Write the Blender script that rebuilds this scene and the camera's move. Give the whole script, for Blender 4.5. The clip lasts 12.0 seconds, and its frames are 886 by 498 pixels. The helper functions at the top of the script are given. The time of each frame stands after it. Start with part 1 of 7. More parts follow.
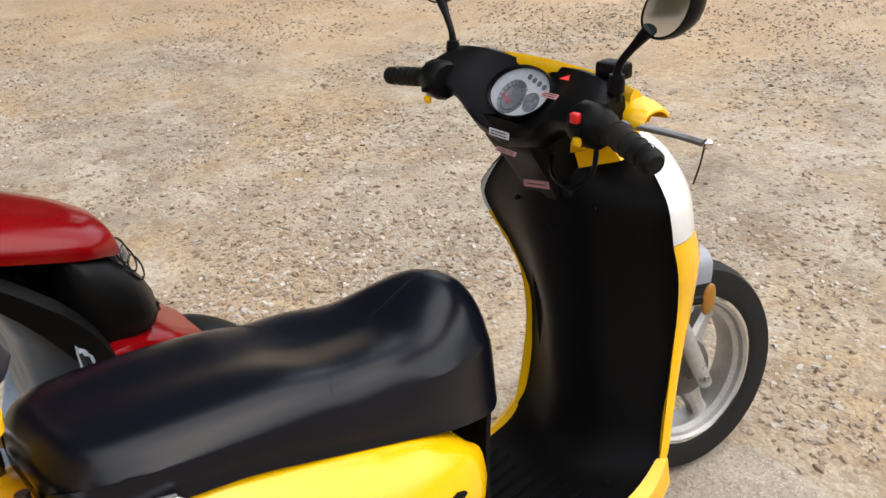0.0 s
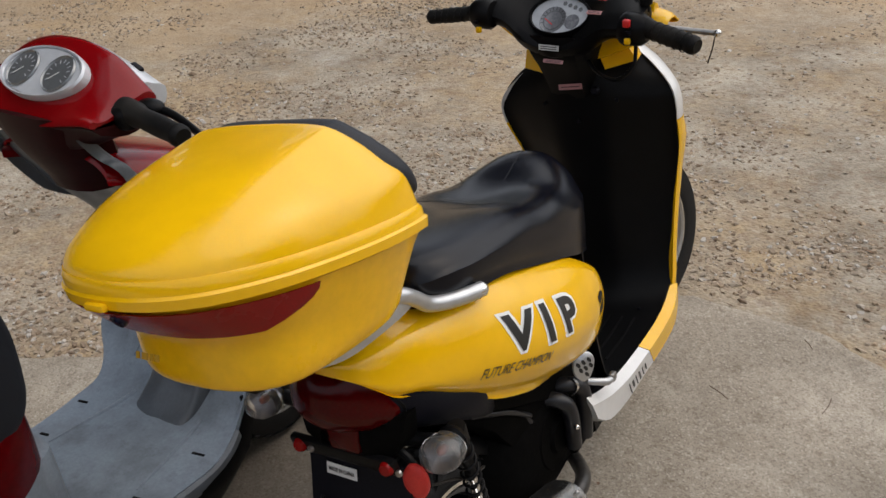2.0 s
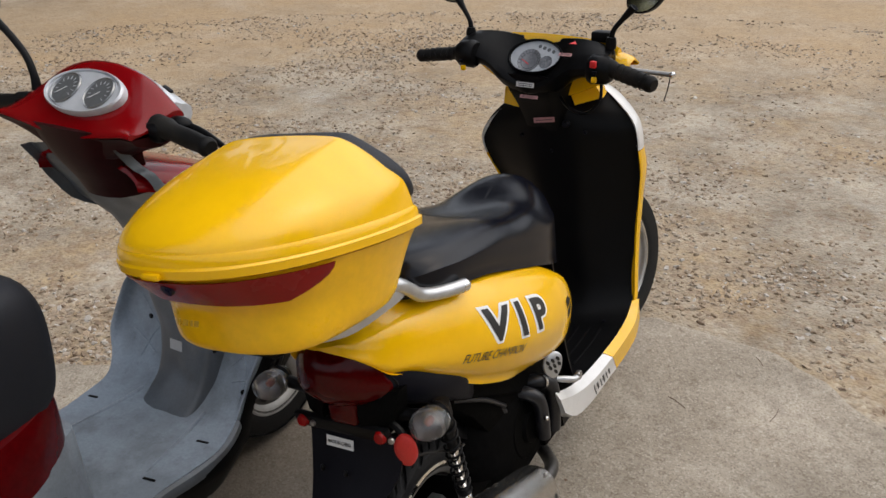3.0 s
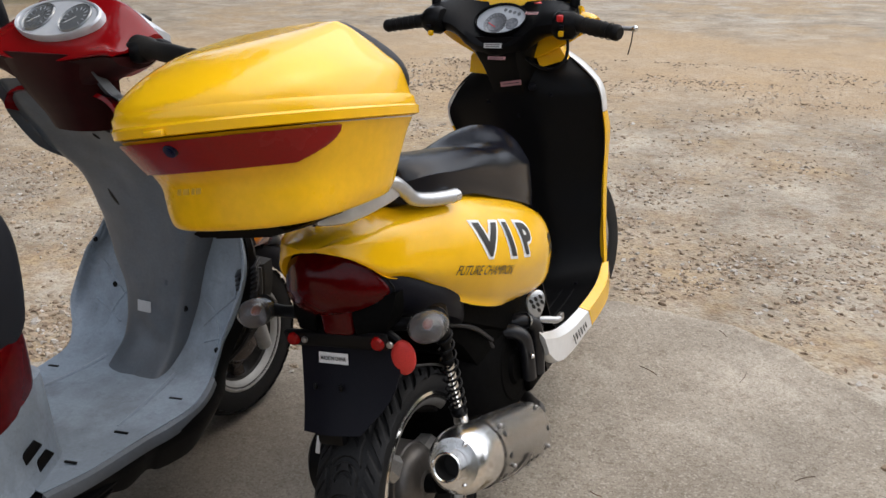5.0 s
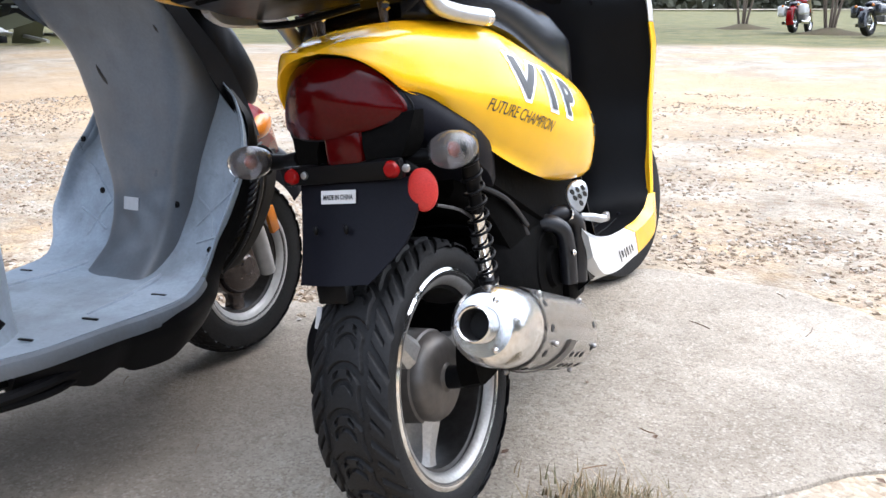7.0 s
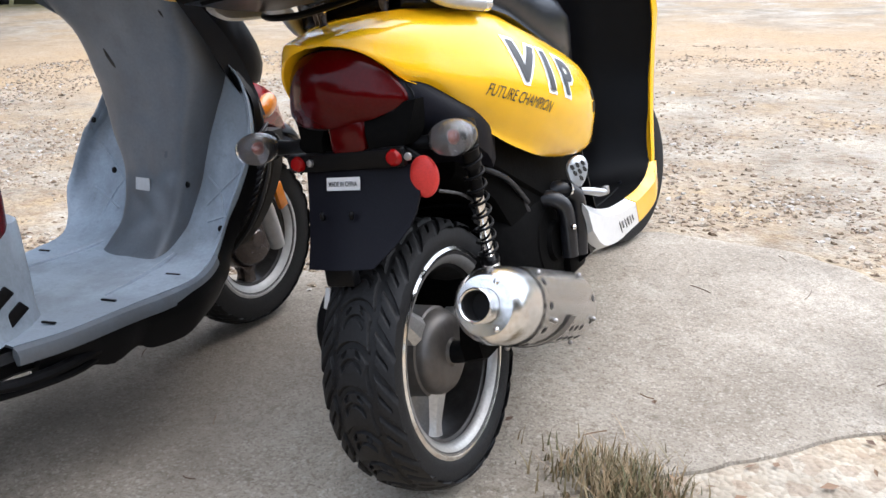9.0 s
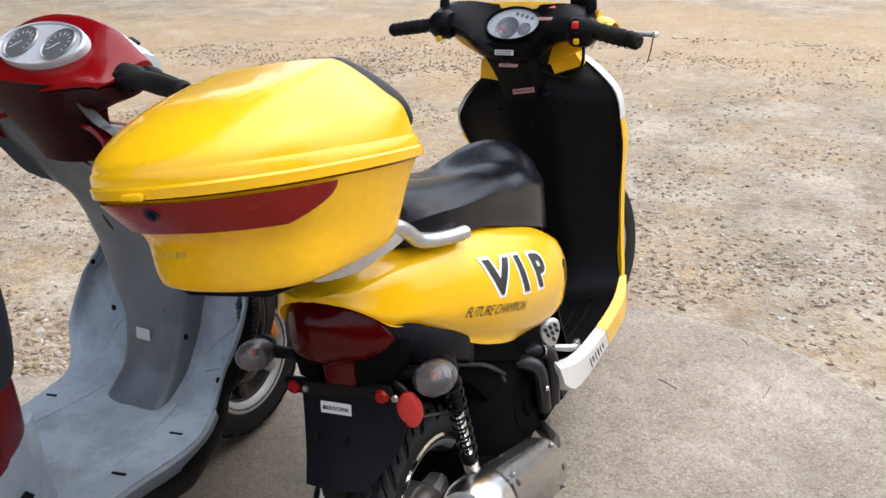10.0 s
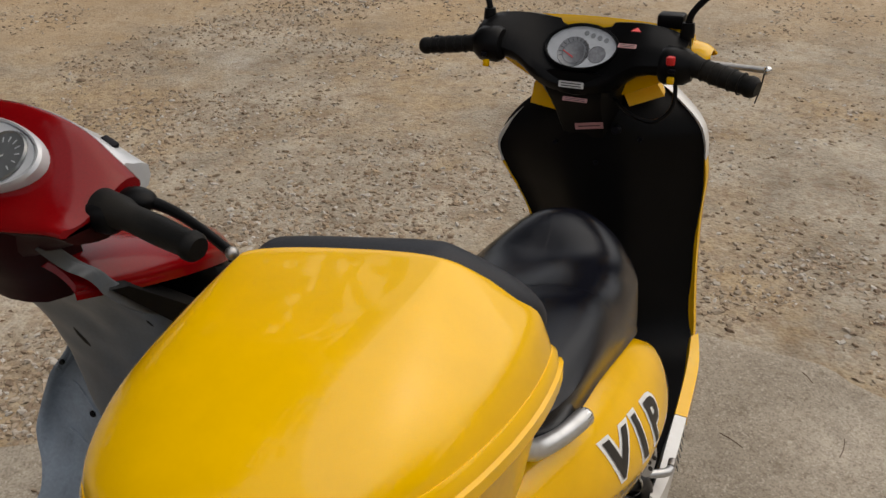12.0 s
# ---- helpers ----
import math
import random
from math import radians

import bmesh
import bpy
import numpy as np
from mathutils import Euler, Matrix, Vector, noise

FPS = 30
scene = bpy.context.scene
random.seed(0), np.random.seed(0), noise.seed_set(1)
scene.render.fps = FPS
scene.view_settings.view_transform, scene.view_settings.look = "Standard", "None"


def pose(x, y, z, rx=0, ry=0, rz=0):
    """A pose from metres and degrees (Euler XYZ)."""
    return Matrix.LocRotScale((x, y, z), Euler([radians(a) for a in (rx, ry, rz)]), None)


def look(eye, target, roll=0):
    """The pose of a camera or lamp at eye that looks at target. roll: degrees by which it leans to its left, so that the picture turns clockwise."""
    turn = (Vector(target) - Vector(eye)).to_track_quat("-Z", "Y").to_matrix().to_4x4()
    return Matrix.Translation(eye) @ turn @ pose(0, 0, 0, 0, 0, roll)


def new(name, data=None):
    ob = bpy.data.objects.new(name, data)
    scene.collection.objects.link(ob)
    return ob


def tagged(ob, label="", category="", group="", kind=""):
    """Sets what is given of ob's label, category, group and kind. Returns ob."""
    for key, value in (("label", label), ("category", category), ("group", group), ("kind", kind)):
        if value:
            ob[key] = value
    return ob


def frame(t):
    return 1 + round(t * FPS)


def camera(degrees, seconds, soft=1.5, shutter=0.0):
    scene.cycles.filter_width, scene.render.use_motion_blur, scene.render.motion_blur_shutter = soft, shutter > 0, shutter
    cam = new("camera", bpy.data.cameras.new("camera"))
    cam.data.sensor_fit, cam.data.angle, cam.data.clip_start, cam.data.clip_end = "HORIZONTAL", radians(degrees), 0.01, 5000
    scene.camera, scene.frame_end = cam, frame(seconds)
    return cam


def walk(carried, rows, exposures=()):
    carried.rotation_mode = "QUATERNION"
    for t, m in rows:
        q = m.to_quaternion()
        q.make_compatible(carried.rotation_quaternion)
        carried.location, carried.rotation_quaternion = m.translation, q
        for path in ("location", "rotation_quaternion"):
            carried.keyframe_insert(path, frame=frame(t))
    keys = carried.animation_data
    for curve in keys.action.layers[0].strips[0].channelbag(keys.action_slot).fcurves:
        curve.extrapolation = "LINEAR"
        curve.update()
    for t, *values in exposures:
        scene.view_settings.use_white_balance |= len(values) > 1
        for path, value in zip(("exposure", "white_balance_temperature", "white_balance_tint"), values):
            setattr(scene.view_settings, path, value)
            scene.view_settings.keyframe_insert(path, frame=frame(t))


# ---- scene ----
cam = camera(58.4, 12.0)
PATH = [
    (0, (0.733, -0.013, 1.345), (-0.627, 1.161, 0.466), -1.5),
    (0.5, (0.682, -0.195, 1.323), (-0.613, 1.069, 0.473), 1.5),
    (1, (0.612, -0.385, 1.34), (-0.708, 0.835, 0.462), -1.0),
    (1.5, (0.574, -0.581, 1.326), (-0.503, 0.833, 0.41), -1.9),
    (2, (0.579, -0.72, 1.337), (-0.389, 0.779, 0.433), -2.1),
    (2.5, (0.624, -0.826, 1.334), (-0.321, 0.699, 0.449), -1.8),
    (3, (0.667, -0.905, 1.359), (-0.27, 0.666, 0.55), -0.2),
    (3.2, (0.668, -0.935, 1.357), (-0.243, 0.664, 0.573), -0.1),
    (4.8, (0.63, -1.058, 1.173), (-0.171, 0.648, 0.504), -0.5),
    (5, (0.626, -1.035, 1.102), (-0.197, 0.667, 0.451), -0.0),
    (5.5, (0.604, -0.985, 0.939), (-0.268, 0.705, 0.319), -1.0),
    (6, (0.573, -0.957, 0.8), (-0.386, 0.701, 0.225), -0.3),
    (6.5, (0.564, -0.952, 0.728), (-0.332, 0.768, 0.24), 1.8),
    (7, (0.571, -0.931, 0.692), (-0.327, 0.788, 0.204), 0.3),
    (7.2, (0.578, -0.93, 0.68), (-0.327, 0.784, 0.184), 0.8),
    (8.8, (0.598, -0.95, 0.694), (-0.347, 0.738, 0.188), -0.3),
    (9, (0.594, -0.953, 0.744), (-0.31, 0.727, 0.144), -0.8),
    (9.5, (0.567, -0.949, 0.967), (-0.325, 0.71, 0.296), -1.4),
    (10, (0.584, -0.923, 1.183), (-0.261, 0.74, 0.463), -0.8),
    (10.5, (0.548, -0.889, 1.261), (-0.31, 0.68, 0.365), -2.6),
    (11, (0.429, -0.808, 1.3), (-0.361, 0.799, 0.407), -1.0),
    (11.5, (0.308, -0.697, 1.348), (-0.395, 0.97, 0.495), -1.7),
    (12, (0.207, -0.576, 1.378), (-0.5, 1.038, 0.433), -0.3),
]
EXPOSURES = [(0, 0.86, 6500, 10), (0.5, 0.5, 6500, 10), (1, 0.35, 6700, 10), (1.5, 0.1, 6800, 10), (2, 0.1, 6500, 10), (3, 0.25, 6500, 10), (5, 0.5, 6300, 10), (5.5, 0.75, 6200, 10), (6, 1.15, 6000, 10), (6.5, 1.58, 5850, 10),
             (7, 1.62, 5700, 10), (9, 1.33, 5800, 10), (9.5, 1.25, 5900, 10), (10, 0.95, 6100, 10), (10.5, 0.7, 6150, 10), (11, 0.5, 6300, 10), (11.5, 0.1, 6800, 10), (12, -0.1, 7000, 10)]
walk(cam, [(t, look(eye, target, roll)) for t, eye, target, roll in PATH], EXPOSURES)

# ---- light ----
world = bpy.data.worlds.new("overcast_sky")
scene.world = world
world.use_nodes = True
wn = world.node_tree
sky = wn.nodes.new("ShaderNodeTexSky")
sky.sky_type = "NISHITA"
sky.sun_disc = False
sky.sun_elevation, sky.sun_rotation = radians(59), radians(48)
sky.air_density, sky.dust_density, sky.ozone_density = 1.0, 5.0, 1.0
cloud = wn.nodes.new("ShaderNodeMix")
cloud.data_type = "RGBA"
cloud.inputs[0].default_value, cloud.inputs[7].default_value = 0.65, (5.6, 5.7, 5.9, 1)
wn.links.new(sky.outputs[0], cloud.inputs[6])
wn.links.new(cloud.outputs[2], wn.nodes["Background"].inputs[0])
wn.nodes["Background"].inputs[1].default_value = 0.15
sun = new("sun", bpy.data.lights.new("sun", "SUN"))
sun.data.energy, sun.data.angle, sun.data.color = 1.35, radians(90), (1.0, 0.97, 0.93)
sun.matrix_world = look((5.5, 5.0, 12.5), (0, 0, 0))


# ---- materials ----
def ramp(nt, fac, stops):
    r = nt.nodes.new("ShaderNodeValToRGB")
    while len(r.color_ramp.elements) < len(stops):
        r.color_ramp.elements.new(0.5)
    for e, (p, c) in zip(r.color_ramp.elements, stops):
        e.position, e.color = p, (*c, 1)
    nt.links.new(fac, r.inputs[0])
    return r.outputs[0]


def noise_at(nt, coords, scale, detail=4.0, rough=0.55):
    n = nt.nodes.new("ShaderNodeTexNoise")
    n.inputs["Scale"].default_value, n.inputs["Detail"].default_value = scale, detail
    n.inputs["Roughness"].default_value = rough
    nt.links.new(coords, n.inputs["Vector"])
    return n.outputs["Fac"]


def mixed(nt, fac, a, b, mode="MIX"):
    m = nt.nodes.new("ShaderNodeMix")
    m.data_type, m.blend_type = "RGBA", mode
    for key, v in ((0, fac), (6, a), (7, b)):
        if isinstance(v, (int, float)):
            m.inputs[key].default_value = v
        elif isinstance(v, tuple):
            m.inputs[key].default_value = (*v, 1)
        else:
            nt.links.new(v, m.inputs[key])
    return m.outputs[2]


def surface(name, colour, rough=0.5, metal=0.0, coat=0.0, dirt=(0.2, 0.17, 0.13), dirty=0.12, grain=60.0, relief=0.02,
            vary=0.12, rough_vary=0.12, transmission=0.0, ior=1.5, coat_rough=0.05, gloss=0.5, smear=None):
    """A painted, moulded or metal surface: colour drifting at two scales, dust patches, uneven gloss and fine relief."""
    m = bpy.data.materials.new(name)
    m.use_nodes = True
    nt = m.node_tree
    b = nt.nodes["Principled BSDF"]
    co = nt.nodes.new("ShaderNodeTexCoord").outputs["Object"]
    fine, broad = noise_at(nt, co, grain), noise_at(nt, co, 6.0, 5.0, 0.65)
    dark = tuple(c * (1 - vary) for c in colour)
    light = tuple(min(1, c * (1 + vary)) for c in colour)
    base = ramp(nt, fine, [(0.3, dark), (0.7, light)])
    if dirty:
        spots = ramp(nt, broad, [(0.48, (0, 0, 0)), (0.75, (dirty, dirty, dirty))])
        base = mixed(nt, spots, base, dirt)
    if smear:
        # rubbed-in grime in long streaks and scuffed spots
        mp = nt.nodes.new("ShaderNodeMapping")
        mp.inputs["Scale"].default_value = (2.0, 2.0, 1.0)
        nt.links.new(co, mp.inputs["Vector"])
        base = mixed(nt, ramp(nt, noise_at(nt, mp.outputs[0], 2.2, 6.0, 0.6), [(0.44, (0, 0, 0)), (0.58, (smear[1],) * 3)]), base, smear[0])
        base = mixed(nt, ramp(nt, noise_at(nt, co, 34.0, 5.0, 0.7), [(0.56, (0, 0, 0)), (0.70, (smear[1] * 0.6,) * 3)]), base, smear[0])
    nt.links.new(base, b.inputs["Base Color"])
    r = nt.nodes.new("ShaderNodeMapRange")
    r.inputs[3].default_value, r.inputs[4].default_value = max(0.02, rough - rough_vary), min(1, rough + rough_vary)
    nt.links.new(broad, r.inputs[0])
    nt.links.new(r.outputs[0], b.inputs["Roughness"])
    b.inputs["Metallic"].default_value, b.inputs["Specular IOR Level"].default_value = metal, gloss
    b.inputs["Coat Weight"].default_value, b.inputs["Coat Roughness"].default_value = coat, coat_rough
    b.inputs["Transmission Weight"].default_value, b.inputs["IOR"].default_value = transmission, ior
    if relief:
        bump = nt.nodes.new("ShaderNodeBump")
        bump.inputs["Strength"].default_value, bump.inputs["Distance"].default_value = relief, 0.004
        nt.links.new(fine, bump.inputs["Height"])
        nt.links.new(bump.outputs[0], b.inputs["Normal"])
        nt.links.new(bump.outputs[0], b.inputs["Coat Normal"])
    return m


YELLOW = surface("yellow_paint", (0.88, 0.49, 0.002), 0.20, gloss=0.35, coat=0.35, dirty=0.05, vary=0.03, relief=0.008, grain=25)
BOXYELLOW = surface("yellow_box_plastic", (0.90, 0.505, 0.002), 0.24, coat=0.62, gloss=0.2, dirty=0.08, dirt=(0.35, 0.2, 0.03), vary=0.04, relief=0.06, grain=14, coat_rough=0.03, rough_vary=0.06)
LOWERYELLOW = surface("worn_yellow_plastic", (0.88, 0.49, 0.002), 0.30, coat=0.25, dirty=0.15, dirt=(0.40, 0.22, 0.02), vary=0.05, relief=0.008, grain=60, gloss=0.4)
WHITE = surface("white_paint", (0.72, 0.72, 0.71), 0.3, coat=0.6, dirty=0.15, vary=0.03, relief=0.01)
RED = surface("red_metal_paint", (0.18, 0.0012, 0.003), 0.15, metal=0.0, gloss=0.2, coat=0.15, dirty=0.03, vary=0.12, grain=500, relief=0.006, rough_vary=0.05)
# the handlebar's red, matt and darkened for the shade on its underside
REDUNDERSIDE = surface("shaded_underside_red", (0.022, 0.0020, 0.0028), 0.5, gloss=0.12, dirty=0.1, dirt=(0.05, 0.03, 0.025), vary=0.15, relief=0.02)
REDLENS = surface("red_lens", (0.052, 0.0006, 0.0010), 0.14, gloss=0.16, coat=0.03, dirty=0.02, vary=0.12, relief=0.03, grain=200, rough_vary=0.04)
REDREFLECT = surface("red_reflector", (0.22, 0.003, 0.003), 0.24, gloss=0.2, coat=0.1, dirty=0.03, vary=0.2, relief=0.12, grain=700)
PINKREFLECT = surface("faded_red_reflector", (0.50, 0.035, 0.028), 0.38, gloss=0.25, coat=0.05, dirty=0.15, dirt=(0.40, 0.12, 0.10), vary=0.2, relief=0.2, grain=700)
AMBER = surface("amber_lens", (0.58, 0.18, 0.012), 0.25, coat=0.7, dirty=0.05, vary=0.15, relief=0.1, grain=300)
DULLAMBER = surface("dull_amber_lens", (0.30, 0.13, 0.015), 0.4, gloss=0.3, dirty=0.15, vary=0.15, relief=0.1, grain=300)
BLACK = surface("black_plastic", (0.004, 0.004, 0.0045), 0.36, dirty=0.04, dirt=(0.05, 0.046, 0.042), grain=420, relief=0.05, vary=0.25, gloss=0.11)
INNER = surface("black_panel_plastic", (0.0035, 0.0035, 0.004), 0.42, dirty=0.05, dirt=(0.04, 0.038, 0.035), grain=500, relief=0.04, vary=0.25, gloss=0.10)
DARKGREY = surface("dark_grey_plastic", (0.006, 0.006, 0.009), 0.42, dirty=0.06, dirt=(0.04, 0.037, 0.034), grain=350, relief=0.05, vary=0.2, gloss=0.09)
VINYL = surface("black_vinyl", (0.0035, 0.0042, 0.008), 0.22, dirty=0.05, dirt=(0.03, 0.03, 0.03), grain=650, relief=0.07, vary=0.2, gloss=0.24)
PADFABRIC = surface("blue_black_padding", (0.016, 0.018, 0.024), 0.55, dirty=0.15, dirt=(0.045, 0.045, 0.05), grain=500, relief=0.12, vary=0.25, gloss=0.3)
BLUELOCK = surface("blue_black_plastic", (0.008, 0.012, 0.035), 0.35, gloss=0.3, dirty=0.05, vary=0.1)
BOXMARK = surface("rubbed_mark", (0.50, 0.28, 0.01), 0.5, dirty=0.1, vary=0.2)
RUBBER = surface("tyre_rubber", (0.013, 0.013, 0.0135), 0.55, dirty=0.12, dirt=(0.04, 0.036, 0.032), grain=240, relief=0.12, vary=0.3, gloss=0.18)
GRIP = surface("grip_rubber", (0.006, 0.006, 0.006), 0.55, gloss=0.15, dirty=0.1, grain=500, relief=0.12, vary=0.2)
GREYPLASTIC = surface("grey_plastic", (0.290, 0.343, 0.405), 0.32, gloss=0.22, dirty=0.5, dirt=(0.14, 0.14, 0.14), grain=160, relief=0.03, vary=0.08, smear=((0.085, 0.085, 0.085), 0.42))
# shield grey with grime, darkened further for the column's overhanging, shaded face
GRIMESHADE = surface("grimy_shaded_grey", (0.112, 0.130, 0.153), 0.32, gloss=0.42, dirty=0.5, dirt=(0.10, 0.10, 0.10), grain=160, relief=0.03, vary=0.08, smear=((0.07, 0.07, 0.07), 0.45))
GREYPAINT = surface("grey_fender_paint", (0.24, 0.26, 0.30), 0.38, coat=0.3, dirty=0.18, vary=0.06)
BRIGHTSILVER = surface("bright_silver_paint", (0.56, 0.58, 0.61), 0.34, metal=0.25, dirty=0.1, vary=0.05, relief=0.01)
SILVER = surface("silver_paint", (0.52, 0.53, 0.54), 0.32, metal=0.7, dirty=0.18, vary=0.08, relief=0.02)
ALLOY = surface("cast_alloy", (0.48, 0.47, 0.45), 0.42, metal=0.75, dirty=0.35, dirt=(0.16, 0.12, 0.08), vary=0.12, relief=0.05, grain=200)
CHROME = surface("chrome", (0.78, 0.77, 0.75), 0.10, metal=1.0, dirty=0.22, dirt=(0.42, 0.38, 0.32), vary=0.05, relief=0.012, rough_vary=0.07)
EXHAUST = surface("weathered_chrome", (0.76, 0.75, 0.735), 0.24, metal=1.0, dirty=0.28, dirt=(0.36, 0.32, 0.27), vary=0.12, relief=0.04, grain=140, rough_vary=0.10)
STEEL = surface("dull_steel", (0.36, 0.35, 0.34), 0.38, metal=0.9, dirty=0.35, dirt=(0.16, 0.10, 0.06), vary=0.15, relief=0.06)
# oily metal, taken near black to hold the shade under the body
SHADEBLACK = surface("oily_shaded_black", (0.0024, 0.0023, 0.0022), 0.62, dirty=0.12, dirt=(0.010, 0.0085, 0.0075), grain=90, relief=0.15, vary=0.35, gloss=0.025)
GREYRIM = surface("grey_rim_paint", (0.46, 0.46, 0.45), 0.45, metal=0.2, dirty=0.3, dirt=(0.14, 0.12, 0.10), vary=0.1, relief=0.03)
BROWNMETAL = surface("brown_cast_metal", (0.10, 0.085, 0.080), 0.26, metal=0.8, dirty=0.3, dirt=(0.06, 0.045, 0.04), vary=0.2, relief=0.04)
HOSE = surface("shiny_black_hose", (0.012, 0.012, 0.014), 0.34, gloss=0.4, dirty=0.15, dirt=(0.05, 0.048, 0.05), vary=0.3, relief=0.08, grain=60)
# alloy darkened for the shade inside the rims; also serves dark small parts
DARKCAST = surface("dark_cast_alloy", (0.055, 0.052, 0.050), 0.38, metal=0.6, dirty=0.4, dirt=(0.035, 0.028, 0.022), vary=0.25, relief=0.05)
# same red paint, darkened for the dark surroundings the rear body reflects
SHADEDRED = surface("shaded_red_plastic", (0.085, 0.0012, 0.0025), 0.2, gloss=0.2, coat=0.1, dirty=0.1, dirt=(0.04, 0.015, 0.012), vary=0.15, relief=0.01)
SLATS = surface("ribbed_black_plastic", (0.016, 0.016, 0.018), 0.32, dirty=0.1, dirt=(0.06, 0.055, 0.05), vary=0.2, relief=0.02, gloss=0.5)
HUB = surface("brown_dusty_hub", (0.115, 0.105, 0.096), 0.45, metal=0.5, dirty=0.4, dirt=(0.16, 0.11, 0.07), vary=0.15, relief=0.05)
SOOT = surface("sooty_pipe", (0.012, 0.011, 0.010), 0.85, dirty=0.2, vary=0.3)
PRINT = surface("black_print", (0.016, 0.016, 0.016), 0.4, dirty=0.0, vary=0.1, relief=0)
PRINTWHITE = surface("white_print", (0.82, 0.82, 0.80), 0.35, dirty=0.05, vary=0.02, relief=0)
LABEL = surface("label_paper", (0.62, 0.62, 0.62), 0.45, dirty=0.12, vary=0.05, relief=0)
LABELPINK = surface("label_reddish", (0.42, 0.20, 0.20), 0.45, dirty=0.12, vary=0.08, relief=0)
SWITCHRED = surface("red_switch", (0.62, 0.02, 0.02), 0.4, dirty=0.05, vary=0.1)
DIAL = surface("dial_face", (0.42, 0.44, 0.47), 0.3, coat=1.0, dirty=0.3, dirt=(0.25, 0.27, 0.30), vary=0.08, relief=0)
DIALDARK = surface("dark_dial_face", (0.17, 0.18, 0.19), 0.25, metal=0.4, coat=1.0, dirty=0.1, vary=0.1, relief=0)
# grey subdial colour, with pale mottling painted in for reflections in the glass
DIALMID = surface("grey_dial_face", (0.13, 0.135, 0.15), 0.3, coat=1.0, dirty=0.5, dirt=(0.35, 0.37, 0.40), vary=0.3, relief=0, grain=150)
MIRROR = surface("mirror_glass", (0.85, 0.86, 0.87), 0.05, metal=1.0, dirty=0.05, vary=0.0, relief=0, rough_vary=0.02)
CLEAR = surface("clear_lens", (0.95, 0.95, 0.95), 0.04, transmission=0.96, dirty=0.0, vary=0.01, relief=0.22, grain=90, rough_vary=0.03)
LAMPCUP = surface("dull_reflector_cup", (0.13, 0.115, 0.115), 0.36, metal=0.6, dirty=0.2, vary=0.15, relief=0.1)
AMBERBULB = surface("amber_bulb", (0.26, 0.075, 0.055), 0.3, dirty=0.0, vary=0.05, relief=0)
SOIL = surface("dark_soil", (0.085, 0.068, 0.042), 0.95, gloss=0.1, dirty=0.6, dirt=(0.075, 0.085, 0.035), grain=30, relief=0.5, vary=0.4)
BARK = surface("bark", (0.13, 0.10, 0.075), 0.85, dirty=0.3, dirt=(0.18, 0.17, 0.14), grain=40, relief=0.4, vary=0.35)
CARPAINT = surface("dark_vehicle_paint", (0.02, 0.022, 0.028), 0.25, coat=0.8, dirty=0.05, vary=0.1)


def foliage(name, a, b):
    m = bpy.data.materials.new(name)
    m.use_nodes = True
    nt = m.node_tree
    g = nt.nodes.new("ShaderNodeNewGeometry")
    c = ramp(nt, g.outputs["Random Per Island"], [(0.0, a), (1.0, b)])
    p = nt.nodes["Principled BSDF"]
    nt.links.new(c, p.inputs["Base Color"])
    p.inputs["Roughness"].default_value = 0.65
    return m


LEAFMAT = foliage("tree_leaves", (0.025, 0.045, 0.014), (0.075, 0.11, 0.035))
WOODS = foliage("shady_woods", (0.022, 0.028, 0.014), (0.085, 0.085, 0.050))
GRASSMAT = foliage("grass_blades", (0.075, 0.082, 0.030), (0.36, 0.25, 0.14))
STRAW = foliage("dead_leaf_bits", (0.07, 0.035, 0.018), (0.22, 0.13, 0.07))


def stone_material():
    m = bpy.data.materials.new("loose_stones")
    m.use_nodes = True
    nt = m.node_tree
    g = nt.nodes.new("ShaderNodeNewGeometry")
    c = ramp(nt, g.outputs["Random Per Island"], [(0.0, (0.21, 0.15, 0.105)), (0.22, (0.31, 0.23, 0.155)), (0.5, (0.37, 0.31, 0.24)),
                                                  (0.72, (0.42, 0.315, 0.21)), (0.9, (0.45, 0.41, 0.36)), (1.0, (0.58, 0.54, 0.49))])
    co = nt.nodes.new("ShaderNodeTexCoord").outputs["Object"]
    c = mixed(nt, 0.35, c, ramp(nt, noise_at(nt, co, 180.0), [(0.3, (0.4, 0.4, 0.4)), (0.7, (1, 1, 1))]), "MULTIPLY")
    p = nt.nodes["Principled BSDF"]
    nt.links.new(c, p.inputs["Base Color"])
    p.inputs["Roughness"].default_value = 0.85
    return m


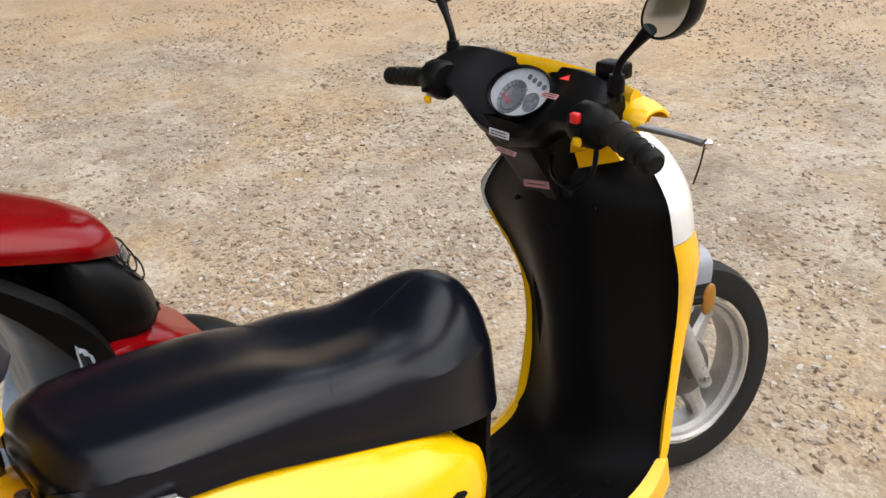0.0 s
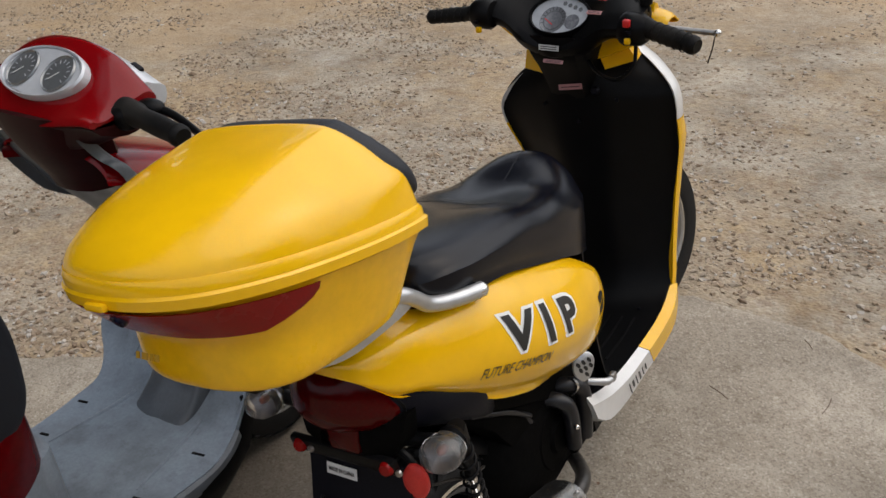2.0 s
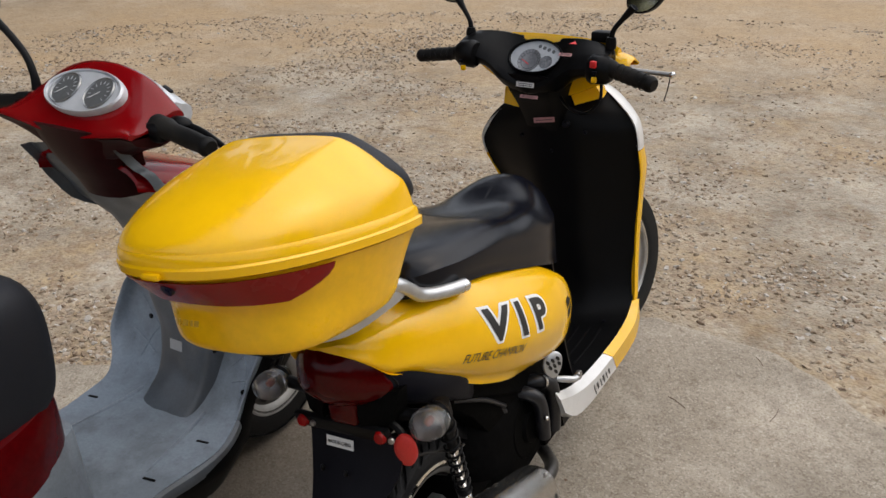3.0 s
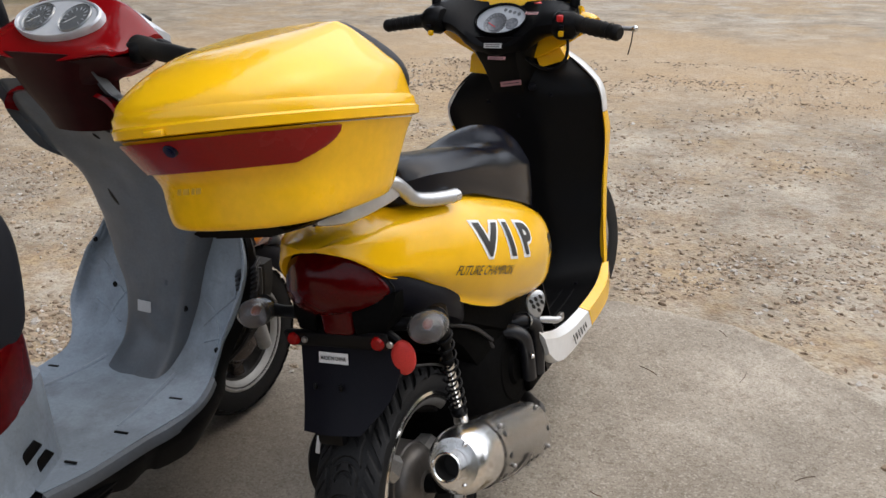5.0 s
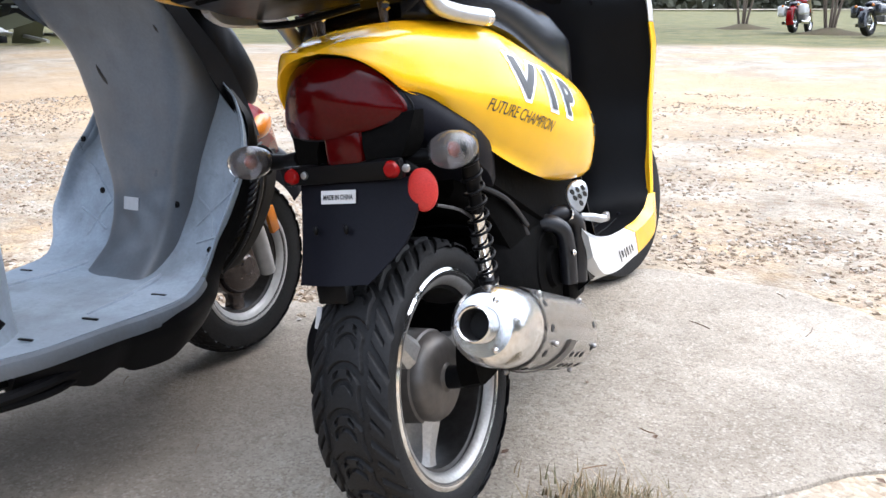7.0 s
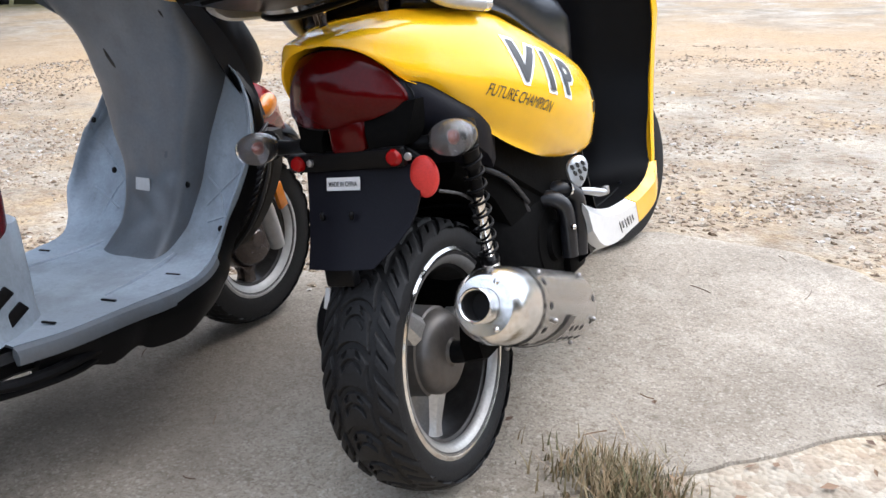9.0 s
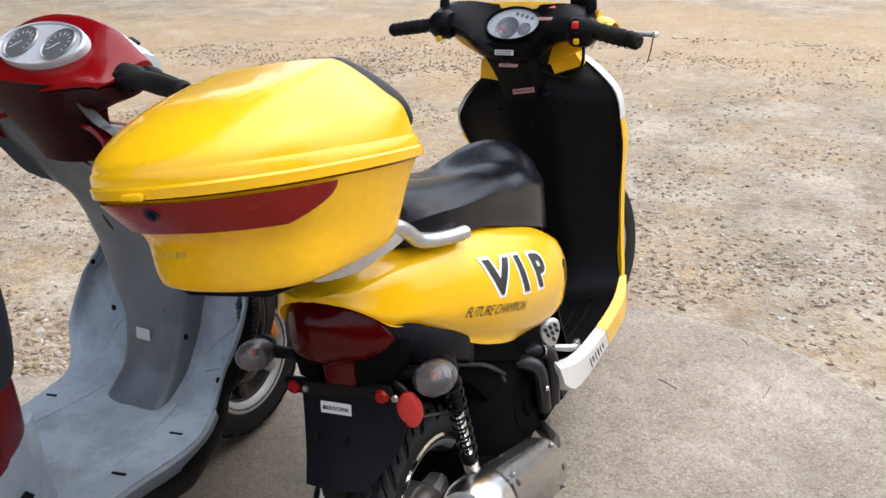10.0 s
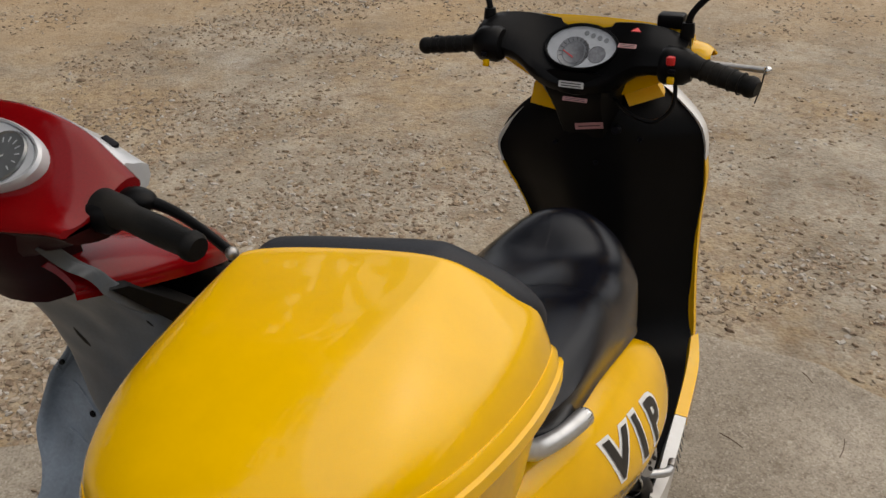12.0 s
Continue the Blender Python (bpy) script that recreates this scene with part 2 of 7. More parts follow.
def ground_material():
    """Tan gravel with pebbles, sandy and reddish patches; worn grass farther off across the yard."""
    m = bpy.data.materials.new("gravel_and_grass")
    m.use_nodes = True
    nt = m.node_tree
    p = nt.nodes["Principled BSDF"]
    co = nt.nodes.new("ShaderNodeTexCoord").outputs["Object"]
    peb = nt.nodes.new("ShaderNodeTexVoronoi")
    peb.inputs["Scale"].default_value = 75.0
    nt.links.new(co, peb.inputs["Vector"])
    big = nt.nodes.new("ShaderNodeTexVoronoi")
    big.inputs["Scale"].default_value = 32.0
    nt.links.new(co, big.inputs["Vector"])
    sep = nt.nodes.new("ShaderNodeSeparateColor")
    nt.links.new(peb.outputs["Color"], sep.inputs[0])
    sep2 = nt.nodes.new("ShaderNodeSeparateColor")
    nt.links.new(big.outputs["Color"], sep2.inputs[0])
    sand = ramp(nt, noise_at(nt, co, 1.7, 7.0, 0.68), [(0.32, (0.20, 0.17, 0.13)), (0.5, (0.325, 0.284, 0.222)), (0.66, (0.465, 0.415, 0.335))])
    blotch = ramp(nt, noise_at(nt, co, 4.5, 5.0, 0.68), [(0.34, (0.66, 0.58, 0.50)), (0.48, (1, 1, 1)), (0.68, (1.18, 1.16, 1.12))])
    sand = mixed(nt, 0.9, sand, blotch, "MULTIPLY")
    red = ramp(nt, noise_at(nt, co, 0.75, 7.0, 0.7), [(0.47, (0, 0, 0)), (0.60, (0.8, 0.8, 0.8))])
    sand = mixed(nt, red, sand, ramp(nt, noise_at(nt, co, 14.0, 4.0, 0.7), [(0.35, (0.27, 0.175, 0.090)), (0.6, (0.46, 0.34, 0.19))]))
    grey = ramp(nt, noise_at(nt, co, 1.25, 5.0, 0.6), [(0.30, (0.7, 0.7, 0.7)), (0.42, (0, 0, 0))])
    sand = mixed(nt, grey, sand, (0.47, 0.44, 0.39))
    stones = ramp(nt, sep.outputs[0], [(0.0, (0.11, 0.08, 0.055)), (0.3, (0.27, 0.20, 0.14)), (0.6, (0.40, 0.335, 0.25)), (0.85, (0.44, 0.385, 0.31)), (1.0, (0.54, 0.49, 0.42))])
    base = mixed(nt, ramp(nt, noise_at(nt, co, 9.0, 4.0), [(0.40, (0.05, 0.05, 0.05)), (0.64, (0.36, 0.36, 0.36))]), sand, stones)
    base = mixed(nt, ramp(nt, sep2.outputs[1], [(0.82, (0, 0, 0)), (0.86, (0.4, 0.4, 0.4))]), base, (0.23, 0.155, 0.10))
    specks = ramp(nt, noise_at(nt, co, 42.0, 4.0, 0.75), [(0.36, (0.34, 0.27, 0.21)), (0.47, (1, 1, 1))])
    base = mixed(nt, 0.42, base, specks, "MULTIPLY")
    turf = ramp(nt, noise_at(nt, co, 1.4, 6.0, 0.7), [(0.3, (0.050, 0.056, 0.018)), (0.55, (0.125, 0.115, 0.038)), (0.75, (0.22, 0.175, 0.085))])
    dist = nt.nodes.new("ShaderNodeVectorMath")
    dist.operation = "LENGTH"
    nt.links.new(co, dist.inputs[0])
    # a worn track of yellow sand crosses the middle of the yard
    track = nt.nodes.new("ShaderNodeMath")
    track.operation = "MULTIPLY_ADD"
    track.inputs[1].default_value = 5.0
    nt.links.new(noise_at(nt, co, 0.5, 6.0, 0.65), track.inputs[0])
    nt.links.new(dist.outputs["Value"], track.inputs[2])
    lane = nt.nodes.new("ShaderNodeMapRange")
    lane.inputs[1].default_value, lane.inputs[2].default_value = 0.0, 20.0
    nt.links.new(track.outputs[0], lane.inputs[0])
    lane = ramp(nt, lane.outputs[0], [(0.36, (0, 0, 0)), (0.43, (0.55, 0.55, 0.55)), (0.56, (0.55, 0.55, 0.55)), (0.68, (0, 0, 0))])
    base = mixed(nt, lane, base, mixed(nt, 0.75, (0.46, 0.325, 0.185), specks, "MULTIPLY"))
    # grass begins on the far side of the yard
    wob = nt.nodes.new("ShaderNodeMath")
    wob.operation = "MULTIPLY_ADD"
    wob.inputs[1].default_value = 6.0
    nt.links.new(noise_at(nt, co, 0.35, 5.0, 0.6), wob.inputs[0])
    nt.links.new(dist.outputs["Value"], wob.inputs[2])
    where = nt.nodes.new("ShaderNodeMapRange")
    where.inputs[1].default_value, where.inputs[2].default_value = 18.5, 20.5
    nt.links.new(wob.outputs[0], where.inputs[0])
    nt.links.new(mixed(nt, where.outputs[0], base, turf), p.inputs["Base Color"])
    p.inputs["Roughness"].default_value = 0.92
    bump = nt.nodes.new("ShaderNodeBump")
    bump.inputs["Strength"].default_value, bump.inputs["Distance"].default_value = 0.7, 0.008
    h = nt.nodes.new("ShaderNodeMath")
    h.operation = "MULTIPLY_ADD"
    h.inputs[1].default_value = -0.9
    nt.links.new(peb.outputs["Distance"], h.inputs[0])
    nt.links.new(noise_at(nt, co, 22.0, 5.0, 0.7), h.inputs[2])
    nt.links.new(h.outputs[0], bump.inputs["Height"])
    nt.links.new(bump.outputs[0], p.inputs["Normal"])
    return m


def concrete_material():
    m = bpy.data.materials.new("worn_concrete")
    m.use_nodes = True
    nt = m.node_tree
    p = nt.nodes["Principled BSDF"]
    co = nt.nodes.new("ShaderNodeTexCoord").outputs["Object"]
    base = ramp(nt, noise_at(nt, co, 2.6, 6.0, 0.62), [(0.3, (0.235, 0.20, 0.155)), (0.52, (0.335, 0.292, 0.235)), (0.75, (0.44, 0.395, 0.33))])
    grit = ramp(nt, noise_at(nt, co, 130.0, 4.0, 0.85), [(0.36, (0.42, 0.38, 0.34)), (0.5, (1, 1, 1)), (0.72, (1.0, 1.0, 1.0))])
    base = mixed(nt, 0.7, base, grit, "MULTIPLY")
    pits = ramp(nt, noise_at(nt, co, 38.0, 5.0, 0.75), [(0.36, (0.62, 0.58, 0.52)), (0.46, (1, 1, 1)), (0.62, (1.08, 1.08, 1.07))])
    base = mixed(nt, 0.7, base, pits, "MULTIPLY")
    chips = nt.nodes.new("ShaderNodeTexVoronoi")
    chips.inputs["Scale"].default_value = 210.0
    nt.links.new(co, chips.inputs["Vector"])
    s = nt.nodes.new("ShaderNodeSeparateColor")
    nt.links.new(chips.outputs["Color"], s.inputs[0])
    base = mixed(nt, ramp(nt, s.outputs[0], [(0.86, (0, 0, 0)), (0.90, (0.38, 0.38, 0.38))]), base, (0.54, 0.49, 0.42))
    base = mixed(nt, ramp(nt, s.outputs[1], [(0.86, (0, 0, 0)), (0.90, (0.5, 0.5, 0.5))]), base, (0.17, 0.14, 0.11))
    stain = ramp(nt, noise_at(nt, co, 5.0, 5.0, 0.7), [(0.54, (0, 0, 0)), (0.70, (0.45, 0.45, 0.45))])
    base = mixed(nt, stain, base, (0.16, 0.135, 0.105))
    wash = ramp(nt, noise_at(nt, co, 0.9, 4.0, 0.6), [(0.36, (0.74, 0.73, 0.71)), (0.6, (1.2, 1.2, 1.2))])
    base = mixed(nt, 1.0, base, wash, "MULTIPLY")
    # oily dirt stain where machines have stood, with their shade painted in
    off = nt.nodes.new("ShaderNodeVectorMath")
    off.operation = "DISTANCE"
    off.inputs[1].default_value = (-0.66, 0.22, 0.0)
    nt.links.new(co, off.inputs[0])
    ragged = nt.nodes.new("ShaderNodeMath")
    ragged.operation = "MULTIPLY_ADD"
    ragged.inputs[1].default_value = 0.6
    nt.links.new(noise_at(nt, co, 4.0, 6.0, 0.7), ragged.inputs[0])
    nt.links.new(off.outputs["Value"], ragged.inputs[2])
    stain_shade = ramp(nt, ragged.outputs[0], [(0.58, (0.60, 0.60, 0.60)), (0.95, (0, 0, 0))])
    base = mixed(nt, stain_shade, base, (0.105, 0.082, 0.060))
    nt.links.new(base, p.inputs["Base Color"])
    p.inputs["Roughness"].default_value = 0.88
    bump = nt.nodes.new("ShaderNodeBump")
    bump.inputs["Strength"].default_value, bump.inputs["Distance"].default_value = 0.8, 0.005
    nt.links.new(noise_at(nt, co, 90.0, 5.0, 0.75), bump.inputs["Height"])
    nt.links.new(bump.outputs[0], p.inputs["Normal"])
    return m


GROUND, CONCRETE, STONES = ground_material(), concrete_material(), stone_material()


# ---- building blocks ----
def obj(name, bm, material, smooth=True):
    me = bpy.data.meshes.new(name)
    bmesh.ops.recalc_face_normals(bm, faces=bm.faces)
    bm.to_mesh(me)
    bm.free()
    if smooth:
        me.shade_smooth()
        me.set_sharp_from_angle(angle=radians(38))
    me.materials.append(material)
    return new(name, me)


def part(name, bm, material, parent, label="", smooth=True):
    ob = obj(name, bm, material, smooth)
    ob.parent = parent
    if label:
        tagged(ob, label)
    return ob


def spline(pts, n, closed=False):
    """n samples a span along a smooth curve through the points (arrays of any width)."""
    p = np.array(pts, float)
    k = len(p)
    out = []
    spans = k if closed else k - 1
    for i in range(spans):
        if closed:
            a, b, c, d = p[(i - 1) % k], p[i], p[(i + 1) % k], p[(i + 2) % k]
        else:
            a, b, c, d = p[max(i - 1, 0)], p[i], p[i + 1], p[min(i + 2, k - 1)]
        for j in range(n):
            t = j / n
            out.append(0.5 * (2 * b + (c - a) * t + (2 * a - 5 * b + 4 * c - d) * t * t + (3 * b - a - 3 * c + d) * t ** 3))
    if not closed:
        out.append(p[-1])
    return np.array(out)


def loft(stations, nu=3, nv=3, ring=True, cap=True, thick=None):
    """A skin through stations, each a list of points. ring: stations are closed loops. thick: a vector that makes an open sheet solid."""
    g = np.array(stations, float)
    if nu > 0:
        g = np.stack([spline(s, nu, ring) for s in g])
    if nv > 0:
        g = spline(g, nv)
    ns, nr = g.shape[:2]
    bm = bmesh.new()
    vs = [[bm.verts.new(p) for p in row] for row in g]
    for i in range(ns - 1):
        for j in range(nr if ring else nr - 1):
            q = [vs[i][j], vs[i][(j + 1) % nr], vs[i + 1][(j + 1) % nr], vs[i + 1][j]]
            bm.faces.new(q)
    if ring and cap:
        bm.faces.new(vs[0])
        bm.faces.new(vs[-1])
    if thick is not None:
        ws = [[bm.verts.new(Vector(p) + Vector(thick)) for p in row] for row in g]
        for i in range(ns - 1):
            for j in range(nr - 1):
                bm.faces.new([ws[i][j], ws[i + 1][j], ws[i + 1][j + 1], ws[i][j + 1]])
        edge = [(0, j) for j in range(nr)] + [(i, nr - 1) for i in range(1, ns)] + [(ns - 1, j) for j in range(nr - 2, -1, -1)] + [(i, 0) for i in range(ns - 2, 0, -1)]
        for (a, b), (c, d) in zip(edge, edge[1:] + edge[:1]):
            bm.faces.new([vs[a][b], vs[c][d], ws[c][d], ws[a][b]])
    return bm


def sym(y, half):
    """A closed loop at y from the points (x, z) of its right half, top middle to bottom middle."""
    right = [(x, y, z) for x, z in half]
    left = [(-x, y, z) for x, z in half[::-1] if x > 1e-6]
    return right + left


def tube(path, r, seg=10, n=4, caps=True, smooth_path=True):
    p = spline(path, n) if smooth_path else np.array(path, float)
    rs = np.interp(np.linspace(0, 1, len(p)), np.linspace(0, 1, len(r)), r) if isinstance(r, (list, tuple)) else [r] * len(p)
    bm = bmesh.new()
    rows, side = [], None
    for i in range(len(p)):
        d = (Vector(p[min(i + 1, len(p) - 1)]) - Vector(p[max(i - 1, 0)])).normalized()
        if side is None:
            side = d.orthogonal().normalized()
        side = (side - d * side.dot(d)).normalized()
        up = d.cross(side)
        rows.append([bm.verts.new(Vector(p[i]) + float(rs[i]) * (math.cos(a) * side + math.sin(a) * up)) for a in np.linspace(0, 2 * math.pi, seg, endpoint=False).tolist()])
    for a, b in zip(rows, rows[1:]):
        for j in range(seg):
            bm.faces.new([a[j], a[(j + 1) % seg], b[(j + 1) % seg], b[j]])
    if caps:
        bm.faces.new(rows[0])
        bm.faces.new(rows[-1])
    return bm


def lathe(profile, m=None, seg=40, closed=False):
    """Turns the profile (r, h) round the local x axis; m places it."""
    bm = bmesh.new()
    rows = []
    for r, h in profile:
        if r < 1e-5:
            rows.append([bm.verts.new((h, 0, 0))])
        else:
            rows.append([bm.verts.new((h, r * math.cos(a), r * math.sin(a))) for a in np.linspace(0, 2 * math.pi, seg, endpoint=False).tolist()])
    pairs = list(zip(rows, rows[1:])) + ([(rows[-1], rows[0])] if closed else [])
    for a, b in pairs:
        for j in range(seg):
            q = [a[j % len(a)], a[(j + 1) % len(a)], b[(j + 1) % len(b)], b[j % len(b)]]
            q = list(dict.fromkeys(q))
            if len(q) > 2:
                bm.faces.new(q)
    if m is not None:
        bm.transform(m)
    return bm


def block(sx, sy, sz, m=None, bevel=0.004, seg=2):
    bm = bmesh.new()
    bmesh.ops.create_cube(bm, size=1)
    bm.transform(Matrix.Diagonal((sx, sy, sz, 1)))
    if bevel:
        bmesh.ops.bevel(bm, geom=bm.edges[:], offset=min(bevel, 0.45 * min(sx, sy, sz)), segments=seg, affect="EDGES", profile=0.5)
    if m is not None:
        bm.transform(m)
    return bm


def blob(rx, ry, rz, m=None, seg=20, rings=12):
    bm = bmesh.new()
    bmesh.ops.create_uvsphere(bm, u_segments=seg, v_segments=rings, radius=1)
    bm.transform(Matrix.Diagonal((rx, ry, rz, 1)))
    if m is not None:
        bm.transform(m)
    return bm


def slab(outline, thick, m=None):
    """A flat plate: the outline (x, y) in the xy plane, thickened in z."""
    bm = bmesh.new()
    a = [bm.verts.new((x, y, 0)) for x, y in outline]
    b = [bm.verts.new((x, y, thick)) for x, y in outline]
    bm.faces.new(a)
    bm.faces.new(b)
    k = len(outline)
    for i in range(k):
        bm.faces.new([a[i], a[(i + 1) % k], b[(i + 1) % k], b[i]])
    if m is not None:
        bm.transform(m)
    return bm


def join(*bms):
    out = bmesh.new()
    for b in bms:
        me = bpy.data.meshes.new("tmp")
        b.to_mesh(me)
        b.free()
        out.from_mesh(me)
        bpy.data.meshes.remove(me)
    return out


def lettering(text, height, bold=0.0, slant=0.0, spacing=1.0, squeeze=1.0):
    """A flat mesh of the words, in the xy plane, from the built-in font."""
    cu = bpy.data.curves.new("letters", "FONT")
    cu.body, cu.size, cu.offset, cu.shear, cu.space_character = text, height * 1.38, bold, slant, spacing
    cu.resolution_u = 3
    ob = bpy.data.objects.new("letters", cu)
    scene.collection.objects.link(ob)
    me = bpy.data.meshes.new_from_object(ob.evaluated_get(bpy.context.evaluated_depsgraph_get()))
    bm = bmesh.new()
    bm.from_mesh(me)
    bm.transform(Matrix.Diagonal((squeeze, 1, 1, 1)))
    bpy.data.objects.remove(ob)
    bpy.data.curves.remove(cu)
    bpy.data.meshes.remove(me)
    return bm


def frame_at(origin, x_axis, y_axis):
    """A pose whose x and y axes lie along the given directions."""
    x = Vector(x_axis).normalized()
    z = x.cross(Vector(y_axis)).normalized()
    y = z.cross(x)
    m = Matrix((x, y, z)).transposed().to_4x4()
    m.translation = Vector(origin)
    return m


# ---- ground ----
def rise(x, y):
    """Height of the yard: it climbs gently away from the slab, steeper towards the far side."""
    d = math.hypot(x, y)
    s = max(0.0, d - 3.5)
    h = 0.019 * (min(s, 80) - 1.2 * (1 - math.exp(-s / 1.2)))
    return h + slope(x, y) * min(1.0, 85 / max(d, 1e-6)) - 0.052


def slope(x, y):
    return 0.036 * y - 0.015 * x


def slab_top(x, y):
    """The slab drains the same way as the yard."""
    return slope(x, y) - 0.045


def ground_sheet():
    bm = bmesh.new()
    radii = [0.0] + [0.25 * 1.085 ** k for k in range(112)]
    seg = 140
    rows = []
    for r in radii:
        if r == 0:
            rows.append([bm.verts.new((0, 0, rise(0, 0)))])
            continue
        row = []
        for k in range(seg):
            a = 2 * math.pi * k / seg
            x, y = r * math.cos(a), r * math.sin(a)
            bumpy = 0.012 * noise.noise((x * 1.3, y * 1.3, 0)) * min(1, max(0, r - 1.6) / 2) + 0.06 * noise.noise((x * 0.15, y * 0.15, 3)) * min(1, r / 30)
            row.append(bm.verts.new((x, y, rise(x, y) + bumpy)))
        rows.append(row)
    for a, b in zip(rows, rows[1:]):
        for j in range(seg):
            q = list(dict.fromkeys([a[j % len(a)], a[(j + 1) % len(a)], b[(j + 1) % len(b)], b[j % len(b)]]))
            bm.faces.new(q)
    return tagged(obj("ground", bm, GROUND), "tan gravel yard with patchy grass farther off", "ground", kind="structure")


ground_sheet()

# the slab under the two scooters: an old concrete apron with crumbled edges
PAD = [(-3.2, -0.62), (-1.52, 0.34), (-0.76, 0.80), (-0.28, 1.40), (0.06, 1.59), (0.30, 1.57), (0.46, 1.56), (0.62, 1.47), (0.79, 1.31), (1.02, 1.12), (1.12, 0.97),
       (0.70, 0.59), (0.43, 0.32), (0.20, 0.12), (-0.45, -0.52), (-1.6, -1.8), (-2.6, -2.2)]


def concrete_pad():
    out = []
    k = len(PAD)
    for i in range(k):
        a, b = Vector(PAD[i]), Vector(PAD[(i + 1) % k])
        n = max(2, int((b - a).length / 0.045))
        for j in range(n):
            p = a.lerp(b, j / n)
            w = 0.013 * noise.noise((p.x * 9, p.y * 9, 1)) + 0.006 * noise.noise((p.x * 40, p.y * 40, 5))
            d = (b - a).normalized()
            out.append((p.x - d.y * w, p.y + d.x * w))
    bm = bmesh.new()
    rings = []
    c = Vector((-0.6, 0.1))
    for inset, z in ((0.0, -0.06), (0.0, -0.007), (0.006, -0.001), (0.02, 0.0)):
        rings.append([bm.verts.new((x + (c.x - x) * inset, y + (c.y - y) * inset, z + slab_top(x + (c.x - x) * inset, y + (c.y - y) * inset))) for x, y in out])
    n = len(out)
    for a, b in zip(rings, rings[1:]):
        for j in range(n):
            bm.faces.new([a[j], a[(j + 1) % n], b[(j + 1) % n], b[j]])
    bm.faces.new(rings[-1])
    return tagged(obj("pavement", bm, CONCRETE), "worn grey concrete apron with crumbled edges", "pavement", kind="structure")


concrete_pad()


def in_pad(x, y):
    inside = False
    k = len(PAD)
    for i in range(k):
        (x1, y1), (x2, y2) = PAD[i], PAD[(i + 1) % k]
        if (y1 > y) != (y2 > y) and x < (x2 - x1) * (y - y1) / (y2 - y1) + x1:
            inside = not inside
    return inside


def scatter_stones():
    rng = random.Random(4)
    octa = [Vector(v) for v in ((1, 0, 0), (0, 1, 0), (-1, 0, 0), (0, -1, 0), (0.5, 0.5, 0.75), (-0.5, 0.45, 0.8), (-0.45, -0.5, 0.75), (0.5, -0.45, 0.8))]
    quad = [(0, 1, 4), (1, 5, 4), (1, 2, 5), (2, 6, 5), (2, 3, 6), (3, 7, 6), (3, 0, 7), (0, 4, 7), (4, 5, 6), (4, 6, 7)]
    verts, faces = [], []
    made = 0
    while made < 62000:
        d = 0.9 + 6.5 * rng.random() ** 1.35
        a = radians(rng.uniform(25, 178))
        x, y = d * math.cos(a), d * math.sin(a)
        on_pad = in_pad(x, y)
        if on_pad and rng.random() > 0.008:
            continue
        if noise.noise((x * 1.1, y * 1.1, 7)) + 0.5 * noise.noise((x * 4, y * 4, 2)) + rng.uniform(-0.38, 0.28) < -0.06:
            continue
        s = 0.0040 + 0.0120 * rng.random() ** 2.5
        if rng.random() < 0.012:
            s *= 1.6
        z = (slab_top(x, y) if on_pad else rise(x, y) + 0.012 * noise.noise((x * 1.3, y * 1.3, 0)) * min(1, max(0, d - 1.6) / 2)) - s * 0.1
        r = rng.random() * 6.28
        c, q = math.cos(r), math.sin(r)
        tip, roll = rng.uniform(-0.4, 0.4), rng.uniform(-0.4, 0.4)
        sx, sy, sz = s * rng.uniform(0.8, 1.5), s * rng.uniform(0.6, 1.1), s * rng.uniform(0.4, 1.0)
        base = len(verts)
        for v in octa:
            k = rng.uniform(0.75, 1.2)
            px, py = v.x * sx * k, v.y * sy * k
            verts.append((x + px * c - py * q, y + px * q + py * c, z + v.z * sz + tip * px + roll * py))
        faces += [(e + base, f + base, g + base) for e, f, g in quad]
        made += 1
    me = bpy.data.meshes.new("gravel")
    me.from_pydata(verts, [], faces)
    me.materials.append(STONES)
    return tagged(new("gravel", me), "loose tan and grey stones strewn over the yard", "gravel", kind="stuff")


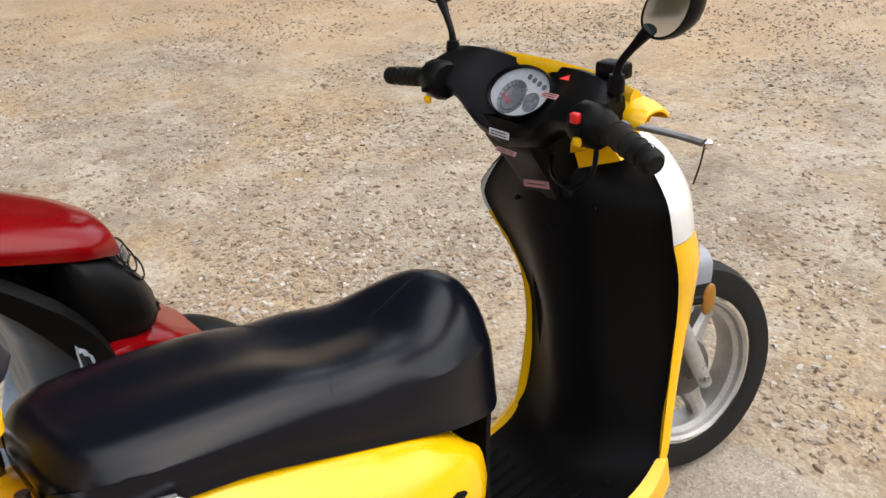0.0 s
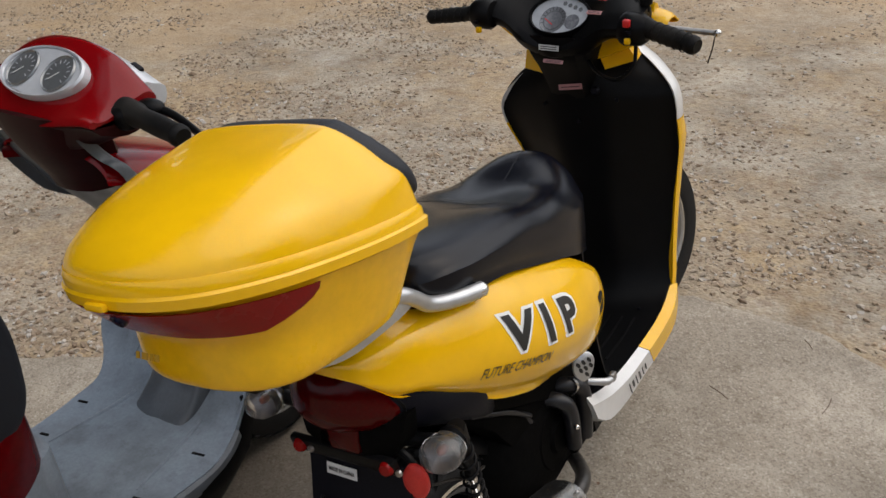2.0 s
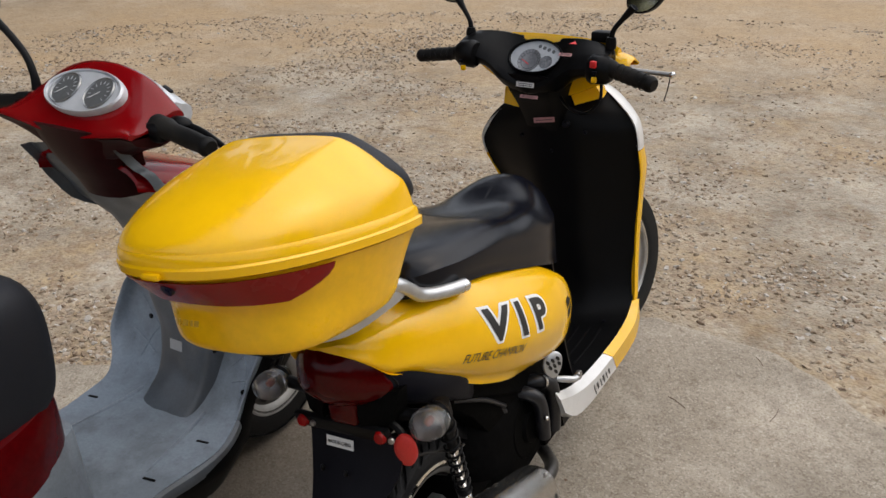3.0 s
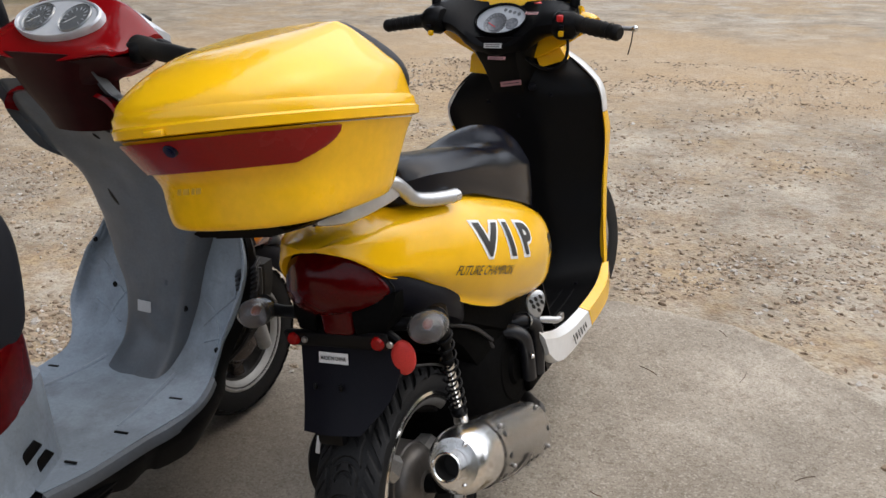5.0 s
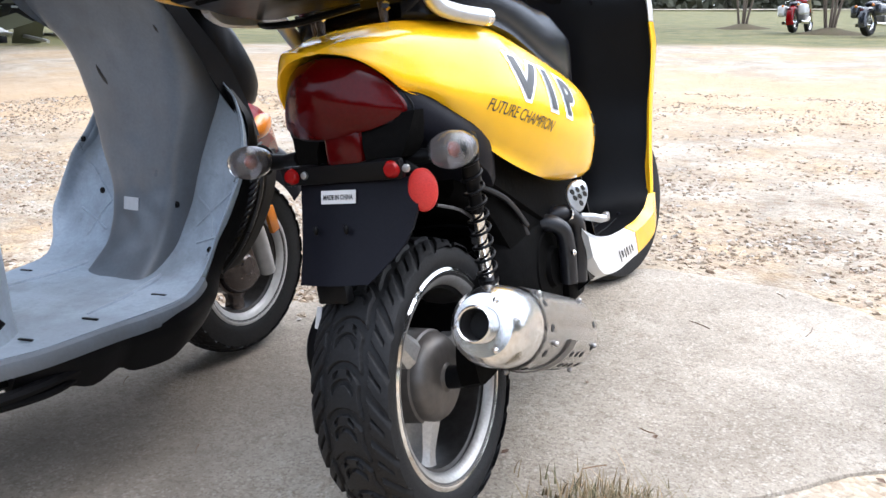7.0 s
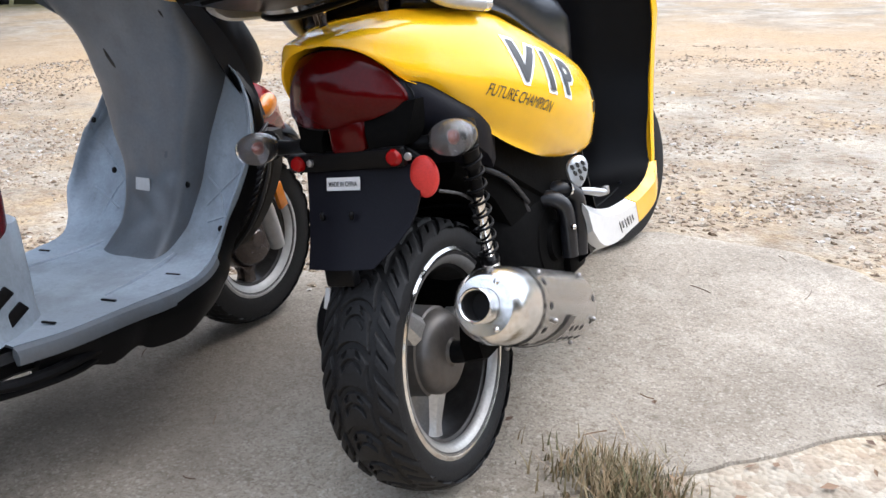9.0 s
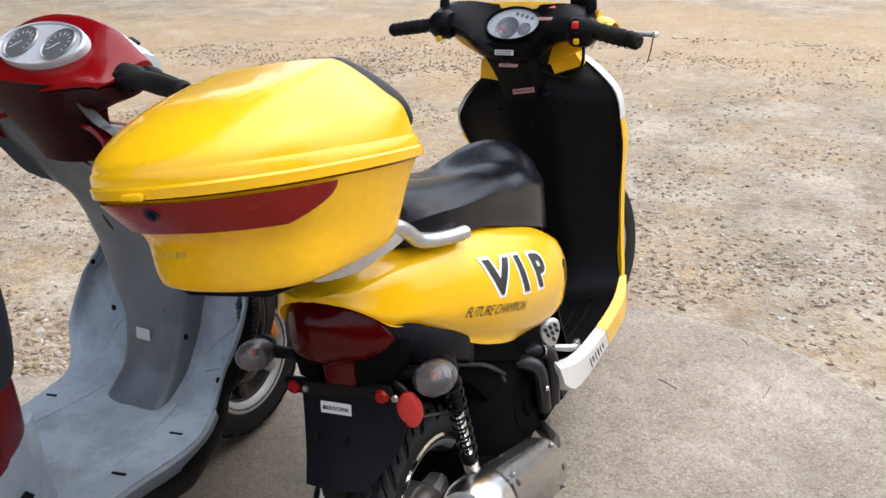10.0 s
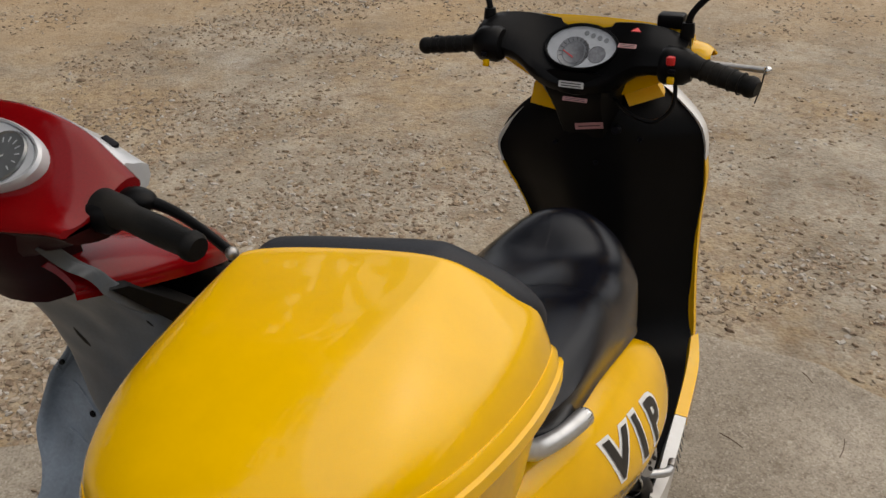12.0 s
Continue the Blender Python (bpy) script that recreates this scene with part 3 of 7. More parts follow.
def scatter_bits():
    rng = random.Random(9)
    verts, faces = [], []
    for k in range(1500):
        d = 0.3 + 7.0 * rng.random() ** 1.3
        a = radians(rng.uniform(10, 185))
        x, y = d * math.cos(a), d * math.sin(a)
        on = in_pad(x, y)
        if on and rng.random() > 0.03:
            continue
        z = (slab_top(x, y) + 0.002 if on else rise(x, y) + 0.006)
        l, w, r = rng.uniform(0.006, 0.022), rng.uniform(0.002, 0.007), rng.random() * 6.28
        dx, dy = math.cos(r), math.sin(r)
        base = len(verts)
        lift = rng.uniform(0.001, 0.006)
        for u, v, h in ((-1, 0, 0), (0, -1, lift), (1, 0, lift * 0.4), (0, 1, 0.001)):
            verts.append((x + dx * l * u - dy * w * v, y + dy * l * u + dx * w * v, z + h))
        faces += [(base, base + 1, base + 2), (base, base + 2, base + 3)]
    # thin twigs and pine needles on the slab
    for k in range(34):
        x, y = rng.uniform(-1.6, 1.0), rng.uniform(-0.9, 1.5)
        if not in_pad(x, y):
            continue
        l, r, bend = rng.uniform(0.012, 0.045), rng.random() * 6.28, rng.uniform(-0.004, 0.004)
        dx, dy = math.cos(r), math.sin(r)
        base = len(verts)
        for t in (-1, -0.33, 0.33, 1):
            cx, cy = x + dx * l * t - dy * bend * (1 - t * t), y + dy * l * t + dx * bend * (1 - t * t)
            for w, h in ((0.0009, 0.0006), (-0.0009, 0.0006), (0.0, 0.0022)):
                verts.append((cx - dy * w, cy + dx * w, slab_top(cx, cy) + h))
        for t in range(3):
            p = base + 3 * t
            faces += [(p, p + 2, p + 5, p + 3), (p + 1, p + 4, p + 5, p + 2)]
    me = bpy.data.meshes.new("dead_leaves")
    me.from_pydata(verts, [], faces)
    me.materials.append(STRAW)
    return tagged(new("dead_leaves", me), "brown leaf scraps and twigs on the ground", "leaf litter", kind="stuff")


def grass_clump(name, centre, spread, count, tall, label, seed):
    rng = random.Random(seed)
    verts, faces = [], []
    for k in range(count):
        x, y = centre[0] + rng.gauss(0, spread[0]), centre[1] + rng.gauss(0, spread[1])
        h, a, lean = tall * rng.uniform(0.35, 1.0), rng.random() * 6.28, rng.uniform(0.1, 0.9)
        w = 0.0022 * rng.uniform(0.7, 1.5)
        z0 = rise(x, y) - 0.004
        px, py = -math.sin(a) * w, math.cos(a) * w
        base = len(verts)
        for t in (0, 0.4, 0.75, 1.0):
            ox, oy = math.cos(a) * lean * h * t * t, math.sin(a) * lean * h * t * t
            f = 1 - t * 0.95
            verts += [(x + ox + px * f, y + oy + py * f, h * t + z0), (x + ox - px * f, y + oy - py * f, h * t + z0)]
        for t in range(3):
            b = base + 2 * t
            faces.append((b, b + 1, b + 3, b + 2))
    me = bpy.data.meshes.new(name)
    me.from_pydata(verts, [], faces)
    me.materials.append(GRASSMAT)
    return tagged(new(name, me), label, "grass", kind="stuff")


scatter_stones()
scatter_bits()
grass_clump("grass_tuft", (0.300, 0.205), (0.062, 0.040), 900, 0.062, "short green and straw grass tuft at the slab edge", 3)


# ---- yellow scooter ----
def tread(R, half, bulge, count):
    """The tyre's running surface with its cut grooves: a chain of arched scales on the crown, slanted lugs on the shoulders."""
    nu, nw = (34, 88) if count < 24 else (22, 54)
    step = 2 * math.pi / count
    w = np.linspace(-1.08, 1.08, nw + 1)[None, :]
    p = (np.arange(nu * count) / nu)[:, None] + np.zeros_like(w)
    aw = np.abs(w) + np.zeros_like(p)
    pitch, width = R * step, half * 1.05

    def line(q, slope, wide):
        d = np.abs((q + 0.5) % 1.0 - 0.5) * pitch / np.sqrt(1 + (slope * pitch / width) ** 2)
        return np.clip(1.45 - d / wide, 0, 1)

    e = 0.45 + 0.030 * np.cos(2 * math.pi * (p - 0.35))
    arch = 0.50 * (1 - (aw / 0.47) ** 2.2)
    cut = np.where(aw < e, line(p - arch, 0.50 * 2.2 / 0.47 * (aw / 0.47) ** 1.2, 0.0036), 0)
    small = 0.26 * (1 - (aw / 0.25) ** 2) - 0.12
    cut = np.maximum(cut, np.where(aw < 0.24, 0.75 * line(p - small, 0.52 * aw / 0.25 ** 2, 0.0024), 0))
    slit = np.where((aw > 0.10) & (aw < 0.20), 0.8 * line(p - 0.28 - (aw - 0.15) * -1.2, 1.2 + 0 * aw, 0.0020), 0)
    cut = np.maximum(cut, slit)
    cut = np.maximum(cut, np.clip(1.45 - np.abs(aw - e) * width / 0.0040, 0, 1))
    half_turn = np.where(w < 0, 0.5, 0.0)
    lug = p + half_turn + 1.25 * (aw - 0.45)
    cut = np.maximum(cut, np.where(aw > e, line(lug, 1.25 + 0 * aw, 0.0042), 0))
    cut = np.maximum(cut, np.where((aw > 0.56) & (aw < 0.86), 0.7 * line(lug + 0.5, 1.25 + 0 * aw, 0.0018), 0))
    u = -p * step
    ang = w * radians(60) + np.zeros_like(p)
    r = R - bulge + (bulge - 0.0120 * cut) * np.cos(ang)
    x = half * np.sin(ang) / math.sin(radians(62))
    pts = np.stack([x, r * np.cos(u), r * np.sin(u)], -1)
    n, k = pts.shape[:2]
    faces = [(i * k + j, i * k + j + 1, (i + 1) % n * k + j + 1, (i + 1) % n * k + j) for i in range(n) for j in range(k - 1)]
    me = bpy.data.meshes.new("tread")
    me.from_pydata(pts.reshape(-1, 3).tolist(), [], faces)
    bm = bmesh.new()
    bm.from_mesh(me)
    bpy.data.meshes.remove(me)
    return bm


def wheel(parent, centre, R, rim, half, turn=0.0, spokes=3, spin=0.3, lugs=24, bright_lip=True, barrel=None):
    m = Matrix.Translation(centre) @ pose(0, 0, 0, 0, 0, turn)
    side = [(rim - 0.004, half * 0.80), (rim + 0.010, half * 0.93), (rim + 0.024, half * 1.0)]
    crown = [(R - 0.0325 + 0.028 * math.cos(radians(a)), half * math.sin(radians(a)) / math.sin(radians(70))) for a in (62, 45, 30, 15, 0)]
    half_p = side + crown
    prof = half_p + [(r, -h) for r, h in half_p[::-1][1:]] + [(rim - 0.012, -half * 0.6), (rim - 0.012, half * 0.6)]
    t = part("tyre", lathe(prof, m, 56, closed=True), RUBBER, parent, "worn black rubber tyre")
    if lugs:
        bm = tread(R, half, 0.028, lugs)
        bm.transform(m)
        part("tread", bm, RUBBER, t)
    else:
        # fine ribs of a road tyre
        for k in (-2, -1, 0, 1, 2):
            x, r = half * 0.24 * k, R - 0.0050 - 0.0016 * k * k
            part("tread_rib", lathe([(r, x + half * 0.085), (r + 0.0022, x + half * 0.06), (r + 0.0022, x - half * 0.06), (r, x - half * 0.085)], m, 56), RUBBER, t)
    w = half * 0.82
    lip = [(rim + 0.004, w), (rim + 0.006, w + 0.004), (rim - 0.002, w + 0.006), (rim - 0.010, w + 0.001), (rim - 0.013, w - 0.010), (rim - 0.026, w - 0.016), (rim - 0.030, 0.0)]
    prof = lip + [(r, -h) for r, h in lip[::-1][1:]] + [(rim - 0.008, -w * 0.5), (rim - 0.008, w * 0.5)]
    r_ob = part("rim", lathe(prof, m, 56, closed=True), barrel or ALLOY, parent, "cast alloy rim with bright lip" if bright_lip else "dull grey painted rim")
    bright = [(rim + 0.0045, w + 0.0015), (rim + 0.0064, w + 0.0050), (rim + 0.001, w + 0.0068), (rim - 0.0035, w + 0.0052), (rim - 0.002, w + 0.0005)]
    part("rim_lip", lathe(bright, m, 56, closed=True), CHROME if bright_lip else GREYRIM, r_ob, "polished rim edge" if bright_lip else "dull grey rim edge")
    if barrel:
        # painted inner edge of the rim, both sides
        for sx in (1, -1):
            e = [(rim - 0.0015, sx * (w + 0.0045)), (rim - 0.011, sx * (w + 0.0020)), (rim - 0.020, sx * (w - 0.007)), (rim - 0.021, sx * (w - 0.010)), (rim - 0.012, sx * (w - 0.004)), (rim - 0.002, sx * (w + 0.001))]
            part("rim_edge", lathe(e, m, 56, closed=True), ALLOY if bright_lip else GREYRIM, r_ob)
    for k in range(spokes):
        a = spin + 2 * math.pi * k / spokes
        rows = []
        for r, wd, d in ((0.03, 0.030, 0.030), (0.07, 0.026, 0.026), (rim - 0.05, 0.018, 0.020), (rim - 0.02, 0.024, 0.022)):
            rows.append([(sx * d, r * math.cos(a) - sy * wd * math.sin(a), r * math.sin(a) + sy * wd * math.cos(a))
                         for sx, sy in ((1, -0.5), (1, 0.5), (0.6, 1), (-0.6, 1), (-1, 0.5), (-1, -0.5), (-0.6, -1), (0.6, -1))])
        bm = loft(rows, 1, 3)
        bm.transform(m)
        part("spoke", bm, ALLOY if bright_lip else BROWNMETAL, r_ob)
    part("hub", lathe([(0.0, 0.050), (0.020, 0.050), (0.024, 0.046), (0.045, 0.044), (0.056, 0.042), (0.064, 0.037), (0.070, 0.028), (0.072, 0.018), (0.076, 0.016), (0.078, -0.03), (0.03, -0.045), (0.0, -0.045)], m, 44), HUB if bright_lip else BROWNMETAL, parent, "dusty brown wheel hub")
    return m


def screw(parent, at, normal, r=0.006, material=None):
    x = Vector(normal).normalized()
    bm = lathe([(0, 0.002), (r * 0.45, 0.002), (r * 0.5, 0.0005), (r * 0.9, 0.0015), (r, 0.0), (r, -0.003)], frame_at(at, x, x.orthogonal()), 12)
    return part("screw", bm, material or STEEL, parent)


def top_box(parent_pose):
    """A yellow moulded luggage box with a domed lid, a wrap-round reflector, a lock and a padded back."""
    box = new("top_box")
    box.matrix_world = parent_pose
    tagged(box, "glossy yellow moulded top box with red reflector band, closed", "top box")
    # outlines seen from above, right half from the back middle to the front middle
    seam = [(0.0, -0.300), (0.062, -0.292), (0.115, -0.262), (0.155, -0.205), (0.178, -0.130), (0.188, -0.050), (0.184, 0.025), (0.168, 0.052), (0.10, 0.060), (0.0, 0.060)]
    top = [(0.0, -0.150), (0.032, -0.148), (0.058, -0.136), (0.078, -0.114), (0.092, -0.086), (0.101, -0.056), (0.105, -0.030), (0.099, -0.017), (0.06, -0.012), (0.0, -0.012)]
    foot = [(0.0, -0.236), (0.056, -0.232), (0.106, -0.214), (0.136, -0.178), (0.148, -0.115), (0.152, -0.050), (0.148, -0.005), (0.134, 0.014), (0.08, 0.020), (0.0, 0.020)]

    def level(y):
        return 0.892 - 0.118 * (y + 0.0) * 1.0

    def loop(half, z, grow=0.0, lift=None):
        pts = []
        for x, y in half:
            f = 1 + grow
            pts.append((x * f, (y + 0.12) * f - 0.12, (level(y) if lift is None else lift) + z))
        return pts + [(-x, y, zz) for x, y, zz in pts[::-1][1:-1]]

    def between(a, b, k):
        return [(p[0] + (q[0] - p[0]) * k, p[1] + (q[1] - p[1]) * k) for p, q in zip(a, b)]

    def crest(x, y):
        return 1.041 - 0.13 * max(0.0, -0.012 - y) - 0.9 * x * x * 0.35

    rows = []
    steep = [(0.0, 0.0), (0.04, 0.20), (0.11, 0.40), (0.30, 0.56), (0.52, 0.73), (0.74, 0.89), (0.90, 0.975), (1.0, 1.0)]
    for i, deg in enumerate((0, 14, 28, 42, 55, 67, 78, 90)):
        ve, ke = math.sin(radians(deg)), 1 - math.cos(radians(deg))
        pts = []
        for (x, y), (x2, y2) in zip(seam, top):
            f = min(1.0, max(0.0, (y + 0.20) / 0.20))
            k, v = ke + (steep[i][0] - ke) * f, ve + (steep[i][1] - ve) * f
            px, py = x + (x2 - x) * k, y + (y2 - y) * k
            zs = level(py) + 0.024
            pts.append((px, py, zs + (crest(px, py) - zs) * v))
        rows.append(pts + [(-x, y, z) for x, y, z in pts[::-1][1:-1]])
    flat, flat2 = [[(x * q, (y + 0.06) * q - 0.06, crest(x * q, (y + 0.06) * q - 0.06)) for x, y, z in rows[-1]] for q in (0.72, 0.30)]
    lid = part("lid", loft(rows + [flat, flat2], 3, 3), BOXYELLOW, box, "domed yellow lid")
    lip = [loop(seam, -0.004, 0.0), loop(seam, -0.002, 0.035), loop(seam, 0.010, 0.040), loop(seam, 0.013, 0.022), loop(seam, 0.024, 0.018), loop(seam, 0.029, 0.0)]
    part("lid_lip", loft(lip, 3, 0), BOXYELLOW, lid)
    part("tab", block(0.034, 0.010, 0.010, Matrix.Translation((0, -0.309, level(-0.3) + 0.002)), 0.004), BOXYELLOW, lid)

    def wall(k):
        # k: 0 at the seam, 1 at the foot; the back is drawn in under the reflector
        pts = []
        for (x, y), (x2, y2) in zip(seam, foot):
            b = min(1.0, max(0.0, (-0.10 - y) / 0.15))
            q = k ** 0.85 + (min(1.0, (k / 0.52) ** 1.05) - k ** 0.85) * b
            px, py = x + (x2 - x) * q, y + (y2 - y) * q
            zs, zf = level(y) - 0.006, 0.778 - 0.02 * y
            pts.append((px * 0.985, (py + 0.12) * 0.985 - 0.12, zs + (zf - zs) * k))
        return pts

    rows = [wall(k) for k in (0.0, 0.14, 0.28, 0.42, 0.56, 0.72, 0.86)]
    last = wall(1.0)
    rows.append([(x * 0.985, (y + 0.1) * 0.985 - 0.1, z + 0.003) for x, y, z in last])
    rows.append([(x * 0.94, (y + 0.1) * 0.94 - 0.1, z - 0.004) for x, y, z in last])
    rows.append([(x * 0.80, (y + 0.1) * 0.80 - 0.1, z - 0.007) for x, y, z in last])
    body = part("body", loft([r + [(-x, y, z) for x, y, z in r[::-1][1:-1]] for r in rows], 3, 3), LOWERYELLOW, box, "yellow lower box shell")
    # the reflector follows the wall, a little proud of it
    full = [spline(wall(k), 6) for k in (0.0, 0.07, 0.14, 0.21, 0.28, 0.35)]
    n = 22
    grid = []
    for i, r in enumerate(full):
        k = i / (len(full) - 1)
        reach = n * (1 - 0.30 * k ** 2.2)
        s = np.linspace(-reach, reach, 41)
        row = []
        for q in s:
            a = abs(q)
            j = min(int(a), len(r) - 2)
            p = r[j] + (r[j + 1] - r[j]) * (a - j)
            out = Vector((p[0], p[1] + 0.12, 0)).normalized() * 0.004
            row.append(((1 if q >= 0 else -1) * (p[0] + out.x), p[1] + out.y, p[2] - 0.004))
        grid.append(row)
    part("reflector", loft(grid, 0, 0, ring=False, thick=(0, 0.004, 0)), REDREFLECT, box, "dark red wrap-round reflector")
    part("lock", lathe([(0.0, 0.006), (0.004, 0.006), (0.0042, 0.003), (0.009, 0.005), (0.010, 0.0), (0.010, -0.006)], frame_at((0.002, -0.2895, 0.905), (0, -1, -0.45), (1, 0, 0)), 18), BLUELOCK, box, "small round blue-black key lock")
    for x, w in ((-0.02, 0.006), (-0.008, 0.010), (0.004, 0.005), (0.013, 0.008)):
        part("faded_mark", block(w, 0.001, 0.008, Matrix.Translation((x, -0.2705, 0.846)) @ pose(0, 0, 0, -22, 0, 0), 0), BOXMARK, body)
    # padded back against the passenger
    pad = []
    for s, grow in ((0.0, 1.0), (0.35, 1.04), (0.7, 1.0), (1.0, 0.82)):
        y = 0.044 + 0.052 * s
        o = [(0.0, 1.036), (0.076, 1.035), (0.104, 1.027), (0.150, 0.988), (0.168, 0.953), (0.154, 0.922), (0.08, 0.908), (0.0, 0.900)]
        row = [(x * grow, y - 0.62 * (z - 0.905) * 0.68, 0.975 + (z - 0.975) * grow) for x, z in o]
        pad.append(row + [(-x, yy, z) for x, yy, z in row[::-1][1:-1]])
    part("backrest_pad", loft(pad, 4, 3), PADFABRIC, box, "black vinyl backrest pad")
    # carrier feet under the box
    part("base_plate", loft([sym(-0.20, [(0, 0.776), (0.07, 0.776), (0.082, 0.770), (0.07, 0.764), (0, 0.764)]), sym(-0.1, [(0, 0.774), (0.10, 0.774), (0.112, 0.768), (0.10, 0.762), (0, 0.762)]),
                              sym(0.02, [(0, 0.772), (0.10, 0.772), (0.112, 0.766), (0.10, 0.76), (0, 0.76)])], 1, 1), BLACK, box, "black mounting plate")
    return box


def yellow_scooter():
    P = pose(0.022, 0, 0, 0, -9.3, 1.2)
    sc = new("motor_scooter")
    sc.matrix_world = P
    tagged(sc, "yellow and white motor scooter with black seat, leaning on its stand", "scooter", "parked scooters")

    # painted body round the seat
    def body_ring(y, zt, xt, xm, zm, xb, zb):
        # a moulded shell, open below and behind, closing towards its front end
        s = min(1.0, max(0.0, (y - 0.30) / 0.20))
        thin = 0.005 + 0.015 * min(1.0, max(0.0, (y + 0.03) / 0.12))
        zi = (zt - thin) + (zb + 0.006 - (zt - thin)) * s
        return sym(y, [(0, zt), (xt * 0.6, zt - 0.001), (xt, zt - 0.008 * min(1, xt / 0.08)), ((xt + xm) / 2 + 0.012 * min(1, xm / 0.12), (zt + zm) / 2 + 0.012 * min(1, xm / 0.12)), (xm, zm),
                       ((xm + xb) / 2 + 0.006 * min(1, xm / 0.12), (zm + zb) / 2 - 0.006 * min(1, xm / 0.12)), (xb, zb), (xb * (0.965 - 0.065 * min(1, max(0, y / 0.1)) - 0.3 * s), zb + min(0.004, (zt - zb) * 0.2)), (0, zi)])

    rings = [(-0.050, 0.697, 0.008, 0.016, 0.695, 0.016, 0.692), (-0.048, 0.7005, 0.018, 0.034, 0.694, 0.034, 0.689), (-0.042, 0.705, 0.028, 0.052, 0.690, 0.052, 0.683), (-0.031, 0.710, 0.038, 0.070, 0.683, 0.070, 0.672),
             (-0.014, 0.7155, 0.048, 0.088, 0.673, 0.086, 0.654), (0.010, 0.722, 0.060, 0.106, 0.661, 0.099, 0.632),
             (0.050, 0.730, 0.078, 0.128, 0.648, 0.116, 0.617), (0.11, 0.734, 0.100, 0.154, 0.625, 0.131, 0.577), (0.17, 0.732, 0.121, 0.177, 0.608, 0.143, 0.541), (0.23, 0.727, 0.130, 0.194, 0.592, 0.154, 0.511), (0.32, 0.700, 0.138, 0.211, 0.570, 0.166, 0.477),
             (0.44, 0.660, 0.148, 0.214, 0.545, 0.174, 0.446), (0.522, 0.630, 0.146, 0.205, 0.535, 0.174, 0.438), (0.584, 0.594, 0.135, 0.186, 0.525, 0.162, 0.446), (0.622, 0.560, 0.116, 0.157, 0.52, 0.140, 0.475)]
    side = part("body_panel", loft([body_ring(*r) for r in rings], 3, 4), YELLOW, sc, "glossy yellow side and tail panel")
    from mathutils.bvhtree import BVHTree
    tree = BVHTree.FromPolygons([v.co.copy() for v in side.data.vertices], [tuple(p.vertices) for p in side.data.polygons])

    def printed(name, bm, origin, slope, material, off, owner, label=""):
        m = frame_at((0.4, *origin), (0, math.cos(slope), math.sin(slope)), (0, -math.sin(slope), math.cos(slope)))
        bm.transform(m)
        for _ in range(2):
            bmesh.ops.subdivide_edges(bm, edges=[e for e in bm.edges if e.calc_length() > 0.012], cuts=1)
        bmesh.ops.triangulate(bm, faces=bm.faces)
        for v in bm.verts:
            hit = tree.ray_cast(v.co, Vector((-1, 0, 0)))
            if hit[0] is not None:
                v.co = hit[0] + Vector((off, 0, 0.0))
        return part(name, bm, material, owner, label, smooth=False)

    for text, y, z, w, edge, bold, shear in (("V", 0.196, 0.6070, 1.34, 0.0078, 0.0028, -0.04), ("I", 0.292, 0.5795, 1.0, 0.0100, 0.0045, -0.20), ("P", 0.347, 0.5642, 1.16, 0.0090, 0.0032, -0.20)):
        printed("letter_edge", lettering(text, 0.060, edge, shear, squeeze=w), (y, z), -0.27, PRINTWHITE, 0.0012, side, "white edged letter " + text)
        printed("letter", lettering(text, 0.060, bold, shear, squeeze=w), (y, z), -0.27, PRINT, 0.0024, side, "bold black letter " + text)
    bm = lettering("FUTURE CHAMPION", 0.0180, 0.0, 0.25, 0.95)
    long = max(v.co.x for v in bm.verts)
    bm.transform(Matrix.Diagonal((0.170 / long, 1, 1, 1)))
    printed("lettering", bm, (0.136, 0.590), -0.315, PRINT, 0.0012, side, "black words FUTURE CHAMPION")
    # slotted vent at the front end of the panel
    for low, high in ((-0.021, -0.003), (0.003, 0.021)):
        bm = bmesh.new()
        edge = [(0.0, low), (0.040 * math.sqrt(max(0.0, 1 - (low / 0.024) ** 2)), low), (0.040 * math.sqrt(max(0.0, 1 - ((low + high) / 0.048) ** 2)), (low + high) / 2), (0.040 * math.sqrt(max(0.0, 1 - (high / 0.024) ** 2)), high), (0.0, high)]
        bm.faces.new([bm.verts.new((x, y, 0)) for x, y in edge])
        printed("vent_slot", bm, (0.510, 0.530), 0.12, INNER, 0.0010, side, "black vent slot in the yellow panel")

    # dark inner body
    inner = [sym(y, [(0, zt), (h * 0.8, zt), (h, zt - 0.02), (h, zb + 0.02), (h * 0.8, zb), (0, zb)]) for y, h, zt, zb in
             ((-0.010, 0.085, 0.650, 0.585), (0.03, 0.112, 0.64, 0.560), (0.10, 0.138, 0.60, 0.525), (0.17, 0.142, 0.58, 0.49), (0.22, 0.125, 0.56, 0.46))]
    core = [sym(y, [(0, zt), (h * 0.8, zt), (h, zt - 0.02), (h, zb + 0.02), (h * 0.8, zb), (0, zb)]) for y, h, zt, zb in ((0.20, 0.12, 0.57, 0.46), (0.40, 0.13, 0.54, 0.36), (0.60, 0.125, 0.53, 0.27))]
    part("frame_cover", loft(core, 1, 2), SHADEBLACK, sc, "black cover under the seat")
    part("under_tail", loft(inner, 2, 3), DARKGREY, sc, "dark grey under-seat moulding")

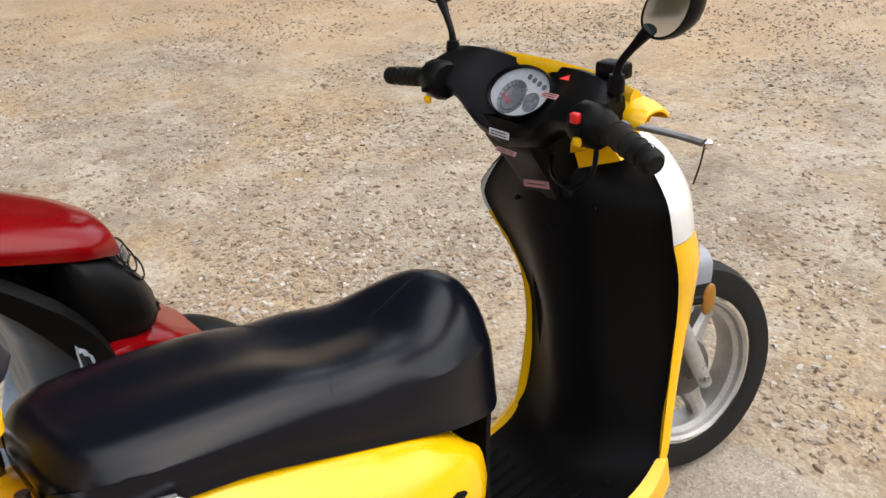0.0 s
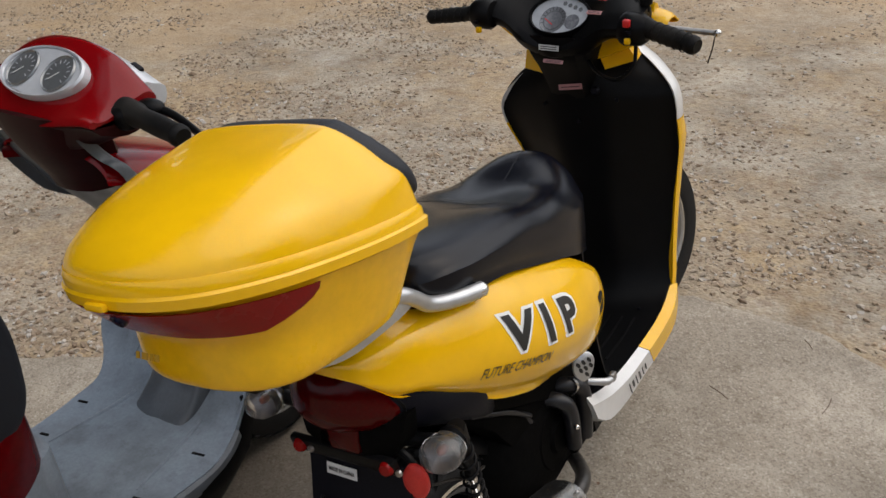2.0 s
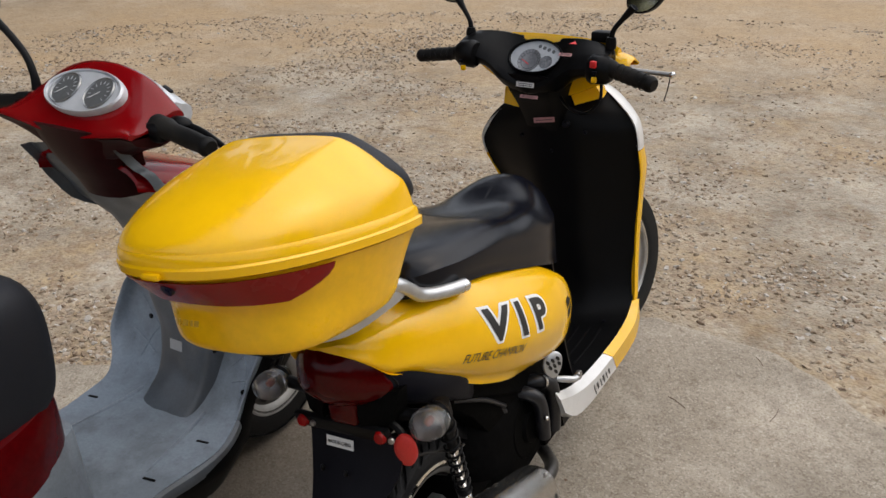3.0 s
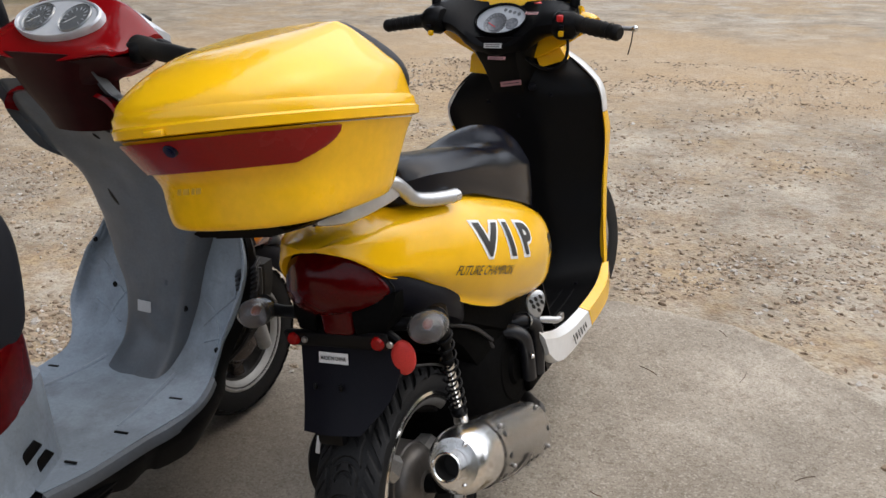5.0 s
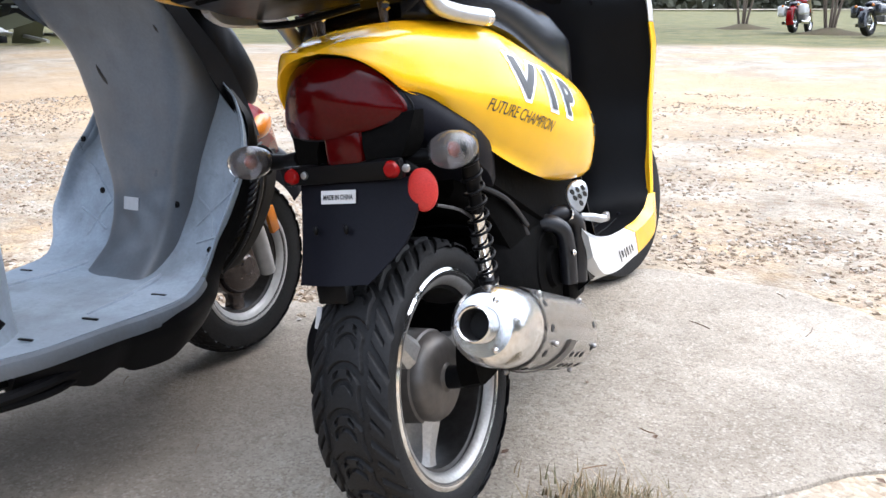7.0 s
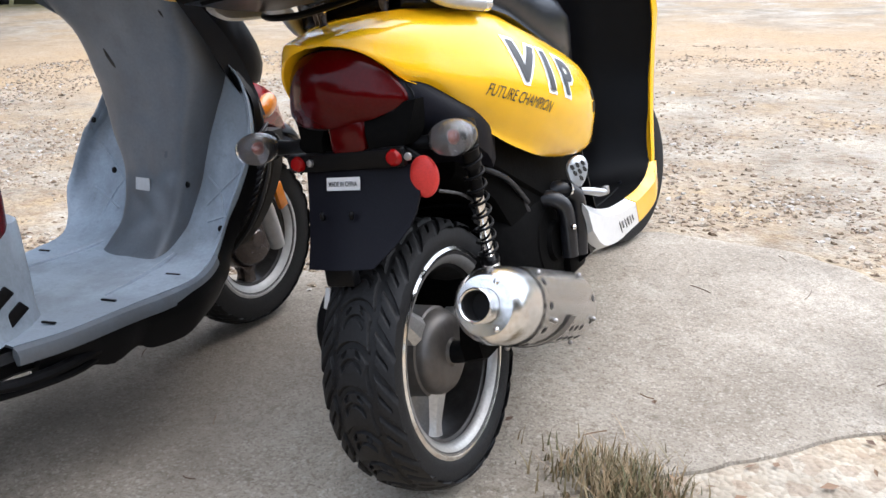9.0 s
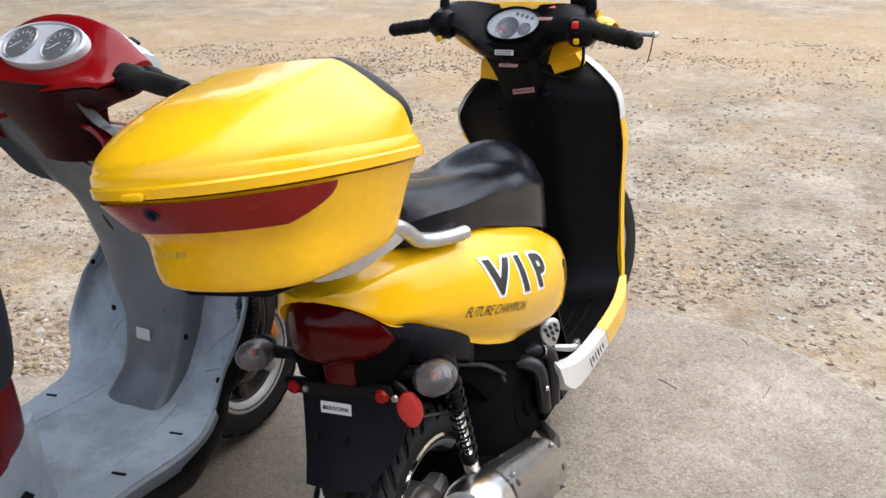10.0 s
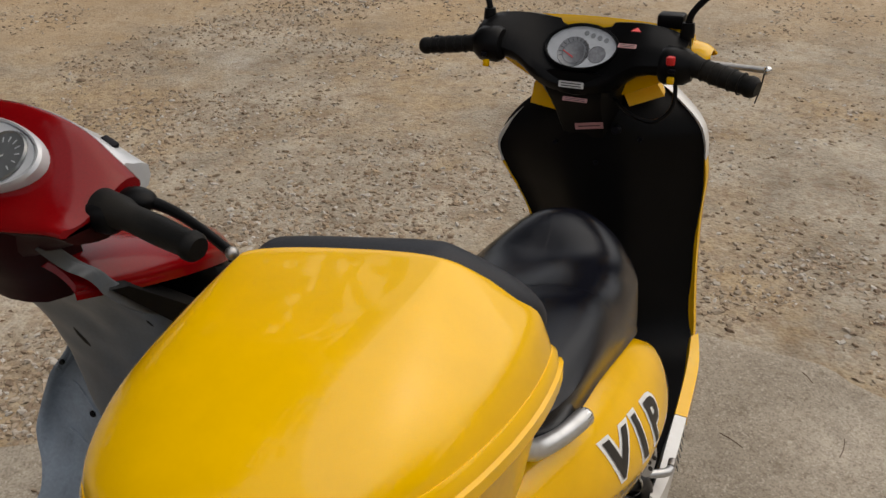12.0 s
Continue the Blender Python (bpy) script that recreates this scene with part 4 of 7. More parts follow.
    # seat
    def seat_ring(y, zt, dip, h, zs, zb):
        c = min(1.0, max(0.0, (y - 0.50) / 0.16))
        return sym(y, [(0, zt - dip), (h * 0.45, zt - dip * 0.5 - 0.010 * c), (h * 0.80, zt - 0.010 - 0.034 * c), (h * 0.97, zt - 0.035 - 0.052 * c), (h, min(zs, zt - 0.10) if c > 0.5 else zs), (h * 0.96, zb + 0.012), (h * 0.88, zb), (0, zb - 0.004)])

    srings = [(0.080, 0.768, 0.0, 0.075, 0.755, 0.736), (0.088, 0.788, 0.0, 0.108, 0.768, 0.730), (0.108, 0.802, 0.001, 0.130, 0.770, 0.727), (0.14, 0.806, 0.002, 0.147, 0.768, 0.723), (0.19, 0.804, 0.004, 0.156, 0.760, 0.716), (0.28, 0.796, 0.006, 0.160, 0.744, 0.700),
              (0.36, 0.786, 0.010, 0.160, 0.724, 0.675), (0.43, 0.770, 0.016, 0.160, 0.702, 0.652), (0.50, 0.762, 0.018, 0.160, 0.688, 0.630), (0.57, 0.762, 0.014, 0.156, 0.690, 0.606), (0.634, 0.776, 0.004, 0.140, 0.694, 0.584),
              (0.684, 0.780, 0.0, 0.120, 0.682, 0.568), (0.720, 0.766, 0.0, 0.093, 0.662, 0.558), (0.744, 0.738, 0.0, 0.068, 0.645, 0.553), (0.758, 0.706, 0.0, 0.048, 0.628, 0.55), (0.765, 0.672, 0.0, 0.034, 0.62, 0.56)]
    seat = part("seat", loft([seat_ring(*r) for r in srings], 3, 4), VINYL, sc, "black vinyl two-level seat")
    stree = BVHTree.FromPolygons([v.co.copy() for v in seat.data.vertices], [tuple(q.vertices) for q in seat.data.polygons])

    def seam_on_seat(path):
        out = []
        for q in spline(path, 6):
            h = stree.ray_cast(Vector((q[0], q[1], 0.95)), Vector((0, 0, -1)))
            if h[0] is not None:
                out.append(h[0] - Vector((0, 0, 0.0004)))
        part("seam", tube(out, 0.0011, 6, smooth_path=False), VINYL, seat, "stitched seam")

    seam_on_seat([(sx * 0.150, 0.40, 0) if abs(sx) == 1 else (sx * 0.14, 0.455 - 0.05 * sx * sx, 0) for sx in (-1, -0.7, -0.35, 0, 0.35, 0.7, 1)])
    seam_on_seat([(0.0, 0.56, 0), (0.002, 0.60, 0), (0.002, 0.64, 0), (0.0, 0.68, 0), (0.0, 0.715, 0)])

    # grab rails and carrier
    for sx in (1, -1):
        part("grab_rail", tube([(sx * 0.162, 0.186, 0.722), (sx * 0.150, 0.150, 0.726), (sx * 0.138, 0.118, 0.732), (sx * 0.128, 0.090, 0.742), (sx * 0.126, 0.066, 0.762), (sx * 0.122, 0.035, 0.782), (sx * 0.10, -0.01, 0.786)],
                               [0.0125, 0.0125, 0.0125, 0.0125, 0.012, 0.012, 0.011], 14), SILVER, sc, "silver painted grab rail")
        part("rail_cap", lathe([(0.0, 0.010), (0.006, 0.009), (0.0105, 0.004), (0.0125, 0.0), (0.0125, -0.012)], frame_at((sx * 0.162, 0.186, 0.722), (sx * 0.32, 1, -0.05), (1, 0, 0)), 14), CHROME, sc)
    for x, y, z in ((-0.020, 0.015, 0.738), (0.054, 0.067, 0.742), (-0.064, 0.067, 0.742)):
        post = part("carrier_post", lathe([(0.0, 0.016), (0.008, 0.016), (0.0075, 0.0), (0.006, -0.010), (0.007, -0.016), (0.013, -0.019), (0.014, -0.026), (0, -0.026)], frame_at((x, y, z), (0, 0, 1), (1, 0, 0)), 12), BROWNMETAL, sc, "dull metal carrier post")
        part("nut", lathe([(0.0, 0.004), (0.006, 0.004), (0.0065, -0.004), (0.0, -0.004)], frame_at((x + 0.012, y - 0.012, z + 0.008), (0.4, -1, 0.2), (0, 0, 1)), 6), CHROME, post, "bright nut")
    part("carrier_plate", loft([sym(y, [(0, z + 0.003), (h, z + 0.003), (h + 0.003, z), (h, z - 0.003), (0, z - 0.003)]) for y, h, z in ((-0.190, 0.05, 0.762), (-0.10, 0.088, 0.761), (-0.02, 0.098, 0.760), (0.012, 0.09, 0.760))], 0, 2), BLACK, sc, "flat black carrier plate")
    # flat silver bars along the carrier run into the grab rails
    way = [(0.1205, 0.062, 0.766, 0.0115), (0.122, 0.02, 0.763, 0.0125), (0.114, -0.07, 0.760, 0.0125), (0.098, -0.115, 0.761, 0.0085), (0.088, -0.135, 0.763, 0.004)]
    for sx in (1, -1):
        rings = []
        for k, (x, y, z, h) in enumerate(way):
            p, q = way[max(0, k - 1)], way[min(len(way) - 1, k + 1)]
            d = Vector((q[0] - p[0], q[1] - p[1])).normalized()
            rings.append([(sx * (x + d.y * u), y - d.x * u, z + h * w) for u, w in ((0.0055, 0), (0.0050, 0.75), (0.0, 1), (-0.0050, 0.75), (-0.0055, 0), (-0.0050, -0.75), (0.0, -1), (0.0050, -0.75))])
        part("carrier_rail", loft(rings, 1, 4), SILVER, sc, "flat silver carrier bar under the box")
    part("strap", tube([(0.045, 0.02, 0.752), (0.01, -0.015, 0.744), (-0.03, -0.030, 0.740), (-0.075, -0.03, 0.744), (-0.105, -0.01, 0.752)], [0.004, 0.005, 0.005, 0.005, 0.004], 8), BLACK, sc, "black strap hanging from the carrier")

    # tail lamp and number plate holder
    T = Matrix.Translation((-0.006, 0, 0)) @ pose(0, 0, 0, 0, 1.5, 0)
    half = [(0.0, 0.688), (0.048, 0.681), (0.080, 0.658), (0.099, 0.626), (0.105, 0.607), (0.097, 0.597), (0.062, 0.584), (0.0, 0.578)]

    def dome(grow, base, bulge, fs):
        rows = []
        for f in fs:
            q = min(1.0, f)
            rows.append([(x * f * grow, base + 4.0 * (x * f * grow) ** 2 - bulge * (1 - q ** 2.2) + (0.03 if f > 1 else 0), 0.638 + (z - 0.638) * f * grow) for x, _, z in sym(0, half)])
        return loft(rows, 3, 1)

    L = Matrix.Translation((0.000, 0, 0))
    bm = dome(1.025, -0.030, 0.006, (1.001, 1.0, 0.9, 0.5, 0.1))
    bm.transform(L)
    part("lamp_surround", bm, BLACK, sc, "black surround of the tail lamp")
    bm = dome(0.97, -0.036, 0.026, (1.001, 1.0, 0.97, 0.88, 0.72, 0.5, 0.28, 0.08))
    bm.transform(L)
    lamp = part("tail_light", bm, REDLENS, sc, "dark red domed tail lamp lens")
    bm = join(block(0.062, 0.052, 0.052, Matrix.Translation((0.004, -0.006, 0.566)), 0.010, 3))
    bm.transform(T)
    part("plate_lamp", bm, REDLENS, lamp, "red lower lamp window")
    for sx in (1, -1):
        bm = loft([[(sx * x, y, z) for x, y, z in row] for row in (
            [(0.030, -0.015, 0.600), (0.105, 0.005, 0.606), (0.105, 0.03, 0.606), (0.030, 0.03, 0.600)],
            [(0.038, -0.030, 0.565), (0.095, -0.005, 0.570), (0.100, 0.03, 0.565), (0.038, 0.03, 0.565)],
            [(0.040, -0.028, 0.540), (0.085, -0.012, 0.545), (0.085, 0.03, 0.545), (0.040, 0.03, 0.54)])], 0, 2)
        bm.transform(T)
        part("lamp_surround", bm, SHADEBLACK, sc, "black moulding under the tail lamp, darkened for shade")
    bm = block(0.200, 0.014, 0.028, Matrix.Translation((-0.008, -0.022, 0.532)) @ pose(0, 0, 0, 12, 0, 0), 0.004)
    bm.transform(T)
    bar = part("plate_bracket", bm, BLACK, sc, "black crossbar of the plate holder")
    for x in (-0.088, 0.078):
        bm = lathe([(0.0, 0.006), (0.009, 0.005), (0.012, 0.001), (0.012, -0.005)], frame_at((x, -0.031, 0.532), (0, -1, 0.1), (1, 0, 0)), 18)
        bm.transform(T)
        part("small_reflector", bm, REDREFLECT, bar, "small round red reflector")
        bm = lathe([(0.0, 0.005), (0.005, 0.004), (0.006, 0.0)], frame_at((x + 0.024, -0.031, 0.532), (0, -1, 0.1), (1, 0, 0)), 10)
        bm.transform(T)
        part("bolt", bm, STEEL, bar)
    flap = [[(-0.088, -0.012, 0.518), (0.0, -0.018, 0.518), (0.105, -0.006, 0.518)], [(-0.084, -0.024, 0.480), (0.0, -0.030, 0.480), (0.105, -0.014, 0.485)],
            [(-0.074, -0.050, 0.425), (0.0, -0.058, 0.425), (0.088, -0.034, 0.432)], [(-0.064, -0.078, 0.384), (-0.01, -0.084, 0.384), (0.045, -0.074, 0.384)]]
    bm = loft(flap, 3, 3, ring=False, thick=(0, 0.006, 0))
    bm.transform(T)
    plate = part("mud_flap", bm, DARKGREY, sc, "dark plastic plate holder and mud flap")
    m = frame_at((-0.009, -0.0260, 0.4985), (1, 0.0, -0.045), (0, 0.20, 1))
    bm = block(0.058, 0.019, 0.0012, m, 0)
    st = part("sticker", bm, LABEL, plate, "small white origin sticker")
    bm = lettering("MADE IN CHINA", 0.0070, 0.0003)
    long = max(v.co.x for v in bm.verts)
    bm.transform(Matrix.Diagonal((0.050 / long, 1, 1, 1)))
    bm.transform(m @ Matrix.Translation((-0.025, -0.0035, 0.0013)))
    part("sticker_words", bm, PRINT, st, "words MADE IN CHINA", smooth=False)
    for x in (-0.045, 0.006):
        bm = blob(0.004, 0.004, 0.007, Matrix.Translation((x, -0.050, 0.456)), 10, 6)
        bm.transform(T)
        part("boss", bm, BLACK, plate, "small moulded boss")
    part("tag", block(0.009, 0.002, 0.034, Matrix.Translation((-0.090, -0.012, 0.318)) @ pose(0, 0, 0, -8, 14, 0), 0.0005), LABEL, plate, "small pale hanging tag")
    bm = block(0.05, 0.02, 0.03, Matrix.Translation((-0.02, -0.055, 0.368)), 0.004)
    part("flap_foot", bm, BLACK, plate)
    # indicators on short stalks
    for at, stem in (((0.159, 0.018, 0.544), 1), ((-0.196, 0.026, 0.559), -1)):
        c = Vector(at)
        lens = lathe([(0.0, -0.040), (0.016, -0.036), (0.027, -0.025), (0.032, -0.010), (0.031, 0.006), (0.026, 0.020), (0.0, 0.0215)], frame_at(c, (0.05 * stem, 1, 0), (0, 0, 1)) @ Matrix.Diagonal((1, 0.82, 1.05, 1)), 26)
        tl = part("indicator", lens, CLEAR, sc, "clear oval indicator lens")
        bm = lathe([(0.004, -0.004), (0.012, 0.000), (0.019, 0.010), (0.021, 0.012), (0.019, 0.006), (0.012, -0.004), (0.004, -0.007)], frame_at(c + Vector((0, 0.006, 0)), (0, -1, 0), (0, 0, 1)), 10, closed=True)
        part("bulb_seat", bm, LAMPCUP, tl, "silver faceted reflector", smooth=False)
        part("bulb", blob(0.005, 0.008, 0.005, Matrix.Translation(c + Vector((0, -0.004, 0)))), AMBERBULB, tl)
        part("lens_base", lathe([(0.0, 0.0), (0.020, 0.0), (0.025, 0.006), (0.020, 0.016), (0.0, 0.022)], frame_at(c + Vector((0, 0.020, 0)), (0, 1, 0), (0, 0, 1)), 20), BLACK, tl)
        bm = tube([c + Vector((-0.02 * stem, 0.022, -0.004)), c + Vector((-0.05 * stem, 0.020, -0.006)), c + Vector((-0.085 * stem, 0.012, -0.004))], [0.013, 0.011, 0.013], 12)
        part("indicator_stalk", bm, BLACK, sc)
    m = frame_at((0.116, -0.008, 0.496), (0.18, -1, 0.05), (1, 0, 0))
    rr = part("round_reflector", lathe([(0.0, 0.006), (0.020, 0.005), (0.026, 0.002), (0.028, 0.0), (0.028, -0.006), (0, -0.006)], m @ Matrix.Diagonal((1, 0.74, 1.06, 1)), 30), PINKREFLECT, sc, "faded red round side reflector")
    part("reflector_stem", tube([(0.116, 0.0, 0.50), (0.10, 0.01, 0.52), (0.07, 0.01, 0.54)], 0.007, 8), BLACK, rr)

    # rear wheel, hugger, shock absorber, exhaust, engine
    # barrel colour carries the shade inside the wheel; the front rim stays light
    wheel(sc, (0.006, 0.102, 0.186), 0.224, 0.167, 0.062, 0, 3, 0.2, 22, True, DARKCAST)
    part("axle", tube([(0.03, 0.102, 0.186), (0.075, 0.102, 0.188), (0.10, 0.108, 0.200)], [0.020, 0.018, 0.016], 16), BLACK, sc)
    part("swing_arm", loft([[(x, y, z) for y, z in ring_] for x, ring_ in ((0.085, [(0.08, 0.18), (0.14, 0.17), (0.30, 0.20), (0.31, 0.27), (0.14, 0.25), (0.08, 0.245)]), (0.115, [(0.085, 0.185), (0.14, 0.178), (0.30, 0.207), (0.305, 0.262), (0.14, 0.243), (0.085, 0.24)]))], 2, 1), SHADEBLACK, sc, "dark exhaust-side swing arm")
    hugger = []
    for a in np.linspace(radians(5), radians(62), 9):
        row = []
        for w, dr in ((-0.070, -0.02), (-0.060, 0.006), (0, 0.012), (0.060, 0.006), (0.070, -0.02)):
            r = 0.234 + dr
            row.append((0.006 + w, 0.102 + r * math.cos(a), 0.190 + r * math.sin(a)))
        hugger.append(row)
    part("hugger", loft(hugger, 2, 1, ring=False, thick=(0, 0, 0.004)), BLACK, sc, "black inner mudguard")
    top, low = Vector((0.158, 0.060, 0.545)), Vector((0.138, 0.118, 0.315))
    ax = (low - top)
    L = ax.length
    F = frame_at(top, ax, (1, 0, 0))
    shock = part("shock_absorber", lathe([(0.0, -0.01), (0.014, -0.01), (0.013, 0.0), (0.013, 0.05), (0.0085, 0.055), (0.0085, 0.13), (0.0085, 0.132), (0.0085, L - 0.03), (0.014, L - 0.028), (0.014, L), (0.0, L)], F, 18), CHROME, sc, "rear shock absorber with bright rod")
    coil = [F @ Vector((0.020 + (L - 0.05) * k / 110, 0.0150 * math.cos(k * 0.50), 0.0150 * math.sin(k * 0.50))) for k in range(111)]
    part("top_collar", lathe([(0.0, -0.016), (0.0150, -0.016), (0.0155, -0.010), (0.0155, 0.012), (0.0136, 0.016), (0.0136, 0.054), (0.0, 0.056)], F, 18), BLACK, shock, "black upper collar")
    part("spring", tube(coil, 0.0023, 7, smooth_path=False), BLACK, shock, "black coil spring")
    part("dust_tube", lathe([(0.0, -0.002), (0.0098, -0.002), (0.0098, 0.100), (0.008, 0.103), (0.0, 0.103)], F, 16), INNER, shock, "black dust tube")
    for h in (0.012, L - 0.026):
        part("spring_seat", lathe([(0.0, -0.004), (0.0155, -0.004), (0.0155, 0.004), (0.0, 0.004)], F @ Matrix.Translation((h, 0, 0)), 20), BLACK, shock)

    E0, E1 = Vector((0.177, -0.009, 0.306)), Vector((0.171, 0.335, 0.184))
    X = frame_at(E0, E1 - E0, (1, 0, 0))
    muf = part("exhaust", lathe([(0.026, 0.002), (0.044, 0.004), (0.053, 0.014), (0.0575, 0.030), (0.059, 0.055), (0.0595, 0.085), (0.057, 0.086), (0.057, 0.355), (0.050, 0.366), (0.02, 0.372), (0, 0.372)], X, 48), EXHAUST, sc, "weathered chrome exhaust silencer with heat shield")
    part("tail_pipe", lathe([(0.0, 0.03), (0.0215, 0.03), (0.0215, -0.026), (0.0235, -0.028), (0.0255, -0.026), (0.0255, 0.012), (0.031, 0.014), (0.0335, 0.020)], X, 32), EXHAUST, muf, "chrome tail pipe")
    part("pipe_mouth", lathe([(0.0, 0.01), (0.0212, 0.01), (0.0214, -0.02)], X, 24), SOOT, muf, "sooty pipe opening")
    for k in range(3):
        a = radians(60 + 120 * k)
        part("bolt", blob(0.004, 0.0045, 0.0045, X @ Matrix.Translation((0.003, 0.039 * math.cos(a), 0.039 * math.sin(a))), 10, 6), CHROME, muf)
    # perforated heat shield, wrapped round the outer side
    bm = bmesh.new()
    a0, a1, nh, na = radians(-75), radians(165), 30, 40
    holes = {(2, j) for j in range(6, 38, 6)} | {(i, j) for i in (17, 20, 23) for j in (18, 22, 26)} | {(27, j) for j in range(10, 36, 6)}
    vs = {}
    for i in range(nh + 1):
        for j in range(na + 1):
            a = a0 + (a1 - a0) * j / na
            vs[i, j] = bm.verts.new(X @ Vector((0.090 + 0.255 * i / nh, 0.0625 * math.cos(a), 0.0625 * math.sin(a))))
    for i in range(nh):
        for j in range(na):
            if (i, j) not in holes:
                bm.faces.new([vs[i, j], vs[i + 1, j], vs[i + 1, j + 1], vs[i, j + 1]])
    bmesh.ops.solidify(bm, geom=bm.faces[:], thickness=0.0015)
    shield = part("heat_shield", bm, EXHAUST, muf, "perforated chrome heat shield")
    for i, j in sorted(holes):
        a = a0 + (a1 - a0) * (j + 0.5) / na
        part("hole", lathe([(0.0, 0.0), (0.0058, 0.0), (0.0058, -0.001)], frame_at(X @ Vector((0.090 + 0.255 * (i + 0.5) / nh, 0.0632 * math.cos(a), 0.0632 * math.sin(a))), X.to_3x3() @ Vector((0, math.cos(a), math.sin(a))), X.to_3x3() @ Vector((1, 0, 0))), 10), SOOT, shield)
    strap = []
    for a in np.linspace(radians(15), radians(105), 11):
        strap.append([X @ Vector((h - 0.035 * (a - 1.0), 0.0660 * math.cos(a), 0.0660 * math.sin(a))) for h in (0.168, 0.194)])
    part("strap", loft(strap, 0, 0, ring=False, thick=(0.0012, 0, 0.0012)), HUB, shield, "flat dull steel strap")
    for h, a in ((0.115, 100), (0.13, 20), (0.33, 75), (0.325, 20), (0.32, -55), (0.11, -50)):
        a = radians(a)
        part("bolt", blob(0.0045, 0.0045, 0.0045, X @ Matrix.Translation((h, 0.0655 * math.cos(a), 0.066 * math.sin(a))), 10, 6), STEEL, shield)
    part("header_pipe", tube([E1, (0.17, 0.42, 0.18), (0.12, 0.50, 0.16), (0.05, 0.54, 0.20)], 0.016, 12), DARKCAST, sc, "dark exhaust pipe")

    part("engine_block", loft([[(x, y, z) for y, z in ring_] for x, ring_ in ((-0.10, [(0.22, 0.18), (0.52, 0.17), (0.56, 0.30), (0.46, 0.40), (0.26, 0.36)]), (0.06, [(0.22, 0.17), (0.53, 0.16), (0.57, 0.30), (0.46, 0.42), (0.25, 0.38)]), (0.125, [(0.27, 0.21), (0.48, 0.20), (0.52, 0.30), (0.44, 0.37), (0.30, 0.34)]))], 2, 2), SHADEBLACK, sc, "oily engine casing, darkened for shade")
    # dark filler mass that closes the shaded gap round the engine
    part("inner_guard", loft([sym(y, [(0, zt), (h * 0.85, zt), (h, zt - 0.03), (h, zb + 0.03), (h * 0.85, zb), (0, zb)]) for y, h, zt, zb in ((0.17, 0.075, 0.55, 0.46), (0.24, 0.105, 0.55, 0.40), (0.34, 0.118, 0.52, 0.27), (0.48, 0.125, 0.48, 0.21), (0.62, 0.13, 0.36, 0.20))], 2, 2), SHADEBLACK, sc, "black inner guard over the engine")
    part("fan_shroud", lathe([(0.0, 0.03), (0.035, 0.03), (0.04, 0.022), (0.070, 0.020), (0.080, 0.008), (0.080, -0.05), (0, -0.05)], frame_at((0.108, 0.42, 0.285), (1, 0, 0), (0, 1, 0)), 30), SHADEBLACK, sc, "black fan shroud")
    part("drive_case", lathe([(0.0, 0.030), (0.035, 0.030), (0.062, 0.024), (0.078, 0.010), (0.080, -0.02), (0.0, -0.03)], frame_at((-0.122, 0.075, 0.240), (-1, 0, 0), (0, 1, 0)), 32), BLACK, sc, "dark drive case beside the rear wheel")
    part("drive_case", loft([[(x, y, z) for y, z in ((0.10, 0.15), (0.45, 0.19), (0.50, 0.26), (0.44, 0.31), (0.12, 0.285))] for x in (-0.120, -0.105, -0.075)], 2, 1), SHADEBLACK, sc)
    part("cylinder_head", block(0.12, 0.10, 0.11, Matrix.Translation((0.08, 0.52, 0.25)), 0.012), SHADEBLACK, sc)
    part("air_box", block(0.10, 0.22, 0.12, Matrix.Translation((-0.09, 0.16, 0.44)), 0.03, 3), BLACK, sc, "black air filter box")
    for path, r in (([(0.070, 0.402, 0.352), (0.118, 0.410, 0.370), (0.148, 0.422, 0.360), (0.156, 0.433, 0.33), (0.152, 0.438, 0.25)], 0.016), ([(0.080, 0.440, 0.362), (0.140, 0.455, 0.378), (0.160, 0.482, 0.358), (0.159, 0.490, 0.31), (0.152, 0.490, 0.24)], 0.017),
                    ([(0.09, 0.27, 0.44), (0.11, 0.32, 0.40), (0.118, 0.36, 0.33)], 0.007), ([(0.10, 0.18, 0.48), (0.12, 0.26, 0.44), (0.12, 0.34, 0.38)], 0.005)):
        part("hose", tube(path, r, 12), HOSE, sc, "black rubber hose")
    part("cable", tube([(0.12, 0.02, 0.47), (0.135, 0.06, 0.455), (0.14, 0.10, 0.43), (0.13, 0.15, 0.41)], 0.0026, 6), DARKCAST, sc, "dark grey cable")
    for at in ((0.114, 0.436, 0.323), (0.172, 0.420, 0.310)):
        part("bolt", blob(0.006, 0.005, 0.006, Matrix.Translation(at), 10, 6), CHROME, sc, "small bright bolt")
    part("hose_clamp", lathe([(0.0172, 0.005), (0.0185, 0.005), (0.0185, -0.005), (0.0172, -0.005)], frame_at((0.150, 0.455, 0.376), (0, 1, -0.4), (1, 0, 0)), 16, closed=True), CHROME, sc)
    # perforated oval plate and folded foot peg
    drop = [(0.024 * math.cos(a) * (1.0 + 0.25 * math.sin(a)) + 0.004 * math.sin(a), 0.030 * math.sin(a) + 0.004) for a in np.linspace(0, 2 * math.pi, 30, endpoint=False).tolist()]
    D = frame_at((0.170, 0.486, 0.400), (0.60, 0.78, 0.05), (-0.2, -0.05, 1))
    bm = loft([[(x * f, y * f, z) for x, y in drop] for f, z in ((0.96, -0.003), (1.0, -0.001), (1.0, 0.001), (0.92, 0.0035), (0.45, 0.0050), (0.1, 0.0052))], 0, 1)
    bm.transform(D)
    oval = part("peg_guard", bm, SILVER, sc, "perforated teardrop silver guard")
